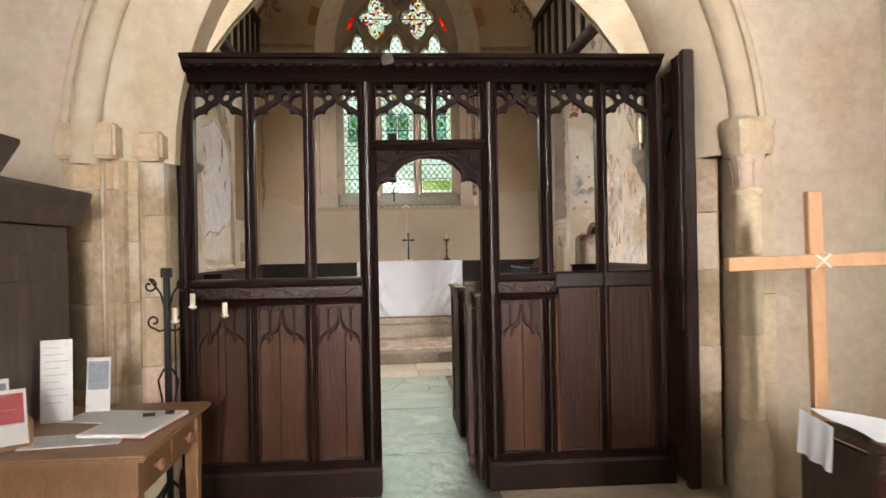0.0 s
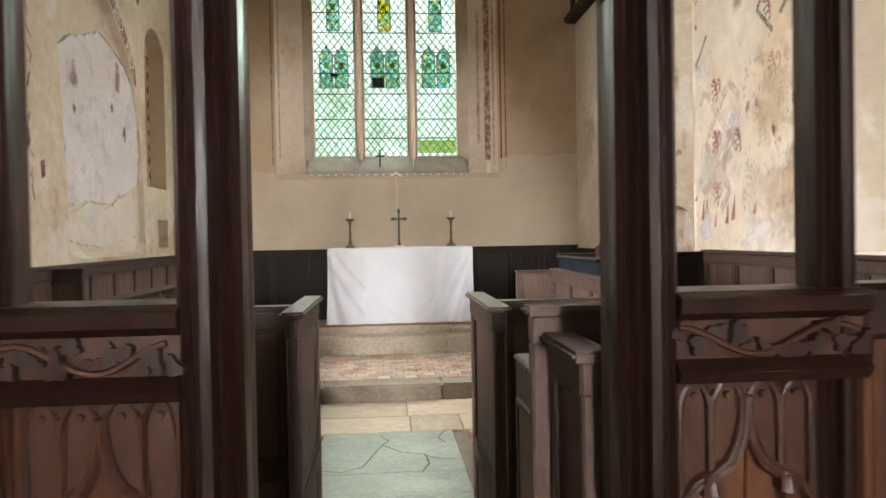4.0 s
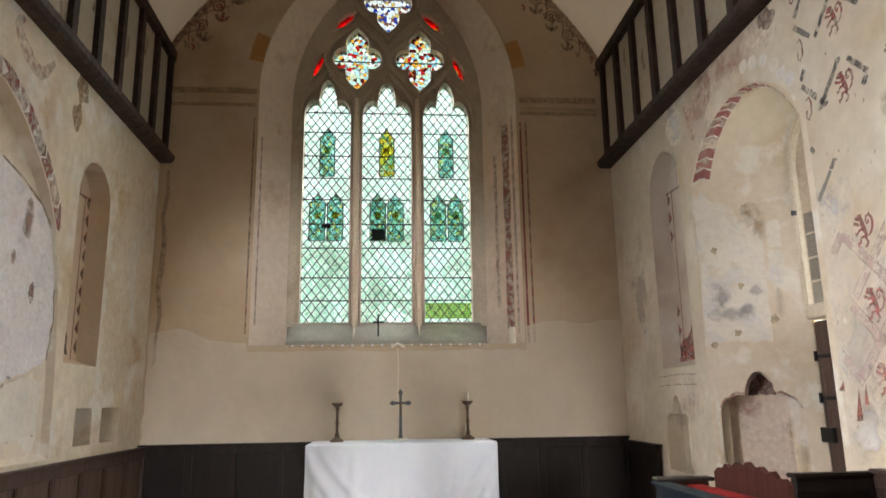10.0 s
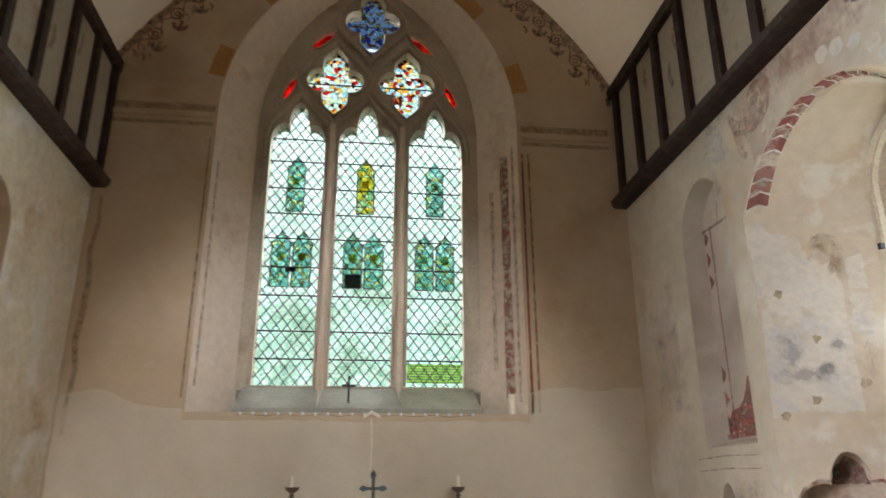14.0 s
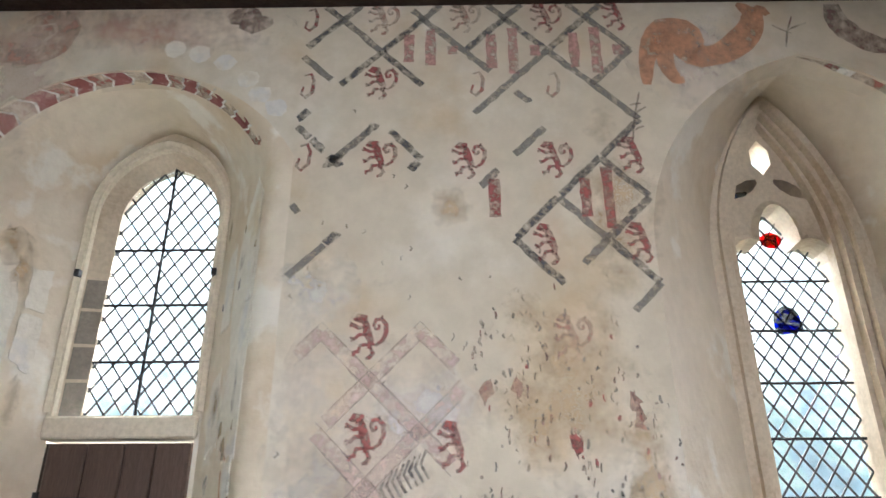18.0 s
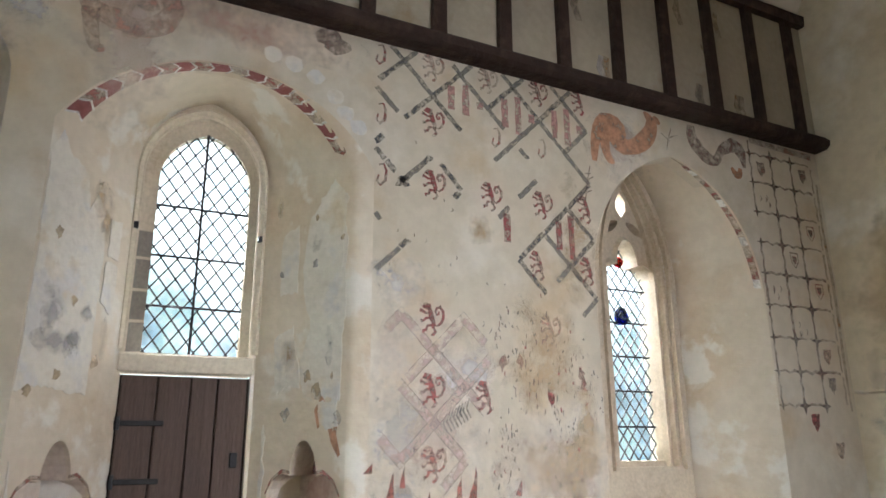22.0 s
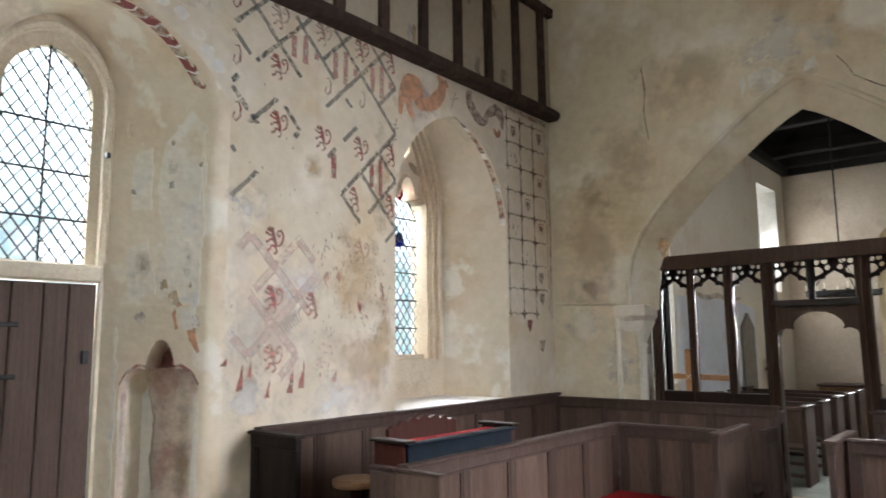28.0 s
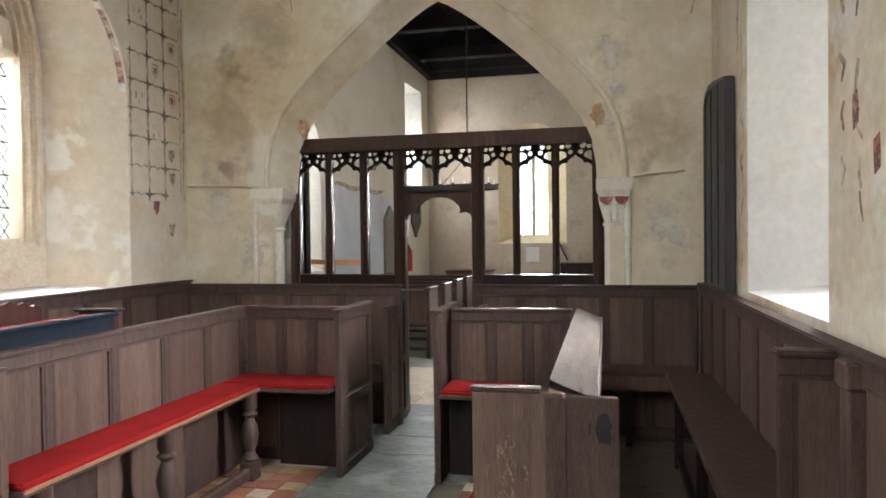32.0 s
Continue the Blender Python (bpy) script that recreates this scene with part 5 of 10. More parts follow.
setting(part("arch_chamfer", bm, PLASTER_WEST, smooth=True), "broad plastered chamfer of the chancel arch", "trim")
bm = slab(bmesh.new(), [*steep_head(-1.42, 1.82, 2.09, 3.99, 12), *reversed(steep_head(-1.17, 1.59, 2.09, 3.74, 12))], [], west, 0.201, 0.215)
setting(part("arch_core", bm, PLASTER_WEST), "plastered inner order of the chancel arch", "trim")
ARCH_W = arched(-1.50, 2.00, -0.02, 2.0, 4.18, 12)
bm = slab(bmesh.new(), [(-3.6, -0.05), (3.8, -0.05), (3.8, 8.6), (-3.6, 8.6)], [list(reversed(ARCH_W))], west, 0.22, 0.70)
setting(part("wall_nave_east", bm, PLASTER_NAVE_EAST), "limewashed nave wall round the chancel arch", "wall")
bm = sweep(bmesh.new(), steep_head(-1.405, 1.805, 2.09, 3.98, 12), [(-0.030, 0.006), (-0.020, -0.014), (0.0, -0.022), (0.018, -0.012), (0.028, 0.006)], west)
setting(part("arch_edge", bm, PLASTER_WEST), "plaster edge moulding of the chancel arch", "trim")
arch_ring = thing("nave_arch_stones", "limewashed splayed stones of the chancel arch", "arch", kind="structure")
rings = [(head(-1.56, 2.00, 1.95, 4.24, 14), 0.712), (head(-1.50, 1.94, 1.95, 4.18, 14), 0.690), (head(-1.20, 1.79, 1.95, 3.96, 14), 0.455), (head(-1.20, 1.79, 1.95, 3.96, 14), 0.21)]
for k in range(0, 28, 2):
    j = random.uniform(0.0, 0.004)
    part("voussoir", loft(bmesh.new(), *[[west(u, d + j, w) for u, w in ring[k:k + 3]] for ring, d in rings]), STONE_ARCH, arch_ring, smooth=True)
rim = thing("nave_arch_moulding", "fat pale stone roll round the chancel arch", "arch", kind="structure")
path = head(-1.585, 2.025, 1.92, 4.27, 16)
part("arch_roll", sweep(bmesh.new(), path, [(0.074 * math.cos(a), 0.715 + 0.070 * math.sin(a)) for a in [k * math.tau / 12 for k in range(12)]], west, False), STONE_ARCH, rim, smooth=True)
part("arch_fillet", sweep(bmesh.new(), head(-1.70, 2.14, 1.95, 4.40, 16), [(-0.03, 0.70), (-0.025, 0.722), (0.0, 0.728), (0.03, 0.70)], west, False), STONE_ARCH, rim, smooth=True)

def nave_shaft(x, y, r):
    """A slim round shaft with a worn bell capital under a shapeless block."""
    t = thing("arch_shaft", "slim pale stone shaft with a worn capital on the nave side of the arch", "column", Matrix.Translation((x, y, 0)), kind="structure")
    part("base", turned(bmesh.new(), [(r * 1.6, 0), (r * 1.62, 0.20), (r * 1.5, 0.26), (r * 1.3, 0.30), (r * 1.32, 0.36), (r * 1.12, 0.42), (r, 0.46)], n=18), STONE_PIER, t, smooth=True)
    for lo, hi in ((0.46, 0.93), (0.932, 1.38), (1.382, 1.715)):
        part("drum", turned(bmesh.new(), [(r - 0.003, lo), (r, lo + 0.008), (r, hi - 0.008), (r - 0.003, hi)], n=18), STONE_BUFF if lo != 0.932 else STONE_ARCH, t, smooth=True)
    part("neck_ring", turned(bmesh.new(), [(r, 1.71), (r * 1.13, 1.722), (r * 1.13, 1.735), (r * 0.98, 1.748)], n=18), STONE_BUFF, t, smooth=True)
    part("bell", turned(bmesh.new(), [(r * 0.98, 1.748), (r * 1.02, 1.80), (r * 1.18, 1.88), (r * 1.36, 1.93)], n=14), STONE_ROSE, t, "worn bell capital with traces of pink")
    for k in range(6):
        a = math.tau * (k + 0.5) / 6
        part("worn_leaf", rod(bmesh.new(), [(r * f * math.cos(a), r * f * math.sin(a), z) for f, z in ((1.0, 1.76), (1.04, 1.82), (1.22, 1.90))], r * 0.20, 6, taper=(0.4, 1.0, 0.8)), STONE_ROSE, t, smooth=True)
    rows = []
    for z, half in ((1.925, 1.45), (1.945, 1.66), (2.0, 1.78), (2.06, 1.74), (2.11, 1.86), (2.135, 1.72)):
        rows.append([Vector((r * half * math.copysign(abs(math.cos(a)) ** 0.55, math.cos(a)) + random.uniform(-0.008, 0.008), r * half * math.copysign(abs(math.sin(a)) ** 0.55, math.sin(a)) + random.uniform(-0.008, 0.008), z + random.uniform(-0.006, 0.006))) for a in [k * math.tau / 20 for k in range(20)]])
    bm = loft(bmesh.new(), *rows, closed=True)
    bm.faces.new([v for v in bm.verts][-20:])
    part("abacus", bm, STONE_BUFF, t, "shapeless worn stone block", smooth=True)
    return t


def wall_shaft(x, y, r, material, cap_material, label, red):
    """A shaft of the arch, set into the wall, with a cushion or scalloped capital under a deep abacus."""
    t = thing("arch_shaft", label, "column", Matrix.Translation((x, y, 0)), kind="structure")
    part("shaft", turned(bmesh.new(), [(r * 1.3, 0.0), (r * 1.3, 0.15), (r, 0.22), (r, 1.70), (r * 1.14, 1.705), (r * 1.17, 1.718), (r * 1.14, 1.73), (r * 0.98, 1.735)], n=18), material, t, smooth=True)
    rings = []
    for z, half, power in ((1.72, r * 0.98, 2.0), (1.76, r * 1.06, 2.1), (1.82, r * 1.27, 2.8), (1.88, r * 1.48, 4.5), (1.93, r * 1.60, 8.0), (1.948, r * 1.62, 9.0)):
        ring = []
        for k in range(28):
            c, q = math.cos(k * math.tau / 28), math.sin(k * math.tau / 28)
            ring.append(Vector((half * math.copysign(abs(c) ** (2 / power), c), half * math.copysign(abs(q) ** (2 / power), q), z)))
        rings.append(ring)
    part("capital", loft(bmesh.new(), *rings, closed=True), cap_material, t, "worn cushion capital" if not red else "capital with red painted scallops", smooth=True)
    if red:
        for s in (-0.5, 0.5):
            cone = [(r * s * 0.75, -r * 1.02, 1.735), (r * s * 0.95, -r * 1.14, 1.79), (r * s * 1.45, -r * 1.42, 1.88)]
            part("scallop", rod(bmesh.new(), [(a, -b, z) for a, b, z in cone], r * 0.34, 8, taper=(0.4, 0.8, 1.5)), cap_material, t, smooth=True)
            half_disc = [(r * (s * 1.55 + 0.70 * math.cos(a)), 1.942 - r * 0.80 * abs(math.sin(a))) for a in [k * math.pi / 10 for k in range(11)]]
            part("painted_scallop", slab(bmesh.new(), half_disc, [], lambda u, d, w: Vector((u, d, w)), r * 1.55, r * 1.70), MAROON_SOLID, t, "dark red painted scallop")
            for f in (-0.35, 0.35):
                part("painted_flute", rod(bmesh.new(), [(r * (s + f * 0.3), r * 1.12, 1.74), (r * (s * 1.3 + f), r * 1.52, 1.86)], 0.006, 5), PAPER, t)
    h = r * 1.78
    part("abacus", loft(bmesh.new(), *[[Vector((sx * (h - o), sy * (h - o), z)) for sx, sy in ((-1, -1), (1, -1), (1, 1), (-1, 1))] for z, o in ((1.945, 0.030), (1.985, 0.006), (2.0, 0.0), (2.09, 0.0), (2.10, 0.012))], closed=True), cap_material, t)
    bpy.context.view_layer.update()
    bm = loft(bmesh.new(), [Vector((sx * (h - 0.012), sy * (h - 0.012), 2.10)) for sx, sy in ((-1, -1), (1, -1))], [Vector((sx * (h - 0.012), sy * (h - 0.012), 2.10)) for sx, sy in ((-1, 1), (1, 1))])
    part("abacus_top", bm, cap_material, t)
    return t


MAROON_SOLID = mat("dark_red_scallop_paint", (0.20, 0.060, 0.055), (0.30, 0.12, 0.11), 20.0, 0.9, 0.2, patch=(0.50, 0.36, 0.32), patch_scale=14.0, patch_cut=(0.56, 0.66), shine=0.2)
wall_shaft(1.785, 4.43, 0.088, PLASTER_SHAFT, PLASTER_SHAFT, "whitewashed stone shaft of the chancel arch", False)
wall_shaft(-1.305, 4.47, 0.080, PLASTER_ROSE, PLASTER_SHAFT, "whitewashed stone shaft with traces of red paint", True)
for x0, x1 in ((1.90, 1.93), (-1.425, -1.40)):
    bm = turned(bmesh.new(), [(0.028, 0.0), (0.028, 2.09)], (x0 + x1) / 2, 4.556, 10)
    setting(part("jamb_roll", bm, PLASTER_SHAFT, smooth=True), "thin whitewashed roll beside the arch shaft", "trim")
nave_shaft(2.012, 3.80, 0.070)
for x, run in ((1.90, 0.70), (-1.46, -0.40)):
    path = [(x + run * k / 10, 2.112 + 0.035 * k / 10 + random.uniform(-0.006, 0.006)) for k in range(11)]
    bm = sweep(bmesh.new(), path if run < 0 else path[::-1], [(-0.012, 0.02), (-0.010, -0.022), (0.004, -0.030), (0.016, -0.012), (0.020, 0.02)], west)
    setting(part("string_course", bm, PLASTER), "thin plastered ledge at the springing of the arch", "trim")


def jamb(profile, materials, seed, low=0.24, high=0.46, foot=0.0, top=1.95):
    """Courses of worn ashlar with one moulded plan."""
    z, k = foot, seed
    while z < top - 0.01:
        h = random.uniform(low, high)
        if top - z - h < 0.15:
            h = top - z
        j, i = random.uniform(-0.004, 0.004), random.uniform(-0.004, 0.004)
        rings = []
        for f, q in ((z + 0.001, 0.003), (z + 0.006, 0.0), (z + h - 0.006, 0.0), (z + h - 0.001, 0.003)):
            rings.append([Vector((x + j, y + i + q, f)) for x, y in profile])
        bm = loft(bmesh.new(), *rings, closed=True)
        bm.verts.ensure_lookup_table()
        p = len(profile)
        bm.faces.new([bm.verts[q] for q in range(p)])
        bm.faces.new([bm.verts[3 * p + q] for q in range(p)])
        setting(part("jamb_stone", bm, materials[k % len(materials)]), "worn pale ashlar stone of the arch jamb", "stone")
        z += h
        k += 1


OUTER = [(-1.74, 3.865), (-1.64, 3.81), (-1.54, 3.80), (-1.515, 3.835), (-1.50, 3.885), (-1.48, 3.90), (-1.455, 3.87), (-1.43, 3.868), (-1.41, 3.89), (-1.40, 3.93), (-1.355, 3.95), (-1.355, 4.2), (-1.74, 4.2)]
INNER = [(-1.353, 3.955), (-1.335, 3.972), (-1.26, 3.99), (-1.238, 4.01), (-1.225, 4.06), (-1.225, 4.2), (-1.353, 4.2)]
jamb(OUTER, (STONE_JAMB, STONE, STONE_JAMB, STONE_JAMB), 0)
jamb(INNER, (STONE_JAMB, STONE, STONE_PINK, STONE_JAMB, STONE_JAMB), 1)
setting(part("impost_stone", cube(-1.735, -1.42, 3.795, 4.2, 1.95, 2.14, 0.016, 3), STONE), "pale worn impost block of the arch", "stone")
setting(part("impost_stone", cube(-1.417, -1.228, 3.945, 4.2, 1.955, 2.12, 0.02, 3), STONE_JAMB), "pale worn impost block of the arch", "stone")
jamb([(1.80, 4.06), (1.86, 4.035), (1.94, 4.03), (1.96, 4.05), (1.96, 4.18), (1.80, 4.18)], (STONE_PIER, STONE_JAMB), 0, top=1.95)
jamb([(2.105, 3.86), (2.11, 3.832), (2.18, 3.83), (2.19, 3.86)], (STONE_ARCH, STONE_BUFF), 0, low=0.5, high=0.8, top=1.95)
bm = sweep(bmesh.new(), [(-1.20, 0.3), (-1.20, 2.1), (-1.14, 2.5)], [(0.02, 0.30), (0.0, 0.28), (-0.02, 0.30), (0.0, 0.32)], west)
setting(part("plaster_crack_fillet", bm, PLASTER_WHITE), "pale plaster fillet beside the screen", "trim")

# ---- nave ----
bm = cube(-3.6, 3.8, -6.2, 4.3, -0.25, -0.02)
setting(part("floor_nave", bm, GROUT), "bedding under the nave floor", "floor")
def nave_south(u, d, w):
    return Vector((2.86 + d, u, w))


def nave_north(u, d, w):
    return Vector((-2.75 - d, u, w))


def nave_west(u, d, w):
    return Vector((u, -5.8 - d, w))


def nave_wall(name, where, u0, u1, openings, top=5.4):
    bm = slab(bmesh.new(), [(u0, -0.05), (u1, -0.05), (u1, top), (u0, top)], [list(reversed(o)) for o, _ in openings], where, 0.0, 0.12)
    setting(part(name, bm, PLASTER_NAVE_WEST if "west" in name else PLASTER_NAVE), "limewashed nave wall", "wall")
    bm = slab(bmesh.new(), [(u0, -0.05), (u1, -0.05), (u1, top), (u0, top)], [list(reversed(i)) for _, i in openings], where, 0.5, 0.75)
    setting(part(name + "_outer", bm, PLASTER_NAVE), "outer face of the nave wall", "wall")
    for o, i in openings:
        bm = loft(bmesh.new(), [where(u, 0.0, w) for u, w in o], [where(u, 0.5, w) for u, w in i], closed=True)
        setting(part("reveal_nave", bm, PLASTER_GOLD if "west" in name else PLASTER_WHITE), "splayed reveal of a nave window", "reveal")
        pane = part("window_nave", slab(bmesh.new(), i, [], where, 0.60, 0.605), GLASS_CLEAR)
        pane.visible_shadow = False
        setting(pane, "leaded clear nave window", "window")
        part("lead_net", lattice(bmesh.new(), i, where, 0.594, 0.16, 0.21, 0.0032), LEAD, pane)


nave_wall("wall_nave_south", nave_south, -5.8, 3.85, [(arched(0.76, 2.40, 1.15, 2.9, 3.5), arched(1.08, 2.08, 1.4, 2.9, 3.4)), ([(-5.20, 2.75), (-5.20, 4.93), (-3.84, 4.90), (-3.84, 2.75)], [(-4.98, 3.0), (-4.98, 4.86), (-4.10, 4.84), (-4.10, 3.0)])])
# the window here is unseen, added to let the north fill lamp in
nave_wall("wall_nave_north", nave_north, -5.8, 3.85, [(arched(-1.4, 0.2, 1.6, 3.2, 3.9), arched(-1.05, -0.15, 1.8, 3.2, 3.8))])
nave_wall("wall_nave_west", nave_west, -3.5, 3.7, [(arched(-0.38, 1.18, 1.45, 3.5, 4.22), arched(0.08, 0.84, 1.64, 3.4, 3.95))], 5.36)
part("mullion", box(bmesh.new(), 0.37, 0.45, -6.38, -6.28, 1.5, 3.95, 0.01), TRACERY_PALE, bpy.data.objects["window_nave.003"])
bm = bmesh.new()
for side in (-1, 1):
    loft(bm, [Vector((0.05 + side * 3.7, y, 5.2)) for y in (-6.4, 3.9)], [Vector((0.05, y, 8.5)) for y in (-6.4, 3.9)])
bmesh.ops.solidify(bm, geom=list(bm.faces), thickness=0.08)
setting(part("ceiling_nave", bm, ROOF_BLACK), "dark boarded nave roof", "ceiling")
truss = thing("nave_roof_timbers", "black roof beams over the nave", "roof timber", kind="structure")
for y in (-5.66, -4.6, -2.4, -0.2, 2.0):
    part("tie_beam", cube(-3.2, 3.3, y - 0.11, y + 0.11, 5.50, 5.76, 0.02), ROOF_BLACK, truss)
    part("king_post", cube(-0.03, 0.13, y - 0.08, y + 0.08, 5.80, 8.2, 0.015), ROOF_BLACK, truss)
for x, z in ((-1.9, 6.55), (2.0, 6.55), (-0.95, 7.4), (1.05, 7.4)):
    part("purlin", cube(x - 0.09, x + 0.09, -5.8, 3.85, z - 0.1, z + 0.1, 0.02), ROOF_BLACK, truss)
for x, y0, y1 in ((2.80, -5.8, 3.85), (-2.72, -5.8, 3.85)):
    part("eaves_plate", cube(x - 0.1, x + 0.06, y0, y1, 5.35, 5.55, 0.02), ROOF_BLACK, truss)

setting(part("gable_nave", slab(bmesh.new(), [(-3.5, 5.34), (3.7, 5.34), (0.06, 8.55)], [], nave_west, 0.0, 0.20), ROOF_BLACK), "dark boarded gable over the nave", "wall")

# things of the nave seen through the screen
c = thing("corona_light", "black iron ring chandelier with candles on a long rod", "chandelier", Matrix.Translation((0.83, -0.2, 2.38)))
part("ring", sweep(bmesh.new(), [(0.46 * math.cos(k * math.tau / 28), 0.46 * math.sin(k * math.tau / 28)) for k in range(29)], [(0.012, -0.03), (0.012, 0.03), (-0.012, 0.03), (-0.012, -0.03)], lambda u, d, w: Vector((u, w, d))), IRON, c)
part("hanging_rod", rod(bmesh.new(), [(0, 0, 0.5), (0, 0, 3.2)], 0.012), IRON, c)
for k in range(3):
    a = k * math.tau / 3
    part("chain", rod(bmesh.new(), [(0.46 * math.cos(a), 0.46 * math.sin(a), 0), (0, 0, 0.5)], 0.006), IRON, c)
for k in range(10):
    a = k * math.tau / 10
    s = part("candle_cup", turned(bmesh.new(), [(0.01, 0.02), (0.03, 0.045), (0.03, 0.05)], 0.46 * math.cos(a), 0.46 * math.sin(a), 8), IRON, c)
    part("candle", turned(bmesh.new(), [(0.011, 0.05), (0.011, 0.14)], 0.46 * math.cos(a), 0.46 * math.sin(a), 8), WAX, s)


def nave_bench(x0, x1):
    b = thing("nave_bench", "old oak nave bench with plain square ends", "bench", group="benches in the nave")
    for x in (x0, x1):
        part("bench_end", cube(x - 0.03, x + 0.03, -0.24, 0.22, 0, 0.92, 0.012), PEW, b)
        part("end_cap", cube(x - 0.045, x + 0.045, -0.25, 0.23, 0.92, 0.95, 0.01), PEW, b)
    part("back", cube(x0, x1, -0.22, -0.18, 0.40, 0.90, 0.006), PEW_PANEL, b)
    part("back_rail", cube(x0, x1, -0.235, -0.165, 0.85, 0.90, 0.008), PEW, b)
    part("seat", cube(x0, x1, -0.18, 0.18, 0.42, 0.455, 0.006), PEW, b)
    part("kneeler", cube(x0 + 0.05, x1 - 0.05, 0.12, 0.20, 0.10, 0.14, 0.006), PEW, b)
    return b


first = nave_bench(1.08, 2.78)
first.matrix_world = Matrix.Translation((0, -2.2, 0.0))
for y in (-1.4, -0.55, 0.3, 1.2):
    copy_thing(first, Matrix.Translation((0, y, 0)))
e = thing("fire_extinguisher", "red fire extinguisher on the nave wall", "extinguisher", Matrix.Translation((2.76, -3.62, 0.92)))
part("cylinder", turned(bmesh.new(), [(0.075, 0), (0.08, 0.02), (0.08, 0.42), (0.05, 0.48), (0.03, 0.50)]), SIGNAL_RED, e, smooth=True)
part("valve", cube(-0.02, 0.02, -0.05, 0.03, 0.50, 0.55, 0.008), BLACK, e)
part("hose", rod(bmesh.new(), [(0, 0.03, 0.52), (-0.02, 0.11, 0.45), (-0.02, 0.11, 0.2)], 0.012), BLACK, e)
part("wall_bracket", cube(0.07, 0.10, -0.03, 0.03, 0.25, 0.31), BLACK, e)
setting(part("dado_limewash", slab(bmesh.new(), rough_edge([(-3.1, 0.02), (0.68, 0.02), (0.68, 2.42), (-0.5, 2.46), (-2.2, 2.42), (-3.1, 2.34)], 0.012, 0.12), [], nave_south, -0.006, 0.0), LIMEWASH_SKYLIT), "white limewash on the lower nave wall, tinted blue for sky light", "wall")
paint_line = [(0.30 - 0.24 * k, 2.47 + 0.03 * math.sin(k * 1.3)) for k in range(12)]
setting(part("red_trace", stroke(bmesh.new(), paint_line, 0.09, nave_south, -0.009), RED_FAINT), "faded red paint smear on the nave wall", "trim")
t = thing("wall_tablet", "grey pointed stone tablet on the nave wall", "tablet")
part("slab", slab(bmesh.new(), [(-2.90, 0.86), (-2.22, 0.86), (-2.22, 1.98), (-2.56, 2.24), (-2.90, 1.98)], [], nave_south, -0.05, 0.0), STONE_GREY, t)
t = thing("shield_board", "small dark painted shield on the nave wall", "shield")
part("board", slab(bmesh.new(), [(-4.9, 2.40), (-4.6, 2.62), (-4.25, 2.40), (-4.16, 1.95), (-4.5, 1.62), (-4.92, 1.95)], [], nave_south, -0.04, 0.0), BLACK, t)
n = thing("notice", "white paper notice pinned under the nave window", "notice")
part("sheet", slab(bmesh.new(), [(0.25, 1.02), (0.55, 1.02), (0.55, 1.36), (0.25, 1.36)], [], nave_west, -0.006, -0.001), PAPER, n)
n = thing("bell_rope", "dark bell rope looped against the nave wall", "rope")
part("rope", rod(bmesh.new(), [(-0.05, -5.785, 2.1), (-0.15, -5.785, 1.6), (-0.3, -5.785, 1.25), (-0.4, -5.785, 1.05)], 0.02), BLACK, n)
ch = thing("chest", "small dark wooden chest on legs in the nave", "chest", Matrix.Translation((-0.75, -4.9, 0)))
part("body", cube(-0.45, 0.45, -0.25, 0.25, 0.35, 0.98, 0.015), OAK, ch)
part("lid", cube(-0.48, 0.48, -0.28, 0.28, 0.98, 1.03, 0.012), OAK, ch)
for x in (-0.38, 0.38):
    for y in (-0.18, 0.18):
        part("leg", cube(x - 0.04, x + 0.04, y - 0.04, y + 0.04, 0, 0.35, 0.006), OAK, ch)
ch = thing("font_cover_chest", "brown wooden chest at the back of the nave", "chest", Matrix.Translation((1.75, -5.2, 0)))
part("body", cube(-0.5, 0.5, -0.28, 0.28, 0.0, 0.82, 0.015), PINE, ch)
part("lid", cube(-0.53, 0.53, -0.31, 0.31, 0.82, 0.87, 0.012), PEW, ch)

# ---- things beside the screen, nave side ----
tb = thing("side_table", "small brown pine table with two drawers and turned knobs", "table", Matrix.Translation((-1.2, 2.92, 0)))
part("tabletop", cube(-0.36, 0.36, -0.45, 0.45, 0.725, 0.75, 0.008, 2), PINE, tb)
part("apron", cube(-0.31, 0.29, -0.40, 0.40, 0.56, 0.725, 0.004), PINE, tb)
for x in (-0.29, 0.29):
    for y in (-0.38, 0.38):
        part("leg", loft(bmesh.new(), *[[Vector((x + sx * r, y + sy * r, z)) for sx, sy in ((-1, -1), (1, -1), (1, 1), (-1, 1))] for z, r in ((0.0, 0.020), (0.55, 0.030), (0.725, 0.032))], closed=True), PINE, tb)
for y in (-0.19, 0.19):
    d = part("drawer", cube(0.285, 0.306, y - 0.16, y + 0.16, 0.585, 0.70, 0.006), PINE, tb)
    part("knob", turned(bmesh.new(), [(0.010, 0.0), (0.010, 0.012), (0.022, 0.022), (0.024, 0.032), (0.012, 0.040)], n=10), PINE, d).matrix_basis = pose(0.304, y, 0.645, 0, 90, 0)


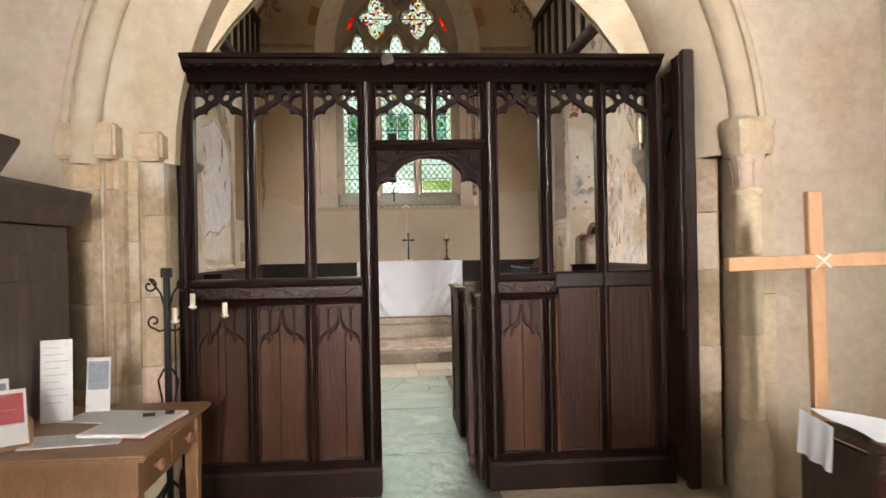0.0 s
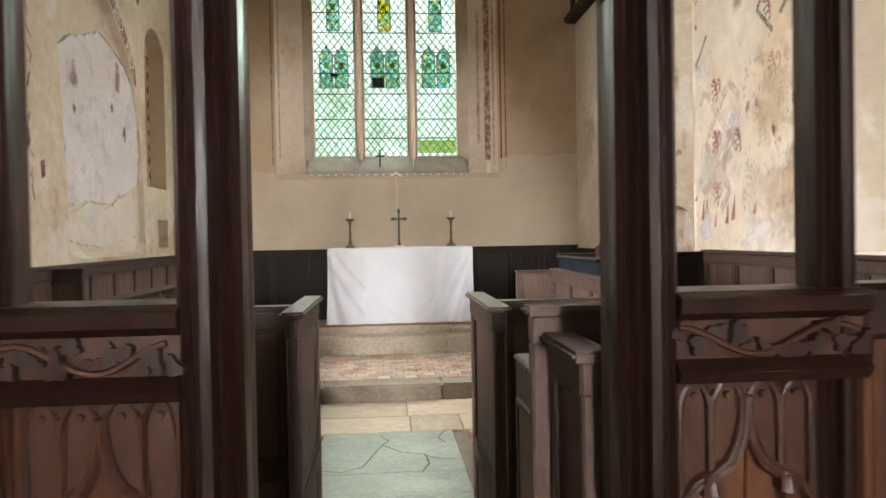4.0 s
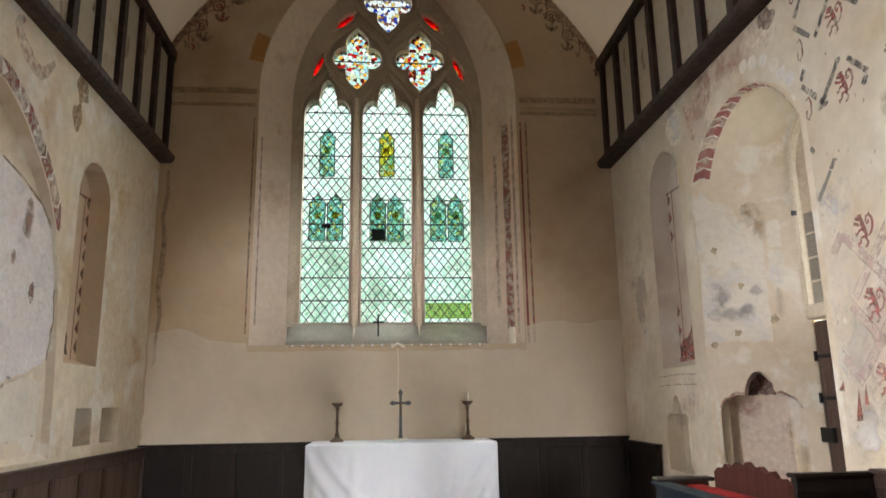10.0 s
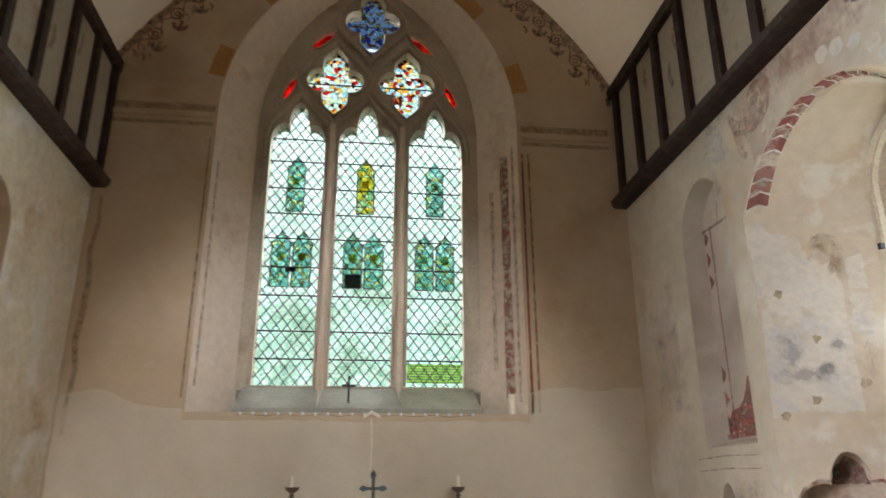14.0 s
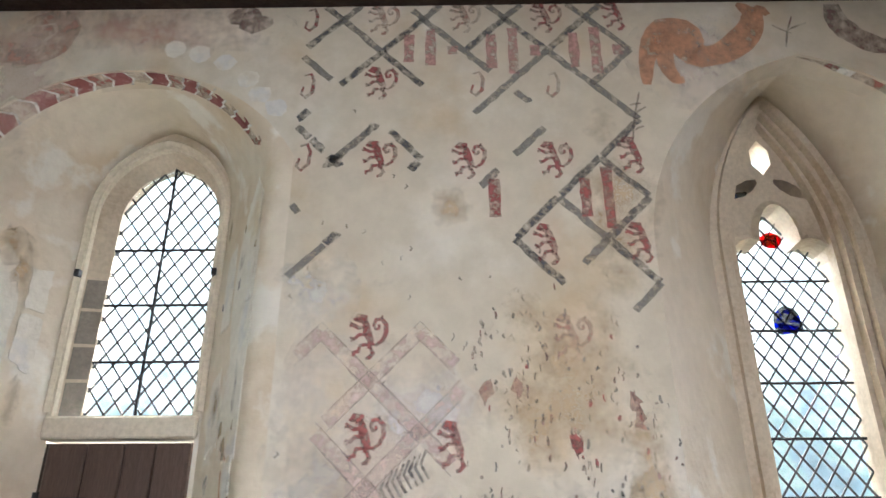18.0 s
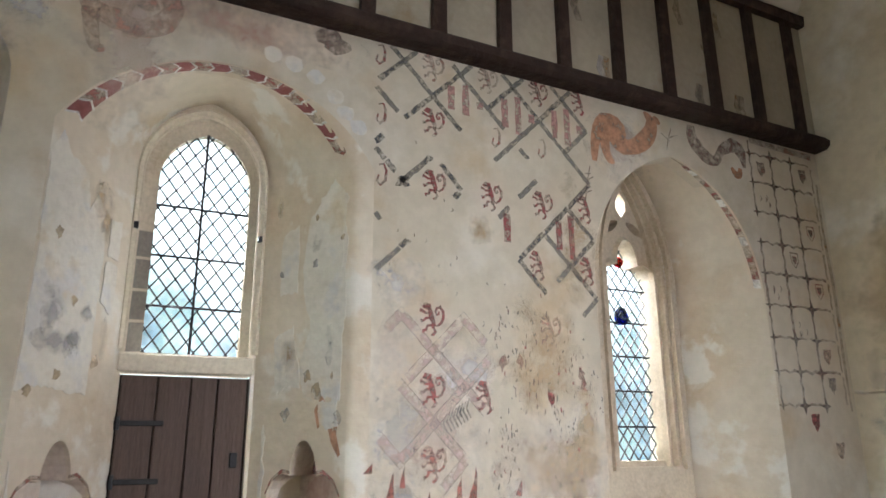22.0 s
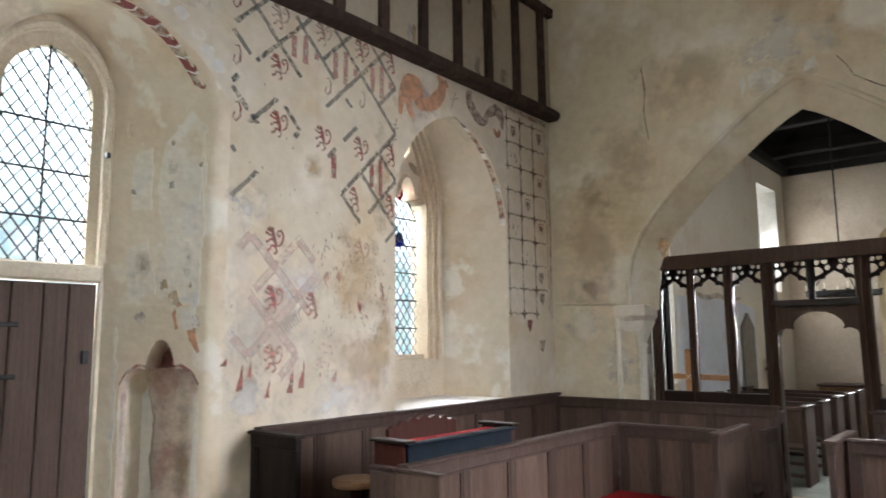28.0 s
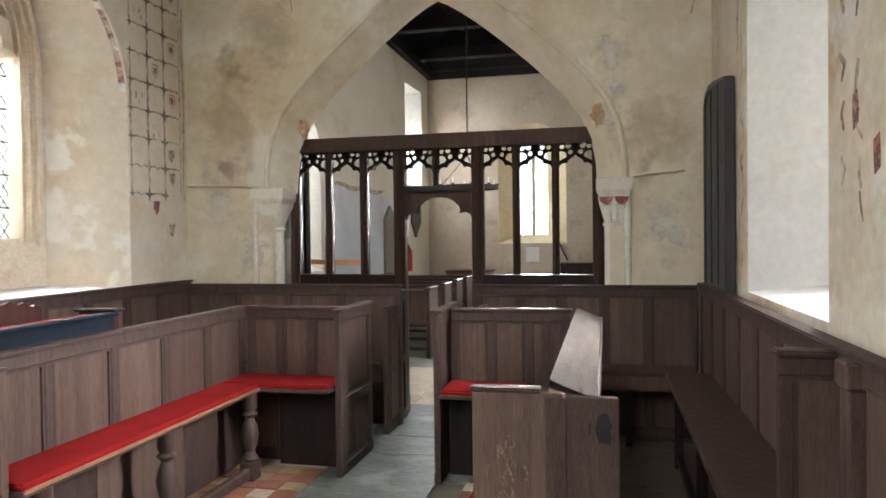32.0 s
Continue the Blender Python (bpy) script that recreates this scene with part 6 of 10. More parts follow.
def card(name, label, x, y, z, wide, tall, rz, lean, picture=None, lines=0, flat=False):
    """A sheet or leaflet, standing or lying, with bars for its print."""
    t = thing(name, label, "leaflet", Matrix.Translation((x, y, z)) @ pose(0, 0, 0, lean, 0, rz))
    part("sheet", cube(-wide / 2, wide / 2, -0.002, 0.002, 0, tall), PAPER, t)
    if picture:
        part("picture", cube(-wide * 0.42, wide * 0.42, -0.0032, -0.0022, tall * 0.42, tall * 0.93), picture, t)
    for k in range(lines):
        part("printed_line", cube(-wide * 0.38, wide * (0.1 + 0.28 * ((k * 7) % 5) / 4), -0.0032, -0.0022, tall * (0.9 - 0.75 * k / max(1, lines)), tall * (0.9 - 0.75 * k / max(1, lines)) + 0.0022), PRINT_GREY, t)
    return t


card("information_card", "tall white card with printed lines standing on the table", -1.38, 3.02, 0.752, 0.12, 0.34, 20, -10, None, 9)
card("leaflet", "leaflet with a blue photograph leaning on the wall side", -1.28, 3.18, 0.752, 0.10, 0.24, 5, -8, PRINT_BLUE, 2)
card("leaflet", "printed leaflet with a photograph in a small rack", -1.36, 2.62, 0.752, 0.12, 0.21, 35, -14, PRINT_RED, 3)
card("leaflet", "printed leaflet with a blue cover in a small rack", -1.44, 2.66, 0.752, 0.12, 0.24, 35, -12, PRINT_BLUE, 2)
card("leaflet", "red and white leaflet in a small rack", -1.50, 2.56, 0.752, 0.11, 0.20, 40, -12, PRINT_RED, 0)
card("paper_sheet", "white paper lying flat on the table", -1.16, 2.62, 0.7535, 0.34, 0.17, 8, -89, None, 0)
card("paper_sheet", "white printed sheet lying flat on the table", -1.22, 2.98, 0.7535, 0.30, 0.21, -12, -89, None, 0)
vb = thing("visitors_book", "open white visitors' book lying on the table", "book", Matrix.Translation((-1.02, 2.90, 0.752)) @ pose(0, 0, 0, 0, 0, 82))
part("page_block", cube(-0.20, 0.20, -0.13, 0.13, 0.004, 0.02, 0.004), PAPER, vb)
part("cover", cube(-0.205, 0.205, -0.135, 0.135, 0.0, 0.004), PRINT_RED, vb)
pn = thing("pen", "black pen lying on the open book", "pen", Matrix.Translation((-1.0, 2.98, 0.773)))
part("barrel", rod(bmesh.new(), [(-0.02, 0, 0.005), (0.025, 0.012, 0.005)], 0.009), BLACK, pn)
part("cap", rod(bmesh.new(), [(0.06, 0.03, 0.005), (0.095, 0.04, 0.005)], 0.010), BLACK, pn)
rk = thing("leaflet_rack", "small wooden leaflet rack on the table", "rack", Matrix.Translation((-1.46, 2.60, 0.752)) @ pose(0, 0, 0, 0, 0, 35))
part("base", cube(-0.1, 0.16, -0.06, 0.07, 0.0, 0.012), PINE, rk)
for x in (-0.1, 0.16):
    part("side", cube(x - 0.006, x + 0.006, -0.06, 0.07, 0.012, 0.10), PINE, rk)

cb = thing("tall_cupboard", "tall dark brown panelled cupboard with a moulded cornice", "cupboard", Matrix.Translation((-1.88, 2.45, 0)))
part("body", cube(-0.36, 0.36, -1.05, 1.02, 0.0, 1.58, 0.008), CUPBOARD, cb)
for y in (-0.52, 0.49):
    d = part("door", cube(0.36, 0.385, y - 0.48, y + 0.48, 0.10, 1.46, 0.006), CUPBOARD, cb)
    part("door_panel", cube(0.383, 0.394, y - 0.36, y + 0.36, 0.22, 1.34, 0.010), CUPBOARD, d)
    part("door_knob", turned(bmesh.new(), [(0.01, 0), (0.02, 0.02), (0.01, 0.035)], n=8), BRASS, d).matrix_basis = pose(0.385, y + 0.46 * (1 if y < 0 else -1), 0.8, 0, 90, 0)
part("cornice", sweep(bmesh.new(), [(-1.12, 1.58), (1.08, 1.58)], [(0.0, 0.40), (0.05, 0.42), (0.09, 0.45), (0.14, 0.47), (0.16, 0.47), (0.16, -0.38), (0.0, -0.38)], lambda u, d, w: Vector((d - 0.02, u, w))), CUPBOARD, cb)
part("upper_block", cube(-0.32, 0.26, -0.95, 0.62, 1.74, 1.80, 0.006), CUPBOARD, cb)
part("top_cornice", sweep(bmesh.new(), [(-1.0, 1.80), (0.68, 1.80)], [(0.0, 0.24), (0.06, 0.28), (0.12, 0.32), (0.14, 0.32), (0.14, -0.3), (0.0, -0.3)], lambda u, d, w: Vector((d, u, w))), CUPBOARD, cb)

cs = thing("iron_candle_stand", "black wrought iron candle stand with scrolls and three candles", "candle stand", Matrix.Translation((-1.125, 3.66, 0)))
part("stem", cube(-0.015, 0.015, -0.015, 0.015, 0.18, 1.32, 0.004), IRON, cs)
part("top_block", cube(-0.024, 0.024, -0.024, 0.024, 1.32, 1.37, 0.005), IRON, cs)


def scroll(x, z, r, start, turns, sx, n=18):
    return [(x + sx * r * (1 - 0.8 * k / n) * math.cos(start + turns * math.tau * k / n), 0.0, z + r * (1 - 0.8 * k / n) * math.sin(start + turns * math.tau * k / n)) for k in range(n + 1)]


for sx in (-1, 1):
    part("upper_scroll", rod(bmesh.new(), [(0, 0, 1.12), (sx * 0.03, 0, 1.24)] + scroll(sx * 0.085, 1.28, 0.038, math.pi / 2, 1.1, sx), 0.006), IRON, cs)
    part("arm_scroll", rod(bmesh.new(), [(0, 0, 1.06), (sx * 0.04, 0, 1.05)] + scroll(sx * 0.065, 1.10, 0.035, -math.pi / 2, 1.1, sx), 0.006), IRON, cs)
    part("middle_scroll", rod(bmesh.new(), [(sx * 0.02, 0, 0.86), (sx * 0.05, 0, 0.80), (sx * 0.03, 0, 0.70), (sx * 0.07, 0, 0.62)] + scroll(sx * 0.07, 0.58, 0.045, math.pi / 2, 1.1, sx), 0.006), IRON, cs)
for k in range(3):
    a = k * math.tau / 3 + 0.3
    part("foot", rod(bmesh.new(), [(0, 0, 0.30), (0.10 * math.cos(a), 0.10 * math.sin(a), 0.20), (0.22 * math.cos(a), 0.22 * math.sin(a), 0.10), (0.28 * math.cos(a), 0.28 * math.sin(a), 0.012)], 0.009), IRON, cs)
for x, y, z in ((0.05, -0.04, 1.10), (0.14, -0.05, 1.17), (0.29, -0.02, 1.12)):
    arm = part("candle_arm", rod(bmesh.new(), [(0.0, 0, 0.60), (x * 0.6, y * 0.5, 0.58), (x, y, 0.72), (x, y, z)], 0.005), IRON, cs)
    part("candle_cup", turned(bmesh.new(), [(0.008, z - 0.01), (0.022, z), (0.022, z + 0.006)], x, y, 8), WAX, arm)
    part("candle", turned(bmesh.new(), [(0.014, z + 0.006), (0.013, z + 0.07)], x, y, 8), WAX, arm, "short white candle")

cr = thing("wooden_cross", "plain raw wood cross with a corded joint, leaning upright", "cross", Matrix.Translation((1.885, 2.95, 0)) @ pose(0, 0, 0, 0, -1.0, 0))
part("upright", cube(-0.034, 0.034, -0.02, 0.02, 0.03, 1.66, 0.004), CROSS_WOOD, cr)
part("crosspiece", cube(-0.42, 0.46, -0.058, -0.02, 1.325, 1.385, 0.004), CROSS_WOOD, cr)
part("cord", sweep(bmesh.new(), [(-0.034, 1.325), (0.034, 1.385)], [(0.004, -0.063), (0.004, 0.022), (-0.004, 0.022), (-0.004, -0.063)], plain), WAX, cr)
part("cord", sweep(bmesh.new(), [(-0.034, 1.385), (0.034, 1.325)], [(0.004, -0.065), (0.004, 0.022), (-0.004, 0.022), (-0.004, -0.065)], plain), WAX, cr)
part("foot", cube(-0.20, 0.20, -0.20, 0.20, 0.0, 0.03, 0.005), CROSS_WOOD, cr)
pd = thing("prayer_desk", "brown wooden prayer desk with a sloping moulded top edge", "desk", Matrix.Translation((1.485, 2.05, 0)))
for k, (p, q) in enumerate(((0.0, 0.30), (0.303, 0.62))):
    part("front", slab(bmesh.new(), [(p, 0.03), (q, 0.03), (q, 0.78 - 0.20 * q), (p, 0.78 - 0.20 * p)], [], plain, 0.0, 0.03), DESK_RED, pd)
for x in (0.0, 0.59):
    part("side", cube(x + 0.002, x + 0.028, 0.03, 0.42, 0.0, 0.76 - 0.20 * x, 0.006), PEW, pd)
for z, out, h in ((0.80, -0.030, 0.028), (0.765, -0.020, 0.028), (0.73, -0.010, 0.026)):
    part("moulding", sweep(bmesh.new(), [(-0.012, z + 0.002), (0.20, z - 0.042), (0.42, z - 0.088), (0.64, z - 0.128)], [(-h / 2, out), (-h / 4, out - 0.01), (h / 4, out - 0.01), (h / 2, out), (h / 2, 0.03), (-h / 2, 0.03)], plain), PEW, pd)
part("slope", slab(bmesh.new(), [(0.0, 0.775), (0.62, 0.65), (0.62, 0.675), (0.0, 0.80)], [], plain, 0.03, 0.42), PEW, pd)
cl = thing("desk_cloth", "bluish white cloth draped over the prayer desk", "cloth", Matrix.Translation((1.485, 2.05, 0)))
bm = loft(bmesh.new(), *[[Vector((x, 0.03 + 0.36 * k / 6, 0.812 - 0.20 * x + 0.006 * math.sin(9 * x + k) + 0.03 * k / 6)) for x in [0.02 + 0.58 * j / 14 for j in range(15)]] for k in range(7)])
part("cloth", bm, LINEN, cl, smooth=True)
bm = loft(bmesh.new(), *[[Vector((-0.012 - 0.05 * (0.84 - z) * (1 + math.sin(k * 1.7)), 0.20 + 0.19 * k / 8, z + 0.02 * k / 8 + (0.04 * math.sin(k * 0.9) if z < 0.6 else 0))) for k in range(9)] for z in (0.815, 0.77, 0.71, 0.66)])
part("hanging_side", bm, LINEN, cl, smooth=True)

# ---- rood screen ----
screen = thing("rood_screen", "dark carved medieval oak screen under the chancel arch", "screen", Matrix.Translation((0.008, 4.24, 0)) @ Matrix.Diagonal((0.966, 1, 1, 1)))


def post(x, half, z0, z1, deep=0.075, side=0):
    """A moulded upright with rolls and hollows; side -1 or 1 gives the half that faces the nave or the chancel."""
    face = [(-1.0, 0.55), (-0.8, 0.72), (-0.62, 0.60), (-0.45, 0.80), (-0.28, 0.72), (-0.16, 1.0), (0.16, 1.0), (0.28, 0.72), (0.45, 0.80), (0.62, 0.60), (0.8, 0.72), (1.0, 0.55)]
    ring = []
    for sy in ((-1, 1) if not side else (side,)):
        ring += [(half * (u if sy < 0 else -u), sy * deep * d) for u, d in face]
    if side:
        ring += [(half if side < 0 else -half, 0.0), (-half if side < 0 else half, 0.0)]
    bm = loft(bmesh.new(), [Vector((x + a, b, z0)) for a, b in ring], [Vector((x + a, b, z1)) for a, b in ring], closed=True)
    return bm


POSTS = [(-1.225, 0.050), (-0.848, 0.032), (-0.488, 0.032), (-0.130, 0.055), (0.625, 0.055), (0.985, 0.038), (1.345, 0.032), (1.700, 0.050)]
for x, h in POSTS:
    z = 0.16 if x not in (-0.130, 0.625) else 0.0
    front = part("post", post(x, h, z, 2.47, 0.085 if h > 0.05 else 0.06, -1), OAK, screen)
    part("post_back", post(x, h, z, 2.47, 0.085 if h > 0.05 else 0.06, 1), OAK_LIT_BACK, front, "back of the post, coloured lighter for the chancel light")
part("head_beam", sweep(bmesh.new(), [(-1.19, 2.432), (1.67, 2.432)], [(0.0, -0.09), (0.015, -0.105), (0.035, -0.14), (0.055, -0.19), (0.075, -0.215), (0.095, -0.225), (0.10, -0.25), (0.122, -0.262), (0.128, -0.24), (0.126, 0.10), (0.02, 0.10), (0.0, 0.08)], plain), OAK_BLACK, screen)
for k in range(44):
    x = -1.15 + k * 0.064
    ring = [(x + 0.028 * math.cos(t) * (0.75 + 0.25 * math.cos(4 * t + k)), 2.497 + 0.013 * math.sin(t) * (0.8 + 0.2 * math.cos(4 * t + k))) for t in [j * math.tau / 14 for j in range(14)]]
    part("carved_leaf", slab(bmesh.new(), ring, [], plain, -0.222 - 0.004 * (k % 3), -0.19), OAK_BLACK, screen)
part("beam_back", cube(-1.27, 1.70, 0.10, 0.125, 2.425, 2.558, 0.006), OAK_LIT_BACK, screen, "added plain board behind the beam, coloured lighter for the chancel light")
part("rose_boss", slab(bmesh.new(), rough_edge(disc(0.0, 2.515, 0.038, 9), 0.006, 0.05), [], plain, -0.275, -0.235), PEW, screen)


def tracery_head(u0, u1, z):
    """An ogee arch with cusps; in each spandrel three round piercings and a drop round a dark boss."""
    w = u1 - u0
    half = [(0.0, 0.0), (0.035, 0.036), (0.10, 0.052), (0.20, 0.058), (0.225, 0.052), (0.255, 0.054), (0.285, 0.078), (0.37, 0.098), (0.46, 0.112), (0.5, 0.126)]
    low = [(u0 + w * p, z + q) for p, q in half]
    outer = low + [(u1 - w * p, z + q) for p, q in reversed(half[:-1])] + [(u1, z + 0.262), (u0, z + 0.262)]
    holes = []
    for s in (1, -1):
        def at(p, q, s=s):
            return ((u0 + w * p) if s > 0 else (u1 - w * p), z + q)
        for p, q, rr in ((0.105, 0.198, 0.078), (0.285, 0.206, 0.088), (0.350, 0.150, 0.074)):
            holes.append([(at(p, q)[0] + w * rr * math.cos(t), z + q + w * rr * math.sin(t)) for t in [j * math.tau / 12 for j in range(12)]])
        drop = [(0.022, 0.158), (0.10, 0.162), (0.19, 0.150), (0.245, 0.128), (0.245, 0.113), (0.20, 0.098), (0.12, 0.090), (0.03, 0.072)]
        ring = [at(p, q) for p, q in drop]
        holes.append(ring[::-1] if s > 0 else ring)
    bm = slab(bmesh.new(), outer, [list(reversed(h)) for h in holes], plain, -0.022, 0.022)
    for c in (u0 + w * 0.20, u1 - w * 0.20):
        slab(bm, disc(c, z + 0.172, w * 0.062, 8), [], plain, -0.034, 0.03)
    return bm


def bay(k):
    (a, ha), (b, hb) = POSTS[k], POSTS[k + 1]
    return a + ha * 0.9, b - hb * 0.9


for k in (0, 1, 2, 4, 5, 6):
    part("tracery_head", tracery_head(*bay(k), 2.208), OAK_BLACK, screen)
# doorway: a lintel with carved spandrels, and open tracery over it
u0, u1 = bay(3)
m = (u0 + u1) / 2
part("lintel", sweep(bmesh.new(), [(u0 - 0.02, 2.045), (u1 + 0.02, 2.045)], [(-0.005, -0.07), (0.015, -0.09), (0.03, -0.07), (0.045, -0.085), (0.05, 0.06), (-0.005, 0.06)], plain), OAK, screen)
part("door_mullion", post(m + 0.025, 0.026, 2.09, 2.46, 0.05), OAK, screen)
part("tracery_head", tracery_head(u0, m, 2.208), OAK_BLACK, screen)
part("tracery_head", tracery_head(m + 0.05, u1, 2.208), OAK_BLACK, screen)
low = [(u0, 1.78), (u0 + 0.02, 1.83), (u0 + 0.07, 1.855), (u0 + 0.125, 1.845), (u0 + 0.115, 1.875), (u0 + 0.13, 1.91), (u0 + 0.18, 1.955), (u0 + 0.25, 1.985), (m, 1.992)]
part("door_arch", slab(bmesh.new(), low + [(u0 + u1 - a, b) for a, b in reversed(low[:-1])] + [(u1, 2.05), (u0, 2.05)], [], plain, -0.03, 0.02), OAK_BLACK, screen)
part("door_arch_back", slab(bmesh.new(), low + [(u0 + u1 - a, b) for a, b in reversed(low[:-1])] + [(u1, 2.05), (u0, 2.05)], [], plain, 0.0205, 0.035), OAK_LIT_BACK, screen)
for s in (1, -1):
    edge = [(m - s * (m - u), w) for u, w in low]
    part("arch_roll", rod(bmesh.new(), [(u, -0.036, w + 0.012) for u, w in edge], 0.011, 6), OAK, screen)
    part("arch_roll", rod(bmesh.new(), [(m - s * (m - u0 - du), -0.034, w) for du, w in ((0.012, 1.86), (0.03, 1.895), (0.075, 1.915), (0.10, 1.95), (0.16, 1.992), (0.23, 2.015), (m - u0, 2.022))], 0.007, 6), OAK, screen)
    c, z = m - s * (m - u0 - 0.058), 1.988
    for j in range(7):
        a = 0.35 + j * math.tau / 7
        reach = 0.040 if j % 2 else 0.030
        part("carved_leaf", rod(bmesh.new(), [(c + s * f * reach * math.cos(a + 0.5 * f), -0.036 - 0.012 * math.sin(math.pi * f), z + f * reach * math.sin(a + 0.5 * f)) for f in (0.15, 0.45, 0.75, 1.0)], 0.0095, 6, taper=(0.6, 1.0, 0.9, 0.25)), OAK, screen)
    for j in range(4):
        x = m - s * (m - u0 - 0.125 - 0.035 * j)
        part("carved_leaf", rod(bmesh.new(), [(x, -0.034, 2.030 - 0.003 * j), (x + s * 0.012, -0.044, 2.020), (x + s * 0.028, -0.036, 2.026)], 0.008, 6, taper=(0.4, 1.0, 0.3)), OAK, screen)
    part("carved_boss", slab(bmesh.new(), disc(c, z, 0.011, 8), [], plain, -0.052, -0.03), OAK, screen)
# rails, panels with blind tracery, and the plinth
for u0, u1, flat in ((-1.19, -0.175, False), (0.67, 1.02, False), (1.02, 1.66, True)):
    if flat:
        part("plain_rail", cube(u0, u1, -0.05, 0.05, 1.19, 1.29, 0.012), OAK, screen)
    else:
        part("mid_rail", sweep(bmesh.new(), [(u0, 1.13), (u1, 1.13)], [(0.0, -0.07), (0.02, -0.085), (0.04, -0.055), (0.105, -0.055), (0.12, -0.085), (0.145, -0.09), (0.155, -0.06), (0.155, 0.06), (0.0, 0.06)], plain), OAK, screen)
        n = int((u1 - u0) / 0.075)
        pitch = (u1 - u0) / n
        wave = [(u0 + pitch * (k + f), 1.2025 + 0.024 * math.cos(math.pi * (k + f) * 0.62)) for k in range(n) for f in (0.0, 0.25, 0.5, 0.75)]
        part("vine_stem", rod(bmesh.new(), [(p, -0.074, q) for p, q in wave], 0.0058, 6), OAK_CARVED, screen)
        part("frieze_ground", cube(u0 + 0.002, u1 - 0.002, -0.0565, -0.054, 1.171, 1.234), OAK_CARVED, screen)
        for k in range(n * 3):
            x, y = u0 + (k + 0.5) * pitch / 3 + random.uniform(-0.006, 0.006), 1.2025 + random.uniform(-0.022, 0.022)
            turn, size = random.uniform(0, math.tau), random.uniform(0.019, 0.027)
            ring = []
            for j in range(14):
                t = j * math.tau / 14
                rr = size * (0.75 + 0.25 * math.cos(3 * t))
                p, q = rr * 1.25 * math.cos(t), rr * 0.8 * math.sin(t)
                ring.append((x + p * math.cos(turn) - q * math.sin(turn), min(1.236, max(1.172, y + p * math.sin(turn) + q * math.cos(turn)))))
            part("carved_leaf", slab(bmesh.new(), ring, [], plain, -0.064 - random.uniform(0.0, 0.018), -0.05), OAK, screen)


def blind_tracery(u0, u1, z):
    """Carved head of a panel: two ribs that meet in an ogee, uprights over it, and a row of small pointed arches between them."""
    m, w = (u0 + u1) / 2, u1 - u0
    ogee = ((0.012, 0.03), (0.03, 0.075), (0.10, 0.115), (0.24, 0.150), (0.46, 0.170), (0.70, 0.185), (0.88, 0.212), (0.97, 0.26))
    ground = [(u0, z + 0.005), (u1, z + 0.005), *[(m + w * 0.5 * f, z - h) for f, h in reversed(ogee)], *[(m - w * 0.5 * f, z - h) for f, h in ogee]]
    # dark plate over the panel paints the shade in the hollows between ribs
    part("tracery_ground", slab(bmesh.new(), ground, [], plain, -0.0225, -0.0205), OAK_CARVED, screen, "thin dark plate behind the carving, for the shade between its ribs")
    stems = [m - w * 0.47, m - w * 0.25, m, m + w * 0.25, m + w * 0.47]
    for s in (-1, 1):
        line = [(m + s * w * 0.5 * f, z - h) for f, h in ogee]
        part("carved_rib", rod(bmesh.new(), [(u, -0.030, v) for u, v in line], 0.0125, 6, taper=(0.8, 0.9, 1.0, 1.1, 1.1, 1.0, 0.9, 0.6)), OAK_CARVED, screen)
        part("carved_rib", rod(bmesh.new(), [(u, -0.040, v - 0.001) for u, v in line[:-1]], 0.006, 6), OAK_CARVED, screen)
        part("cusp_boss", slab(bmesh.new(), rough_edge(disc(m + s * w * 0.26, z - 0.190, 0.021, 9), 0.006, 0.010), [], plain, -0.050, -0.02), OAK_CARVED, screen)
        part("cusp_boss", rod(bmesh.new(), [(m + s * w * 0.26, -0.040, z - 0.165), (m + s * w * 0.26, -0.046, z - 0.198), (m + s * w * 0.26, -0.036, z - 0.222)], 0.010, 6, taper=(0.8, 1.2, 0.3)), OAK_CARVED, screen)
    for k, x in enumerate(stems):
        foot = 0.09 if k == 2 else (0.162 if k in (1, 3) else 0.22)
        part("carved_rib", rod(bmesh.new(), [(x, -0.027, z - 0.03), (x, -0.027, z - foot)], 0.0085 if k in (1, 2, 3) else 0.006, 6), OAK_CARVED, screen)
    for a, b in zip(stems, stems[1:]):
        c, h = (a + b) / 2, b - a
        for s in (-1, 1):
            start = a if s < 0 else b
            part("carved_arch", rod(bmesh.new(), [(start + (c - start) * f, -0.028, z - 0.052 + 0.050 * g) for f, g in ((0.0, -0.3), (0.08, 0.15), (0.30, 0.55), (0.65, 0.85), (1.0, 1.08))], 0.0065, 6), OAK_CARVED, screen)
        part("arch_cusp", slab(bmesh.new(), disc(c, z - 0.030, 0.007, 6), [], plain, -0.034, -0.02), OAK_CARVED, screen)


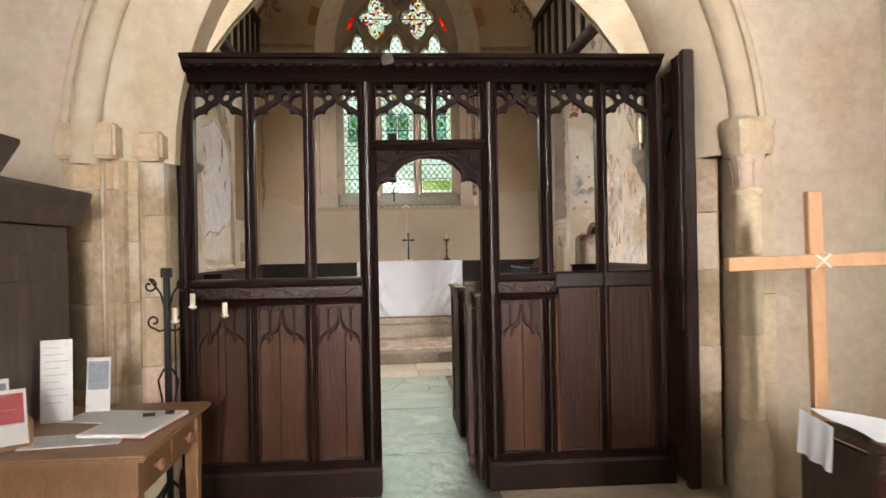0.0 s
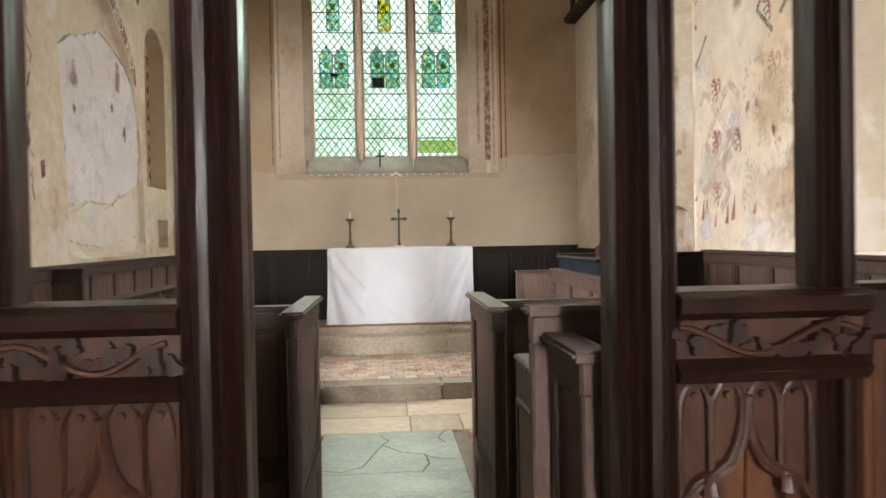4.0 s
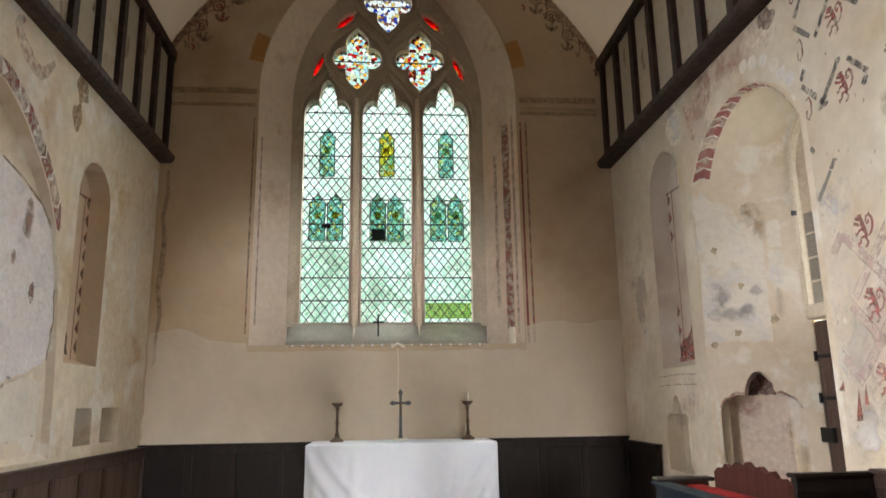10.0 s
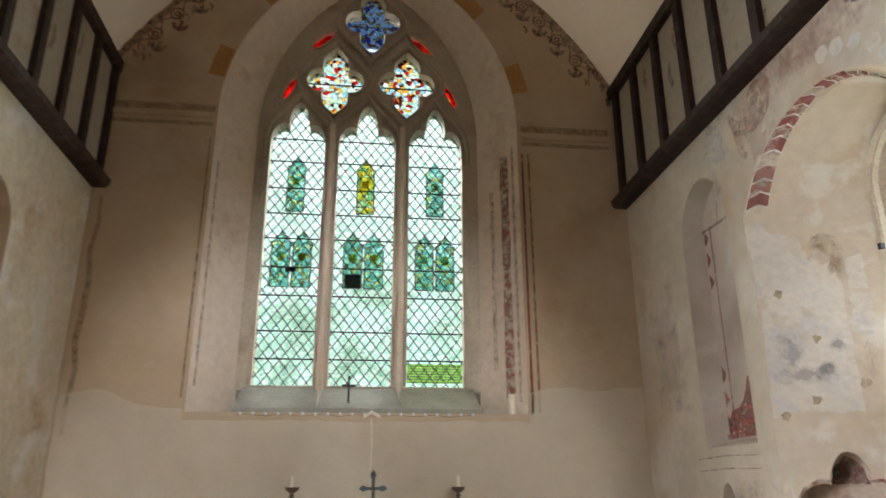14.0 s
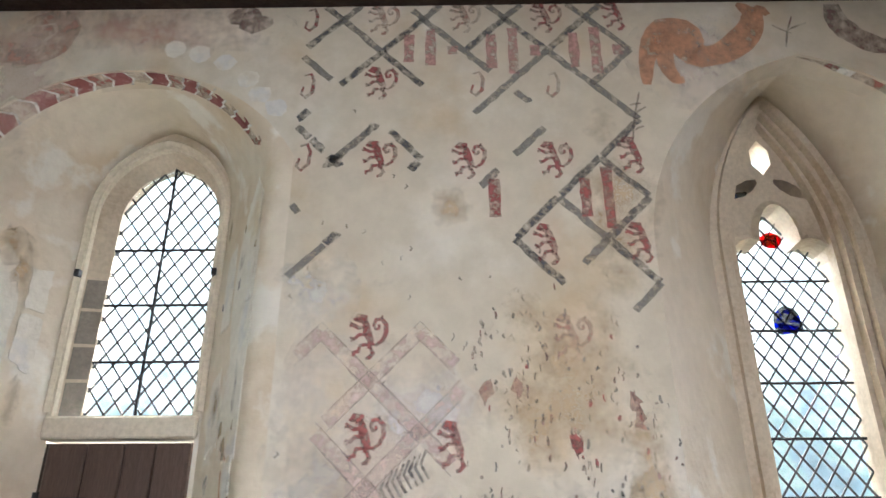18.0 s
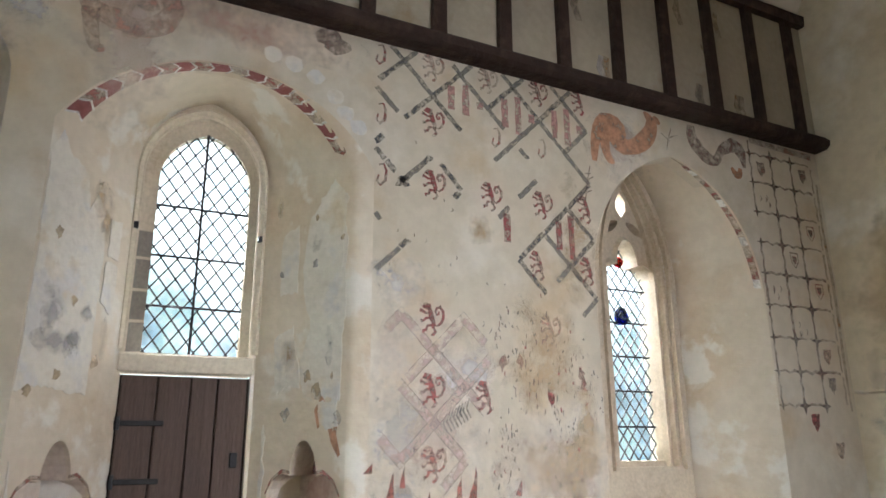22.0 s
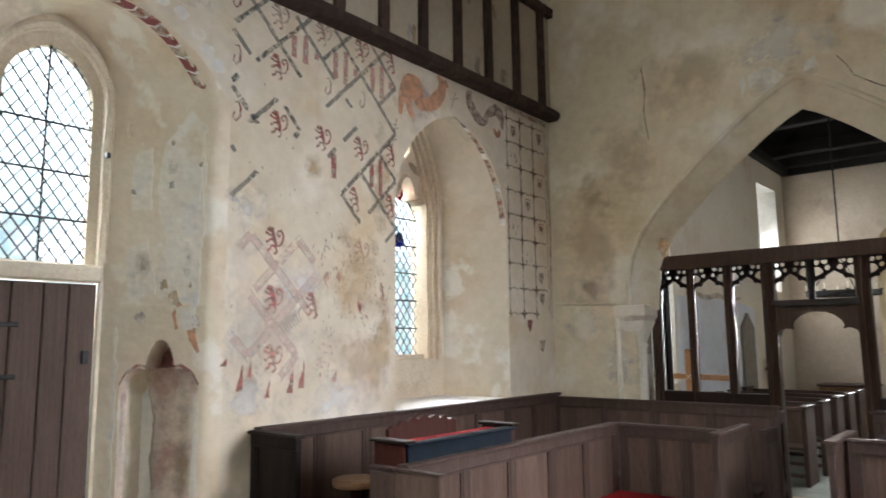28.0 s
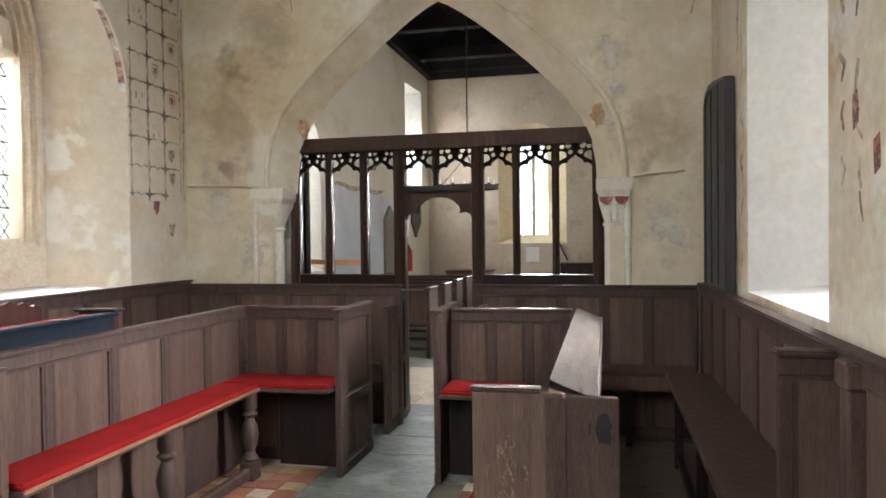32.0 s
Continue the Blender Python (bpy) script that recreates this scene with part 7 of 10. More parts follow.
for u0, u1, tall, carved in ((-1.175, -0.88, 1.13, 1), (-0.815, -0.52, 1.13, 1), (-0.455, -0.185, 1.13, 1), (0.68, 0.945, 1.13, 1), (1.06, 1.315, 1.19, 0), (1.375, 1.65, 1.19, 0)):
    mid = u0 + (u1 - u0) * random.uniform(0.35, 0.65)
    for a, b in ((u0, mid - 0.001), (mid + 0.001, u1)) if carved else ((u0, u1),):
        part("dado_panel", cube(a, b, -0.020, 0.012, 0.19, tall, 0.003), OAK_PANEL if carved else OAK_TALL, screen, "red-brown oak board" if carved else "dark red-brown oak board")
    part("panel_moulding", slab(bmesh.new(), [(u0 - 0.004, 0.19), (u1 + 0.004, 0.19), (u1 + 0.004, tall + 0.01), (u0 - 0.004, tall + 0.01)], [[(u0 + 0.016, 0.215), (u0 + 0.016, tall - 0.018), (u1 - 0.016, tall - 0.018), (u1 - 0.016, 0.215)]], plain, -0.032, -0.0195), OAK_CARVED if not carved else OAK, screen)
    if carved:
        blind_tracery(u0, u1, tall)
for x, h in ((-0.848, 0.05), (-0.488, 0.05), (1.03, 0.045)):
    part("dado_muntin", post(x, h * 0.8, 0.19, 1.14, 0.05), OAK_PANEL, screen)
for u0, u1 in ((-1.27, -0.08), (0.585, 1.76)):
    part("plinth", sweep(bmesh.new(), [(u0, 0.0), (u1, 0.0)], [(0.0, -0.11), (0.15, -0.11), (0.17, -0.10), (0.20, -0.065), (0.205, 0.07), (0.0, 0.07)], plain), OAK, screen)
leaf = part("folded_leaf", cube(1.735, 1.785, -0.34, -0.075, 0.07, 2.48, 0.008), OAK_CARVED, screen, "folded back side leaf of the screen")
for y in (-0.335, -0.30, -0.26):
    part("leaf_roll", rod(bmesh.new(), [(1.728, y, 0.95), (1.728, y, 2.52)], 0.020, 8), OAK, leaf)
part("leaf_post", cube(1.72, 1.80, -0.38, -0.33, 0.05, 2.55, 0.012), OAK, leaf)
for z in (0.22, 1.22, 2.25):
    part("leaf_rail", cube(1.718, 1.80, -0.25, -0.08, z - 0.045, z + 0.045, 0.01), OAK, leaf)
part("leaf_bracket", slab(bmesh.new(), [(-0.27, 2.2), (-0.10, 2.2), (-0.10, 2.0), (-0.13, 1.96), (-0.16, 2.05), (-0.21, 2.12), (-0.27, 2.15)], [], lambda u, d, w: Vector((1.74 + d, u, w)), -0.02, 0.0), OAK, leaf)

# ---- chancel steps and floor ----
setting(part("floor", cube(-2.7, 3.4, 3.8, 12.4, -0.30, -0.018), GROUT), "bedding under the chancel floor", "floor")
tread = thing("altar_step", "worn grey-brown stone step across the chancel", "step", kind="structure")
x = -2.12
for k, w in enumerate((0.92, 0.80, 1.02, 0.86, 1.13)):
    part("tread_stone", cube(x + 0.003, min(x + w - 0.003, 2.61), 9.0, 9.30, -0.01, 0.135 + random.uniform(-0.003, 0.003), 0.014, 2), STEP_DARK, tread)
    x += w
part("step_fill", cube(-2.12, 2.61, 9.30, 11.87, -0.01, 0.118), GROUT, tread)
dais = thing("altar_dais", "pale stone platform under the altar", "platform", kind="structure")
x = -1.20
for w in (0.98, 1.02, 0.95):
    part("dais_stone", cube(x + 0.002, x + w - 0.002, 10.66, 10.99, 0.12, 0.312 + random.uniform(-0.003, 0.003), 0.014, 2), STEP, dais)
    x += w
for x0, x1, y0, y1 in ((-1.20, -0.3, 10.99, 11.86), (-0.3, 0.8, 10.99, 11.86), (0.8, 1.75, 10.99, 11.86)):
    part("dais_slab", cube(x0 + 0.002, x1 - 0.002, y0 + 0.003, y1, 0.12, 0.308, 0.008), STEP, dais)
part("altar_slab", cube(-0.78, 1.28, 10.95, 11.80, 0.31, 0.395, 0.02, 2), STEP, dais, "worn stone slab under the altar")
part("altar_sill", cube(-0.60, 1.17, 10.975, 11.05, 0.394, 0.418, 0.008), PINE, dais, "brown timber edge under the altar cloth")
part("slab_repair", cube(0.86, 1.36, 10.90, 10.962, 0.308, 0.372, 0.015), STEP, dais)

# ---- altar ----
al = thing("altar", "altar table covered by a plain white linen cloth", "altar", Matrix.Translation((0.325, 11.36, 0.405)))
part("table", cube(-0.78, 0.78, -0.28, 0.28, 0.0, 0.80), OAK, al)


# creases run from the upper corners down and inwards
CREASES = [(-1, 0.80, 0.60, 0.024), (-1, 0.82, 0.28, 0.020), (-1, 0.70, -0.10, 0.012), (1, 0.82, 0.66, 0.026), (1, 0.80, 0.40, 0.022), (1, 0.74, 0.05, 0.014), (1, 0.45, 0.30, 0.010), (-1, 0.40, 0.44, 0.010)]


def cloth_ring(z, grow):
    pts, hx, hy = [], 0.825 + grow, 0.325 + grow
    for k in range(110):
        pts.append((-hx + 2 * hx * k / 110, -hy, 0))
    for k in range(18):
        pts.append((hx, -hy + 2 * hy * k / 18, 1))
    for k in range(110):
        pts.append((hx - 2 * hx * k / 110, hy, 2))
    for k in range(18):
        pts.append((-hx, hy - 2 * hy * k / 18, 3))
    out = []
    drop = max(0.0, min(1.0, (0.86 - z) / 0.85))
    for j, (x, y, side) in enumerate(pts):
        nx, ny = ((0, -1), (1, 0), (0, 1), (-1, 0))[side]
        push = 0.030 * drop * noise.noise(Vector((x * 2.3, y * 2.3, z * 1.4))) + 0.008 * drop * noise.noise(Vector((x * 9.0, y * 9.0, z * 4.0)))
        if side in (0, 2):
            for s, top, foot, size in CREASES:
                line = s * (top + (foot - top) * drop ** 1.35)
                gap = (x - line) / (0.030 + 0.030 * drop)
                push += 1.5 * size * min(1.0, 3.0 * drop) * (math.exp(-gap * gap) - 0.7 * math.exp(-(gap - s * 1.7) ** 2))
        else:
            push += drop * 0.016 * math.sin(y * 22 + drop * 2)
        sag = 0.012 * noise.noise(Vector((x * 2, y * 2, 3))) if z < 0.1 else 0.0
        out.append(Vector((x + nx * push, y + ny * push, z + sag)))
    return out


rings = [cloth_ring(0.012 + 0.83 * f, 0.012 * (1 - f)) for f in [k / 34 for k in range(34)]] + [cloth_ring(0.862, 0.0), cloth_ring(0.872, -0.012)]
bm = loft(bmesh.new(), *rings, closed=True)
bm.faces.new(list(bm.verts)[-256:])
part("altar_cloth", bm, LINEN, al, "plain white linen cloth hanging in soft folds", smooth=True)


def candlestick(x):
    c = thing("altar_candlestick", "dull bronze altar candlestick with a short white candle", "candlestick", Matrix.Translation((x, 11.42, 1.278)), "candlesticks on the altar")
    part("base", turned(bmesh.new(), [(0.062, 0), (0.062, 0.012), (0.045, 0.025), (0.020, 0.045)]), BRASS, c, smooth=True)
    part("stem", turned(bmesh.new(), [(0.016, 0.045), (0.022, 0.06), (0.013, 0.08), (0.012, 0.15), (0.020, 0.165), (0.012, 0.18), (0.011, 0.27), (0.020, 0.285), (0.012, 0.30)]), BRASS, c, smooth=True)
    part("drip_pan", turned(bmesh.new(), [(0.012, 0.30), (0.045, 0.325), (0.052, 0.345), (0.048, 0.345), (0.012, 0.33)]), BRASS, c, smooth=True)
    part("candle", turned(bmesh.new(), [(0.013, 0.33), (0.013, 0.42), (0.004, 0.424)]), WAX, c, "short white candle")
    return c


candlestick(-0.26)
candlestick(0.94)
ac = thing("altar_cross", "blue-grey metal altar cross with flared ends on a stepped base", "cross", Matrix.Translation((0.318, 11.42, 1.278)))
part("base", cube(-0.06, 0.06, -0.045, 0.045, 0, 0.022, 0.005), WAX, ac)
part("shaft", loft(bmesh.new(), *[[Vector((sx * a, sy * b, z)) for sx, sy in ((-1, -1), (1, -1), (1, 1), (-1, 1))] for z, a, b in ((0.022, 0.022, 0.014), (0.06, 0.014, 0.010), (0.40, 0.011, 0.009), (0.43, 0.022, 0.010), (0.46, 0.004, 0.004))], closed=True), PEWTER, ac)
part("arms", loft(bmesh.new(), *[[Vector((x, sy * 0.009, 0.335 + sz * a)) for sy, sz in ((-1, -1), (1, -1), (1, 1), (-1, 1))] for x, a in ((-0.10, 0.004), (-0.075, 0.022), (-0.04, 0.011), (0.04, 0.011), (0.075, 0.022), (0.10, 0.004))], closed=True), PEWTER, ac)
part("figure_relief", turned(bmesh.new(), [(0.006, 0.23), (0.010, 0.27), (0.012, 0.33), (0.008, 0.36)], 0, -0.012, 6), BRASS, ac)
sc = thing("sill_cross", "thin black iron cross on the window sill", "cross", Matrix.Translation((0.105, 12.06, 2.22)))
part("upright", cube(-0.009, 0.009, -0.006, 0.006, 0, 0.30), IRON, sc)
part("arm", cube(-0.055, 0.055, -0.006, 0.006, 0.205, 0.225), IRON, sc)
part("base", cube(-0.03, 0.03, -0.02, 0.02, -0.015, 0.008), IRON, sc)
pc = thing("pillar_candle", "cream pillar candle on the ledge below the window", "candle", Matrix.Translation((1.475, 11.905, 2.192)))
part("wax", turned(bmesh.new(), [(0.035, 0), (0.035, 0.16), (0.03, 0.165)]), WAX, pc, smooth=True)
part("wick", turned(bmesh.new(), [(0.002, 0.165), (0.002, 0.18)], n=5), BLACK, pc)
li = thing("sill_light_string", "dark wire with small white bulbs along the window ledge", "light string")
part("wire", rod(bmesh.new(), [(-0.78 + 1.95 * k / 24, 11.872, 2.172 + 0.008 * math.sin(k * 1.7)) for k in range(25)], 0.005, 5), LEAD, li)
for k in range(20):
    part("bulb", turned(bmesh.new(), [(0.004, -0.006), (0.011, 0.0), (0.011, 0.01), (0.004, 0.016)], -0.74 + 1.87 * k / 19, 11.865, 7), PAPER, li).location.z = 2.178
part("hanging_cord", rod(bmesh.new(), [(0.30, 11.872, 2.17), (0.31, 11.872, 1.95), (0.30, 11.872, 1.7), (0.32, 11.872, 1.45)], 0.004, 5), WAX, li)
part("knot", rod(bmesh.new(), [(0.24, 11.868, 2.16), (0.30, 11.862, 2.20), (0.37, 11.868, 2.16)], 0.012, 6), WAX, li)

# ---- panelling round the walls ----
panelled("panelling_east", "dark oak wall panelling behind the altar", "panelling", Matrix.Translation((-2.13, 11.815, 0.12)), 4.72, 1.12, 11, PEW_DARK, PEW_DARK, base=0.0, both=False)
panelled("panelling_north", "dark oak panelling along the north wall", "panelling", pose(-1.955, 4.62, 0, 0, 0, 90.9), 7.22, 1.22, 15, PEW, PEW_PANEL, both=True)
panelled("panelling_south", "dark oak panelling along the south wall", "panelling", pose(2.605, 4.60, 0, 0, 0, 90), 3.58, 1.235, 8, PEW, PEW_PANEL, both=True)
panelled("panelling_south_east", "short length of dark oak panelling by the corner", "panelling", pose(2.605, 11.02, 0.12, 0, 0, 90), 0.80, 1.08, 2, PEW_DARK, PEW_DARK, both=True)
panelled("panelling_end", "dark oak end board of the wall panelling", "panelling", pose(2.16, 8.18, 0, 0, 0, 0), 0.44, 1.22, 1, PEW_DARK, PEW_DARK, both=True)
panelled("panelling_west_south", "oak bench back against the screen", "panelling", Matrix.Translation((0.50, 4.62, 0)), 2.10, 1.20, 4, PEW, PEW_PANEL, mid=None)
panelled("panelling_west_north", "oak bench back against the screen and arch", "panelling", Matrix.Translation((-1.94, 4.62, 0)), 1.78, 1.20, 5, PEW, PEW_PANEL)


# ---- stalls ----
def bench_leg(parent, x, y, h):
    k = h / 0.60
    part("leg_block", cube(x - 0.052, x + 0.052, y - 0.052, y + 0.052, 0.0, 0.13 * k, 0.006), PEW, parent)
    part("turned_leg", turned(bmesh.new(), [(0.044, 0.13 * k), (0.057, 0.15 * k), (0.039, 0.18 * k), (0.031, 0.20 * k), (0.052, 0.27 * k), (0.058, 0.32 * k), (0.047, 0.37 * k), (0.029, 0.43 * k), (0.052, 0.46 * k), (0.036, 0.48 * k), (0.047, 0.50 * k), (0.047, h)], x, y, 14), PEW, parent, smooth=True)


def stall(side):
    """A stall along one side: a long panelled back, a return at its west end, an end board, seats with red cushions."""
    tag = "south" if side > 0 else "north"
    bx, ex, wx = (1.40, 1.12, 0.52) if side > 0 else (-1.03, -0.79, -0.12)
    panelled("choir_stall_" + tag, "oak panelled stall back with a narrow capping", "stall", pose(bx + 0.025, 5.76, 0, 0, 0, 90), 2.38, 1.12 if side > 0 else 1.02, 5, PEW, PEW_PANEL, mid=0.50, cap=side > 0)
    lo, hi = (ex, 1.60) if side > 0 else (-1.27, ex)
    board = thing("stall_end_" + tag, "broad worn oak end board of the stall", "stall", Matrix.Translation((lo, 8.15, 0)))
    split, span = (0.17 if side < 0 else 0.30), hi - lo
    for k, (p, q) in enumerate(((0.0, split), (split + 0.003, span))):
        part("board", cube(p, q, 0.0, 0.04, 0.0, 1.115 if k == (side < 0) else 1.105, 0.005), PEW_PANEL if k == (side < 0) else PEW, board)
    part("corner_strip", cube(split - 0.004, split + 0.066, 0.040, 0.047, 0.0, 1.10, 0.003), PEW, board, "bruised strip over the joint")
    for p, q in (((split + 0.075, span + 0.010),) if side < 0 else ((-0.010, split - 0.01), (split, span + 0.010))):
        part("capping", cube(p, q, -0.012, 0.050, 1.1155, 1.129, 0.006, 2), PEW, board)
    if side < 0:
        part("keyhole_plate", slab(bmesh.new(), rough_edge([(0.028, 0.955), (0.065, 0.96), (0.075, 1.0), (0.062, 1.05), (0.040, 1.06), (0.022, 1.02)], 0.004, 0.012), [], plain, 0.040, 0.0445), IRON, board, "small dark iron keyhole plate")
        part("keyhole_slot", cube(0.090, 0.096, 0.040, 0.0425, 0.985, 1.025), IRON, board)
        for k in range(22):
            x, z = random.gauss(0.375, 0.022), random.uniform(0.76, 0.98)
            part("scuff", stroke(bmesh.new(), [(x, z), (x + random.uniform(-0.012, 0.012), z - 0.02), (x + random.uniform(-0.02, 0.02), z - random.uniform(0.03, 0.07))], random.uniform(0.004, 0.012), lambda u, d, w: Vector((u, 0.0408 + d, w)), 0.0), SCUFF, board)
    lo, hi = (wx, 1.375) if side > 0 else (-1.005, wx)
    panelled("stall_return_" + tag, "oak panelled return of the stall", "stall", Matrix.Translation((lo + 0.06 * (side > 0), 5.70, 0)), hi - lo - 0.06, 1.115, 3, PEW, PEW_PANEL, mid=0.52)
    panelled("stall_door_" + tag, "narrow oak end panel facing the aisle", "stall", pose(wx + 0.05 * (1 if side > 0 else 0), 5.37, 0, 0, 0, 90), 0.66, 1.125, 1, PEW, PEW_PANEL, mid=0.50, stile=0.075, cap=True)
    b = thing("choir_bench_" + tag, "oak bench seat of the stall on turned legs", "bench")
    d = -1 if side > 0 else 1
    inner, outer = bx - 0.02 * side, bx + d * 0.32
    part("seat_board", cube(min(inner, outer), max(inner, outer), 5.76, 8.13, 0.585, 0.61, 0.006), PEW, b)
    r0, r1 = (wx + 0.06, outer) if side > 0 else (outer, wx - 0.06)
    part("return_board", cube(r0, r1, 5.76, 6.12, 0.585, 0.61, 0.006), PEW, b)
    for y in (6.17, 7.10, 7.98):
        bench_leg(b, outer - d * 0.05, y, 0.585)
    part("stretcher", cube(outer - d * 0.05 - 0.025, outer - d * 0.05 + 0.025, 6.21, 8.12, 0.02, 0.09, 0.008), PEW, b)
    for k, (p, q) in enumerate(((5.80, 6.58), (6.585, 7.36), (7.365, 8.12))):
        part("kick_board", cube(min(bx - d * 0.03, bx - d * 0.01) + d * 0.05, max(bx - d * 0.03, bx - d * 0.01) + d * 0.05, p, q, 0.0, 0.58, 0.004), PEW_PANEL if k % 2 else PEW, b)
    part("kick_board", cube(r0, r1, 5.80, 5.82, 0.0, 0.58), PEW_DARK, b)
    cu = thing("seat_cushion", "long flat red seat cushion on the stall bench", "cushion", group="red cushions on the stalls")
    part("pad", cube(min(inner, outer) + 0.004, max(inner, outer) - 0.004, 6.115, 8.12, 0.611, 0.642, 0.011, 2), CUSHION, cu)
    part("edging", cube(outer - 0.007, outer + 0.007, 6.115, 8.12, 0.600, 0.616, 0.004), PINE, cu)
    cu = thing("seat_cushion", "short red seat cushion on the stall return", "cushion", group="red cushions on the stalls")
    part("pad", cube(r0 + 0.004, (r1 if side < 0 else inner) - 0.004 if side < 0 else inner - 0.004, 5.765, 6.11, 0.611, 0.642, 0.011, 2), CUSHION, cu)


stall(1)
stall(-1)
rest = thing("book_rest", "sloping worn oak book rest on the back of the stall", "book rest")
part("sloping_board", loft(bmesh.new(), *[[Vector((x, y, z)) for x, z in ((-1.045, 1.150), (-1.20, 1.088), (-1.20, 1.064), (-1.045, 1.126))] for y in (5.78, 8.14)], closed=True), REST, rest)
part("lip", cube(-1.212, -1.198, 5.78, 8.12, 1.055, 1.092, 0.005), PEW, rest)
for y in (5.90, 6.95, 8.05):
    part("bracket", loft(bmesh.new(), *[[Vector((x, q, z)) for x, z in ((-1.06, 1.11), (-1.18, 1.06), (-1.06, 0.90))] for q in (y - 0.02, y + 0.02)], closed=True), PEW, rest)

# seats against the screen, each with a low end to the aisle
for tag, x0, x1, xe in (("south", 0.56, 2.55, 0.545), ("north", -1.90, -0.24, -0.235)):
    b = thing("screen_bench", "oak bench against the back of the screen", "bench", group="benches behind the screen")
    part("seat_board", cube(x0 + 0.03 * (tag == "south"), x1 - 0.03 * (tag == "north"), 4.66, 5.0, 0.555, 0.585, 0.006), PEW, b)
    part("seat_front", cube(x0 + 0.03 * (tag == "south"), x1 - 0.03 * (tag == "north"), 4.96, 4.99, 0.44, 0.555), PEW_PANEL, b)
    for x in (x0 + 0.5, x1 - 0.5):
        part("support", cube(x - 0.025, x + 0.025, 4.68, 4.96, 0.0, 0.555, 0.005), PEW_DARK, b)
    end = part("bench_end", slab(bmesh.new(), [(4.63, 0.0), (4.96, 0.0), (4.96, 1.035), (4.63, 1.04)], [], lambda u, d, w, q=xe: Vector((q + d, u, w)), -0.022, 0.022), PEW, b)
    for s in (-1, 1):
        for lo, hi in ((0.12, 0.50), (0.58, 0.93)):
            part("end_panel", cube(xe + s * 0.023 - 0.004, xe + s * 0.023 + 0.004, 4.69, 4.90, lo, hi, 0.003), PEW_PANEL, end)
            part("end_bead", slab(bmesh.new(), [(4.675, lo - 0.015), (4.915, lo - 0.015), (4.915, hi + 0.015), (4.675, hi + 0.015)], [[(4.69, lo), (4.69, hi), (4.90, hi), (4.90, lo)]], lambda u, d, w, q=xe, s=s: Vector((q + s * d, u, w)), 0.020, 0.032), PEW, end)
    part("end_cap", cube(xe - 0.028, xe + 0.028, 4.63, 4.97, 1.04, 1.056, 0.006), PEW, end)
panelled("screen_end_panel", "oak panelled end of the bench back beside the screen door", "panelling", pose(0.585, 4.345, 0, 0, 0, 90), 0.27, 1.14, 1, PEW, OAK_PANEL, stile=0.05, mid=0.55)
b = thing("wall_bench", "long plain oak bench along the north wall", "bench")
part("seat_board", cube(-2.02, -1.66, 5.03, 7.80, 0.565, 0.60, 0.008), PEW, b)
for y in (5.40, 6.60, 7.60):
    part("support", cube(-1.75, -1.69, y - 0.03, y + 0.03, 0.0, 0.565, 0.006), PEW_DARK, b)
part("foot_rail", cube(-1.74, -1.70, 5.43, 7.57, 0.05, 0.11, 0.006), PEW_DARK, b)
panelled("bench_end_north", "oak end board of the wall bench", "bench", Matrix.Translation((-2.13, 7.80, 0)), 0.31, 1.20, 1, PEW, PEW_PANEL, stile=0.05)
po = thing("wall_post", "square oak post with a block head by the wall panelling", "post", Matrix.Translation((-2.02, 8.02, 0)))
part("post", cube(-0.045, 0.045, -0.045, 0.045, 0.0, 1.13, 0.006), PEW, po)
part("block_head", cube(-0.058, 0.058, -0.058, 0.058, 1.13, 1.22, 0.010), PEW_PANEL, po)

# ---- keyboard instrument ----
o = thing("reed_organ", "small reed organ in a navy and mahogany case with red felt", "organ", Matrix.Translation((1.69, 7.56, 0)))
part("lower_case", cube(-0.245, -0.02, -0.50, 0.48, 0.0, 1.08, 0.01), MAHOGANY, o)
side = part("side_panel", cube(-0.268, -0.225, -0.44, 0.52, 1.075, 1.225, 0.006), NAVY, o, "navy blue side board")
part("moulding", sweep(bmesh.new(), [(-0.45, 1.075), (0.53, 1.075)], [(0.0, -0.282), (0.012, -0.285), (0.022, -0.272), (0.022, -0.255), (0.0, -0.255)], lambda u, d, w: Vector((d, u, w))), NAVY, side)
part("moulding", sweep(bmesh.new(), [(-0.45, 1.218), (0.53, 1.218)], [(0.0, -0.285), (0.012, -0.288), (0.020, -0.270), (0.020, -0.225), (0.0, -0.225)], lambda u, d, w: Vector((d, u, w))), NAVY, side)
part("side_panel", cube(-0.055, -0.02, -0.44, 0.46, 1.075, 1.20, 0.006), NAVY, o)
for y in (-0.50, 0.485):
    cheek = part("end_cheek", cube(-0.25, -0.025, y, y + 0.05, 1.075, 1.235, 0.006), MAHOGANY, o)
    part("cheek_cap", cube(-0.275, -0.005, y - 0.02, y + 0.07, 1.235, 1.252, 0.006), PEW_DARK, cheek)
part("key_bed", cube(-0.225, -0.055, -0.45, 0.485, 1.08, 1.19), PEW_DARK, o)
part("felt", cube(-0.14, -0.06, -0.45, 0.48, 1.191, 1.222, 0.006), CUSHION, o, "red felt key cover")
part("worn_felt", cube(-0.222, -0.142, -0.44, 0.48, 1.191, 1.216, 0.004), WORN_CLOTH, o, "pale worn cloth strip")
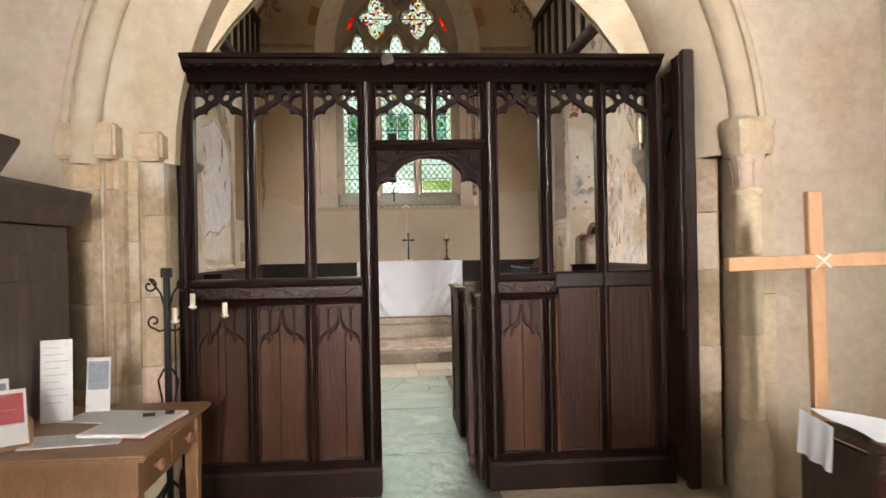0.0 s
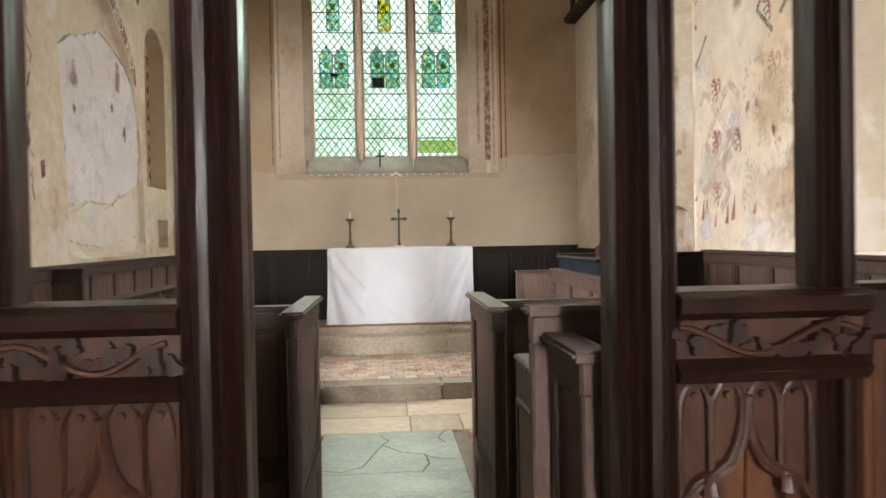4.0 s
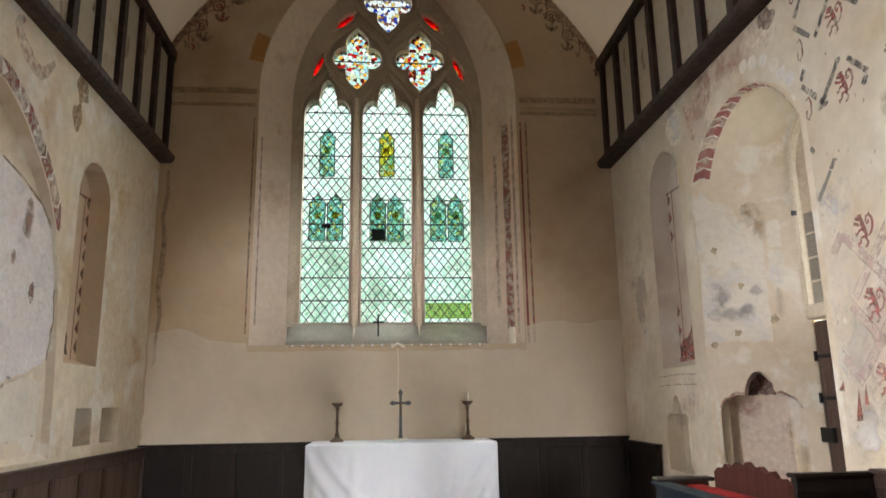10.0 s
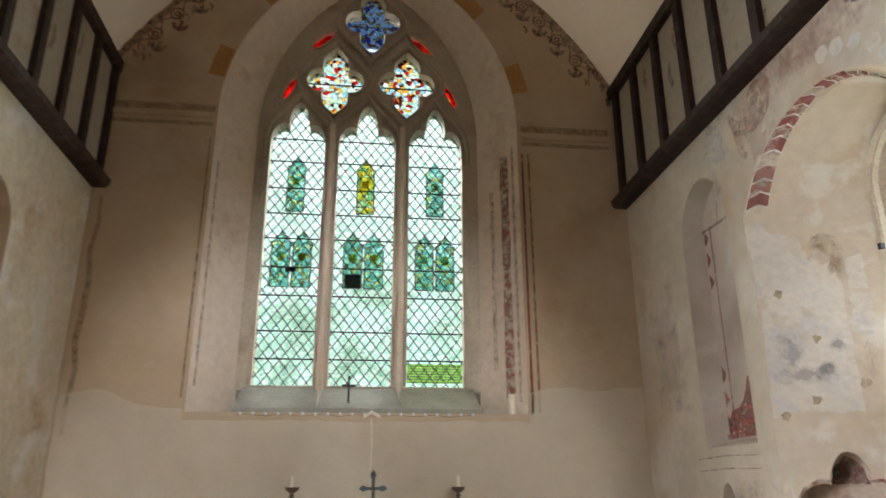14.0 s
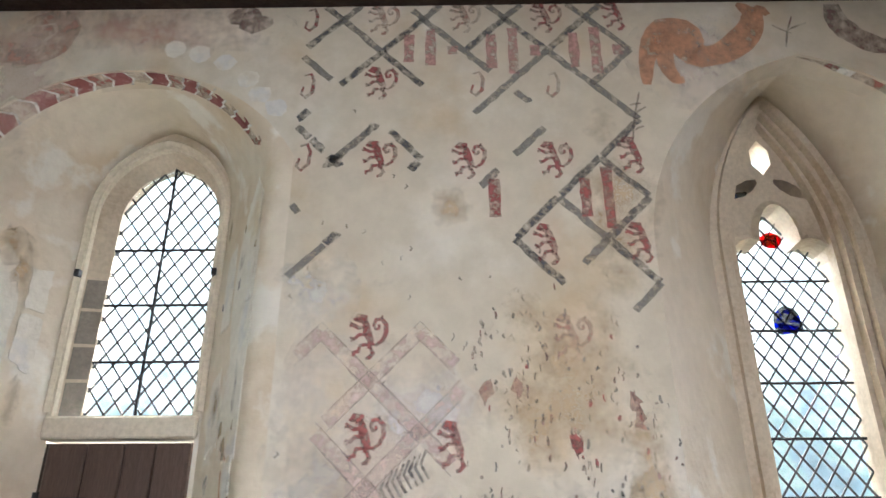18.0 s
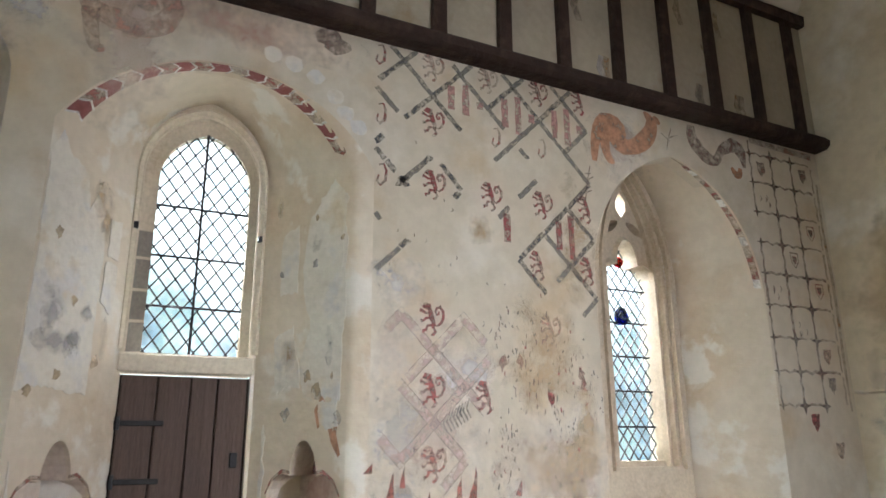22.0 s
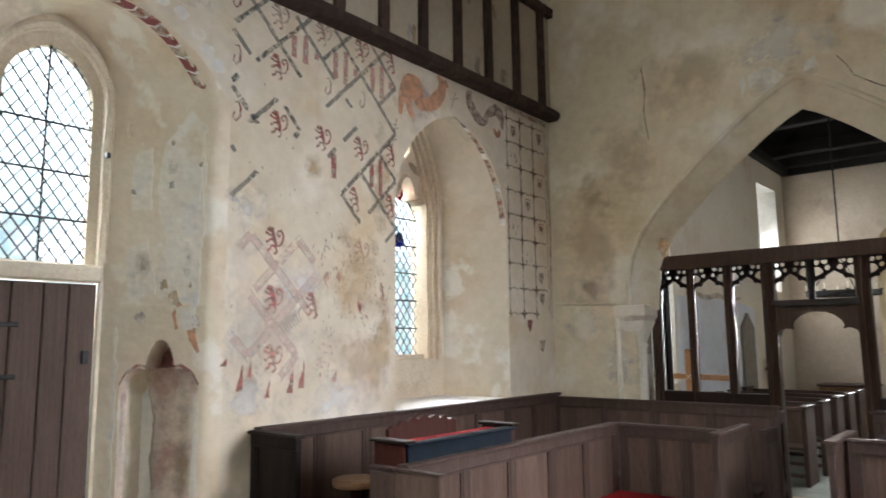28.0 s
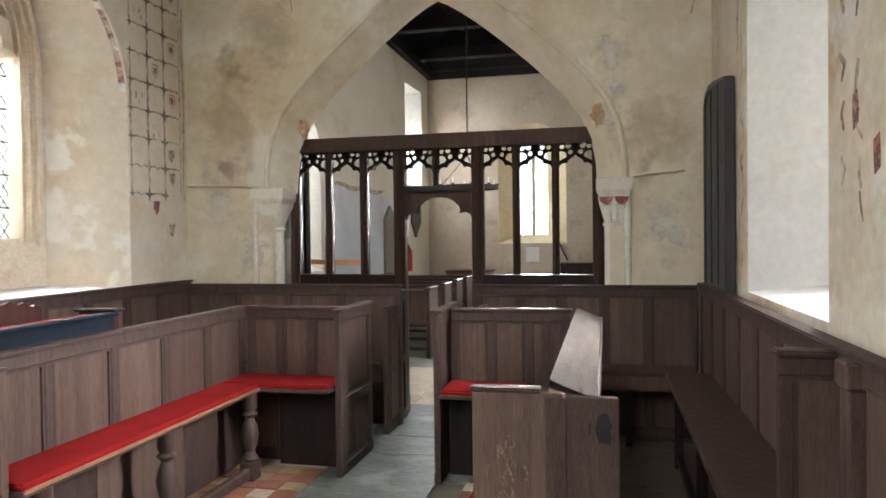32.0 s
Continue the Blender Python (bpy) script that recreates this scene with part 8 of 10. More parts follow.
crest = [(-0.30, 0.0), (0.30, 0.0), (0.30, 0.05), (0.26, 0.07), (0.23, 0.06), (0.19, 0.09), (0.15, 0.075), (0.10, 0.10), (0.05, 0.085), (0.0, 0.11), (-0.05, 0.085), (-0.10, 0.10), (-0.15, 0.075), (-0.19, 0.09), (-0.23, 0.06), (-0.26, 0.07), (-0.30, 0.05)]
part("carved_crest", slab(bmesh.new(), [(0.12 + u, 1.20 + w * 1.05 + (0.03 if w > 0 else 0)) for u, w in crest], [], lambda u, d, w: Vector((-0.03 + d, u, w)), 0.0, 0.025), MAHOGANY, o, "red-brown scalloped music desk")
st = thing("organ_stool", "round wooden organ stool", "stool", Matrix.Translation((2.20, 7.72, 0.14)))
part("seat", turned(bmesh.new(), [(0.14, 0.74), (0.15, 0.76), (0.15, 0.78), (0.13, 0.79)], n=18), PINE, st)
part("column", turned(bmesh.new(), [(0.03, -0.02), (0.045, 0.3), (0.025, 0.6), (0.04, 0.74)]), MAHOGANY, st)
for k in range(3):
    a = k * math.tau / 3
    part("foot", rod(bmesh.new(), [(0, 0, 0.2), (0.1 * math.cos(a), 0.1 * math.sin(a), 0.12), (0.16 * math.cos(a), 0.16 * math.sin(a), -0.125)], 0.018), MAHOGANY, st)
part("curved_side", slab(bmesh.new(), [(-0.28, 0.3), (0.20, 0.3), (0.20, 0.58), (0.12, 0.68), (0.0, 0.72), (-0.16, 0.735), (-0.28, 0.74)], [], plain, -0.165, -0.14), MAHOGANY, st, "curved mahogany side board")

# ---- priest's door ----
d = thing("door_1", "narrow weathered plank door with iron strap hinges, closed", "door", kind="structure")
x = 8.918
for k, w in enumerate((0.16, 0.14, 0.17, 0.18)):
    part("plank", cube(3.240, 3.280, x + 0.003, x + w - 0.003, 0.03, 2.135, 0.005), DOOR_OAK, d)
    x += w
for z in (1.89, 1.60, 0.55):
    part("strap_hinge", cube(3.225, 3.241, 9.34, 9.58, z - 0.014, z + 0.014, 0.004), IRON, d)
    part("hinge_pin", rod(bmesh.new(), [(3.223, 9.565, z - 0.035), (3.223, 9.565, z + 0.035)], 0.014), IRON, d)
# added dark plate that keeps daylight out of the plank gaps
part("door_back", cube(3.283, 3.305, 8.90, 9.60, 0.0, 2.14), PEW_DARK, d)
lk = part("lock_case", cube(3.205, 3.241, 9.46, 9.60, 1.30, 1.40, 0.006), IRON, d)
part("latch", cube(3.220, 3.241, 8.95, 8.99, 1.66, 1.74, 0.004), IRON, d)
BOARD = [(4.62, 1.24), (4.62, 2.62), (4.70, 2.70), (4.86, 2.725), (5.10, 2.71), (5.52, 2.665), (5.52, 1.24)]
bd = thing("dark_board", "tall black panelled board with a rounded top corner against the wall", "board", Matrix.Translation((0, 0, 0)))
part("board", slab(bmesh.new(), BOARD, [], north, -0.06, -0.01), BLACK, bd)
part("board_rim", sweep(bmesh.new(), BOARD, [(-0.02, -0.075), (0.02, -0.075), (0.02, -0.01), (-0.02, -0.01)], north), BLACK, bd)
for u in (4.90, 5.20):
    part("board_rail", slab(bmesh.new(), [(u - 0.02, 1.26), (u + 0.02, 1.26), (u + 0.02, 2.70), (u - 0.02, 2.70)], [], north, -0.072, -0.061), BLACK, bd)

# ---- wall paintings ----
def paint(name, ring, where, material, d=-0.003, edge=0.006, step=0.04, parent=None, thick=0.002):
    return part(name, slab(bmesh.new(), rough_edge(ring, edge, step), [], where, d, d + thick), material, parent)


def soft_patch(name, ring, where, material, d, parent):
    """A single sheet of stain on a wall."""
    bm = bmesh.new()
    bm.faces.new([bm.verts.new(where(u, d, w)) for u, w in ring])
    bmesh.ops.triangulate(bm, faces=bm.faces[:])
    return part(name, bm, material, parent)


def smooth_ring(ring, times=2):
    for _ in range(times):
        n = len(ring)
        ring = [q for k in range(n) for q in ((ring[k][0] * 0.75 + ring[(k + 1) % n][0] * 0.25, ring[k][1] * 0.75 + ring[(k + 1) % n][1] * 0.25), (ring[k][0] * 0.25 + ring[(k + 1) % n][0] * 0.75, ring[k][1] * 0.25 + ring[(k + 1) % n][1] * 0.75))]
    return ring


WALL_S, WALL_N, WALL_E, WALL_W = [bpy.data.objects["wall_" + n] for n in ("south", "north", "east", "west")]


def limb(points, widths, material, where=south, d=-0.003, parent=None, name="painted_creature"):
    """A painted limb or body: a flat shape along a line, with a width at each point."""
    bm, n, rows = bmesh.new(), len(points), []
    fine = []
    for k in range(n - 1):
        for f in (0.0, 0.34, 0.67):
            p0, p1, p2, p3 = points[max(k - 1, 0)], points[k], points[k + 1], points[min(k + 2, n - 1)]
            c = [0.5 * (2 * p1[i] + (p2[i] - p0[i]) * f + (2 * p0[i] - 5 * p1[i] + 4 * p2[i] - p3[i]) * f * f + (3 * p1[i] - p0[i] - 3 * p2[i] + p3[i]) * f ** 3) for i in (0, 1)]
            fine.append((c[0], c[1], widths[k] + (widths[k + 1] - widths[k]) * f))
    fine.append((*points[-1], widths[-1]))
    for k, (u, w, wide) in enumerate(fine):
        p, q = fine[max(k - 1, 0)], fine[min(k + 1, len(fine) - 1)]
        tu, tw = q[0] - p[0], q[1] - p[1]
        s = math.hypot(tu, tw) or 1
        h = wide / 2 * random.uniform(0.9, 1.1)
        rows.append((bm.verts.new(where(u - tw / s * h, d, w + tu / s * h)), bm.verts.new(where(u + tw / s * h, d, w - tu / s * h))))
    for (e, f), (g, h) in zip(rows, rows[1:]):
        bm.faces.new((e, f, h, g))
    return part(name, bm, material, parent or WALL_S)


def lion(u, w, s, material, half=0):
    """A small rampant beast in red: head, body, clawed legs and a curled tail."""
    bm = bmesh.new()

    def at(p):
        return [(u - x * s, w + y * s) for x, y in p]

    lines = [([(-0.20, 0.42), (-0.10, 0.30), (-0.06, 0.10), (0.02, -0.10), (0.0, -0.28)], 0.15),
             ([(-0.34, 0.36), (-0.26, 0.46), (-0.12, 0.44), (-0.10, 0.30)], 0.13), ([(-0.38, 0.40), (-0.28, 0.38), (-0.20, 0.32)], 0.06),
             ([(-0.08, 0.22), (-0.26, 0.20), (-0.38, 0.27), (-0.46, 0.24)], 0.075), ([(-0.38, 0.27), (-0.44, 0.33)], 0.05),
             ([(-0.05, 0.04), (-0.24, 0.04), (-0.34, -0.06), (-0.44, -0.02)], 0.075), ([(-0.34, -0.06), (-0.42, -0.11)], 0.05),
             ([(0.0, -0.18), (-0.20, -0.20), (-0.24, -0.34), (-0.38, -0.36)], 0.085), ([(-0.30, -0.36), (-0.36, -0.44)], 0.05),
             ([(0.02, -0.24), (0.08, -0.38), (0.0, -0.48), (-0.08, -0.50)], 0.085)]
    if not half:
        lines += [([(0.03, -0.16), (0.14, -0.20), (0.28, -0.10), (0.36, 0.08), (0.35, 0.28), (0.25, 0.40), (0.13, 0.38), (0.08, 0.26), (0.13, 0.16), (0.21, 0.18)], 0.085), ([(0.25, 0.40), (0.27, 0.48)], 0.05), ([(0.21, 0.18), (0.19, 0.27)], 0.07)]
    for k, (line, wide) in enumerate(lines):
        stroke(bm, at(line), wide * s * 1.25, south, -0.0030 - 0.0002 * k)
    part("painted_beast", bm, material, WALL_S)


def node(k, r):
    return (8.437 - 0.1902 * k, 3.992 - 0.1917 * r)


def band(k, r, way, material, lo=0.0, hi=1.0, wide=0.032, d=-0.002):
    """A painted bar of the lozenge net, down or up to the next crossing."""
    p, q = node(k, r), node(k + 1, r + way)
    pts = []
    for j in range(8):
        f = lo + (hi - lo) * j / 7
        u, w = p[0] + (q[0] - p[0]) * f + random.uniform(-0.003, 0.003), p[1] + (q[1] - p[1]) * f + random.uniform(-0.003, 0.003)
        if w < 4.075 and u < 8.42:
            pts.append((u, w))
    if len(pts) > 2:
        part("painted_band", stroke(bmesh.new(), pts, wide, south, d, False), material, WALL_S)


for k, r in ((0, -1), (2, 1), (5, 0), (2, 3), (7, 4), (5, 6), (7, 6)):
    band(k, r, 1, SLATE_PAINT, 0.25 if r == 3 else 0.0)
for k, r in ((0, 1), (1, 2), (4, 1), (6, 1), (7, 4), (6, 5), (5, 6), (7, 6), (2, 1)):
    band(k, r, -1, SLATE_PAINT, 0.05)
for k, r, lo, hi in ((1, 0, 0, 1), (3, 0, 0, 1), (2, -1, 0, 1), (4, 1, 0, 0.6), (4, -1, 0, 1), (6, -1, 0, 1), (7, 0, 0, 1), (6, 1, 0, 1), (7, 2, 0, 1), (0, 1, 0, 0.8), (6, 5, 0, 1), (5, 2, 0.2, 0.5), (0, 3, 0.1, 0.4), (0, 5, 0.0, 0.3)):
    band(k, r, 1, GREY_BAND, lo, hi)
for k, r, lo, hi in ((3, 0, 0, 0.5), (5, 0, 0, 0.5), (1, 0, 0, 0.5), (7, 0, 0, 0.4), (5, 2, 0, 1), (4, 3, 0.2, 1), (7, 2, 0, 1), (5, 4, 0.1, 0.8), (4, 5, 0.3, 0.7), (7, 8, 0.4, 1), (6, 7, 0.45, 1), (0, 7, 0.2, 0.9), (1, 4, 0.0, 0.7)):
    band(k, r, -1, GREY_BAND, lo, hi)
for k, r, way, lo, hi in ((0, 3, -1, 0.0, 0.34), (0, 3, 1, 0.45, 0.75), (0, 3, 1, 0.9, 1.0), (1, 4, 1, 0.0, 0.16), (1, 4, -1, 0.0, 0.12), (0, 5, -1, 0.84, 1.0), (1, 4, -1, 0.70, 0.95), (2, 5, -1, 0.72, 0.92), (0, 7, -1, 0.95, 1.2)):
    band(k, r, way, SLATE_PAINT, lo, hi, 0.036)
# the lower lozenges: broad pink bands edged by thin lines
for k, r, way, lo, hi in ((1, 8, 1, 0, 1), (2, 9, 1, 0, 1), (3, 10, 1, 0, 0.6), (1, 10, -1, 0.2, 1), (2, 9, -1, 0, 1), (1, 10, 1, 0, 1), (2, 11, 1, 0, 1), (2, 11, -1, 0, 1), (3, 10, -1, 0, 0.8), (1, 12, -1, 0, 1), (3, 8, 1, 0, 0.7), (0, 9, -1, 0.5, 1), (0, 11, 1, 0.4, 1), (2, 13, -1, 0.3, 1)):
    band(k, r, way, PINK_BAND, lo, hi, 0.055, -0.0016)
    p, q = node(k, r), node(k + 1, r + way)
    for s in (-1, 1):
        pts = [(p[0] + (q[0] - p[0]) * f, p[1] + (q[1] - p[1]) * f + s * 0.038) for f in [lo + (hi - lo) * j / 5 for j in range(6)]]
        part("painted_line", stroke(bmesh.new(), pts, 0.007, south, -0.0024), GREY_FAINT, WALL_S)
for u, w, m, half in ((8.05, 3.99, RED_FAINT, 0), (7.665, 3.995, RED_FAINT, 0), (7.285, 3.99, MAROON, 0), (6.945, 4.0, MAROON, 1), (8.05, 3.625, MAROON, 0), (8.045, 3.228, MAROON, 0), (7.66, 3.215, MAROON, 0), (7.29, 3.215, MAROON, 0),
                      (6.945, 3.235, MAROON, 1), (7.33, 2.82, MAROON, 1), (6.955, 2.825, MAROON, 1), (8.06, 2.437, MAROON, 0), (7.275, 2.43, RED_FAINT, 0), (8.058, 2.052, MAROON, 0), (8.052, 1.675, RED, 0), (7.72, 2.025, MAROON, 1)):
    lion(u, w, 0.175, m, half)
for u, w, m in ((8.405, 3.99, MAROON), (8.395, 3.61, MAROON), (8.385, 3.235, MAROON), (7.63, 3.61, RED), (7.29, 3.60, RED_FAINT)):
    part("painted_beast", stroke(bmesh.new(), [(u + 0.01, w + 0.06), (u - 0.02, w + 0.07), (u - 0.035, w + 0.03), (u - 0.03, w - 0.03), (u, w - 0.06), (u + 0.02, w - 0.04), (u + 0.01, w)], 0.018, south, -0.003), m, WALL_S)
for k, r, keep in ((3, 1, 3), (5, 1, 3), (7, 1, 3), (5, 5, 1), (7, 5, 2)):
    u, w = node(k, r)
    for j, off in enumerate((0.066, -0.034, -0.135)[:keep] if r == 1 else (0.075, -0.02)[:keep]):
        h = 0.165 - abs(off)
        low = -h if r == 5 or k > 4 else -h * 0.6
        part("painted_stripe", stroke(bmesh.new(), [(u + off, w + low + (h - low) * f / 5) for f in range(6)], 0.046, south, -0.0022, False), STRIPE if r == 1 else MAROON, WALL_S)
for u, w, h, wide in ((8.31, 1.56, 0.16, 0.05), (8.235, 1.62, 0.11, 0.03), (7.92, 1.535, 0.17, 0.05), (7.83, 1.565, 0.19, 0.055), (8.10, 1.485, 0.12, 0.04), (7.54, 1.545, 0.08, 0.04), (8.42, 1.66, 0.05, 0.05)):
    paint("painted_triangle", [(u - wide * 0.5, w + h / 2), (u + wide * 0.5, w - h / 2), (u - wide * 0.5, w - h / 2)], south, RED, -0.003, 0.005, 0.03, WALL_S)
for k in range(8):
    u, w = 7.98 - 0.02 * k, 1.93 + 0.012 * k
    part("paint_fleck", stroke(bmesh.new(), [(u, w), (u + 0.02, w - 0.05), (u - 0.01, w - 0.10)], 0.012, south, -0.0024), SLATE_PAINT if k % 2 else GREY_BAND, WALL_S)
for k in range(240):
    c = random.choice(((7.62, 2.45), (7.48, 2.2), (7.30, 2.1), (7.12, 2.3), (7.2, 1.75), (7.6, 1.8), (7.02, 2.05), (7.4, 2.5)))
    u, w = min(7.74, max(6.93, random.gauss(c[0], 0.07))), random.gauss(c[1], 0.13)
    h = random.uniform(0.008, 0.035)
    bm = stroke(bmesh.new(), [(u, w), (u + random.uniform(-0.006, 0.006), w - h / 2), (u + random.uniform(-0.008, 0.008), w - h)], random.uniform(0.004, 0.013), south, -0.0024)
    part("paint_fleck", bm, random.choice((UMBER, UMBER, SLATE_PAINT, GREY_FAINT, MAROON, GREY_BAND)), WALL_S)
for k in range(26):
    u, w = random.uniform(7.75, 8.42), random.choice((random.uniform(1.35, 2.5), random.uniform(3.1, 3.5), random.uniform(2.6, 2.95)))
    part("paint_fleck", stroke(bmesh.new(), [(u, w), (u + random.uniform(-0.01, 0.01), w - 0.008), (u + random.uniform(-0.01, 0.01), w - 0.02)], random.uniform(0.004, 0.010), south, -0.0024), random.choice((UMBER, SLATE_PAINT, OCHRE)), WALL_S)
for u, w in ((7.07, 2.18), (7.06, 2.12), (7.62, 2.22), (7.50, 2.24), (7.30, 2.03)):
    paint("painted_smear", [(u + 0.02 * math.cos(k), w + 0.045 * math.sin(k)) for k in range(6)], south, RED_FAINT if w > 2.1 else MAROON, -0.0026, 0.012, 0.02, WALL_S)

# the beasts over the arches, as plain shapes
limb([(6.86, 3.60), (6.835, 3.775), (6.74, 3.90), (6.66, 3.87), (6.635, 3.765), (6.50, 3.77), (6.365, 3.88), (6.325, 3.99), (6.385, 4.06)], (0.04, 0.09, 0.17, 0.17, 0.12, 0.12, 0.13, 0.10, 0.02), ORANGE)
limb([(6.755, 3.87), (6.76, 3.71), (6.725, 3.63), (6.69, 3.625)], (0.10, 0.07, 0.06, 0.03), ORANGE, d=-0.0036)
limb([(6.33, 3.97), (6.285, 4.03), (6.25, 3.99)], (0.04, 0.05, 0.03), ORANGE, d=-0.0036)
limb([(5.94, 4.05), (5.93, 3.935), (5.83, 3.83), (5.72, 3.805), (5.65, 3.90), (5.52, 3.97), (5.44, 3.92), (5.42, 3.80)], (0.08, 0.12, 0.11, 0.08, 0.07, 0.13, 0.11, 0.03), UMBER)
limb([(5.56, 3.78), (5.52, 3.73), (5.48, 3.74), (5.47, 3.79)], (0.03, 0.06, 0.06, 0.03), ORANGE)
limb([(9.99, 4.0), (9.92, 3.865), (9.81, 3.825), (9.69, 3.80), (9.585, 3.86), (9.545, 3.96), (9.60, 4.035), (9.685, 4.02), (9.755, 3.995)], (0.04, 0.10, 0.12, 0.10, 0.11, 0.10, 0.09, 0.07, 0.03), RED_FAINT)
limb([(9.62, 3.96), (9.68, 3.94), (9.72, 3.97)], (0.06, 0.07, 0.03), RED_FAINT, d=-0.0036)
limb([(9.92, 3.86), (9.91, 3.75), (9.88, 3.65), (9.84, 3.65)], (0.09, 0.07, 0.06, 0.03), RED_FAINT, d=-0.0036)
limb([(9.69, 3.80), (9.72, 3.755), (9.77, 3.75)], (0.06, 0.05, 0.02), RED_FAINT, d=-0.0038)
limb([(8.79, 4.0), (8.72, 4.02), (8.66, 3.98), (8.58, 3.99)], (0.05, 0.13, 0.13, 0.03), UMBER)
limb([(9.46, 3.96), (9.30, 3.80), (9.10, 3.84), (8.95, 3.96), (9.02, 4.04)], (0.04, 0.10, 0.12, 0.09, 0.03), RED_FAINT, north, parent=WALL_N)
for p, q in (((6.20, 3.80), (6.14, 3.98)), ((6.17, 3.90), (6.08, 3.94)), ((6.16, 3.88), (6.24, 3.93)), ((6.90, 3.56), (6.96, 3.28)), ((6.93, 3.44), (6.88, 3.48)), ((6.93, 3.42), (6.98, 3.46)), ((6.94, 3.36), (6.90, 3.38)), ((6.9, 3.5), (6.95, 3.49))):
    part("painted_stem", stroke(bmesh.new(), [p, ((p[0] + q[0]) / 2 + 0.008, (p[1] + q[1]) / 2), q], 0.010, south, -0.003), UMBER, WALL_S)

# painted masonry by the west corner
ROW_Z, COL_U = [3.94 - 0.2385 * k for k in range(9)], (5.345, 5.115, 4.885, 4.645)
for k, w in enumerate(ROW_Z):
    for c, u in enumerate(COL_U):
        m = JOINT if k < 6 else (GREY_FAINT if (k + c) % 3 else JOINT)
        wob = random.uniform(-0.012, 0.012)
        if k < 8 and not (k == 2 and c == 0):
            part("painted_joint", stroke(bmesh.new(), [(u, w - 0.02), (u + 0.010, w - 0.07), (u + wob * 0.5, w - 0.12), (u + 0.008, w - 0.18), (u, w - 0.225)], random.uniform(0.017, 0.026), south, -0.003, False), m if c < 3 else OCHRE, WALL_S)
        if c < 3 and not (k == 8 and c == 2):
            part("painted_joint", stroke(bmesh.new(), [(u - 0.02, w), (u - 0.07, w + 0.010), (u - 0.12, w + wob), (u - 0.17, w + 0.010), (u - 0.215, w)], random.uniform(0.014, 0.022), south, -0.0031, False), m, WALL_S)
        if c < 3:
            r = random.uniform(0.050, 0.068) if c else 0.040
            paint("painted_knot", [(u + r, w), (u + r * 0.28, w + r * 0.22), (u, w + r), (u - r * 0.28, w + r * 0.22), (u - r, w), (u - r * 0.28, w - r * 0.22), (u, w - r), (u + r * 0.28, w - r * 0.22)], south, m, -0.0034, 0.002, 0.03, WALL_S)
part("painted_joint", stroke(bmesh.new(), [(5.345, 4.05), (5.35, 3.98), (5.345, 3.92)], 0.016, south, -0.003, False), JOINT, WALL_S)
for u, w in ((5.235, 3.61), (5.03, 2.63), (5.25, 2.86)):
    for q in range(5):
        x, y = u + random.uniform(-0.05, 0.05), w + random.uniform(-0.07, 0.07)
        part("paint_fleck", stroke(bmesh.new(), [(x, y), (x - 0.01, y - 0.02), (x + 0.004, y - 0.045)], 0.012, south, -0.003), JOINT, WALL_S)
for u, w, m in ((5.0, 3.125, UMBER), (4.765, 2.90, RED), (4.765, 3.365, RED), (5.235, 3.83, RED_FAINT), (4.76, 3.845, RED_FAINT), (4.79, 2.40, RED_FAINT), (5.02, 1.925, MAROON), (4.80, 1.725, RED_FAINT), (4.78, 2.19, GREY_FAINT)):
    ring = [(u - 0.042, w + 0.05), (u + 0.042, w + 0.05), (u + 0.038, w - 0.02), (u, w - 0.068), (u - 0.038, w - 0.02)]
    if m in (UMBER, RED):
        paint("painted_shield", [(u + (x - u) * 0.55, w + (y - w) * 0.55) for x, y in ring], south, RED_FAINT if m is UMBER else RED, -0.0030, 0.003, 0.03, WALL_S)
        part("shield_outline", stroke(bmesh.new(), ring + [ring[0]], 0.012, south, -0.0034, False), m, WALL_S)
    else:
        paint("painted_shield", ring, south, m, -0.0032, 0.006, 0.02, WALL_S)
part("painted_joint", stroke(bmesh.new(), [(4.60 + 0.01 * math.sin(k), 3.8 - k * 0.2) for k in range(10)], 0.040, south, -0.003), OCHRE, WALL_S)
part("painted_joint", stroke(bmesh.new(), [(5.33, 4.05), (4.62, 4.03)], 0.045, south, -0.003, False), RED_FAINT, WALL_S)


# chevron bands round the arches
def chevrons(length, place, step, parent, mats, tip):
    """Pointed blocks of paint in a row, with white lines between them. place takes the way along, the share across and the lift, and gives a point."""
    def sheet(name, ring, lift, material):
        bm = bmesh.new()
        fine = [(p[0] + (q[0] - p[0]) * f / 3, p[1] + (q[1] - p[1]) * f / 3) for p, q in zip(ring, ring[1:] + ring[:1]) for f in range(3)]
        bm.faces.new([bm.verts.new(place(t + random.uniform(-0.003, 0.003), g, lift)) for t, g in fine])
        bmesh.ops.triangulate(bm, faces=bm.faces[:])
        part(name, bm, material, parent)

    t, k = 0.0, 0
    while t < length - step * 0.6:
        end = t + step * random.uniform(0.85, 1.2)
        sheet("painted_chevron", [(t + 0.004, 0.03), (t + tip, 0.5), (t + 0.004, 0.97), (end - 0.004, 0.97), (end + tip - 0.008, 0.5), (end - 0.004, 0.03)], 0.003, mats[k % len(mats)])
        sheet("chevron_edge", [(t - 0.006, 0.0), (t + tip - 0.010, 0.5), (t - 0.006, 1.0), (t + 0.006, 1.0), (t + tip + 0.004, 0.5), (t + 0.006, 0.0)], 0.005, PAINT_WHITE)
        t, k = end, k + 1


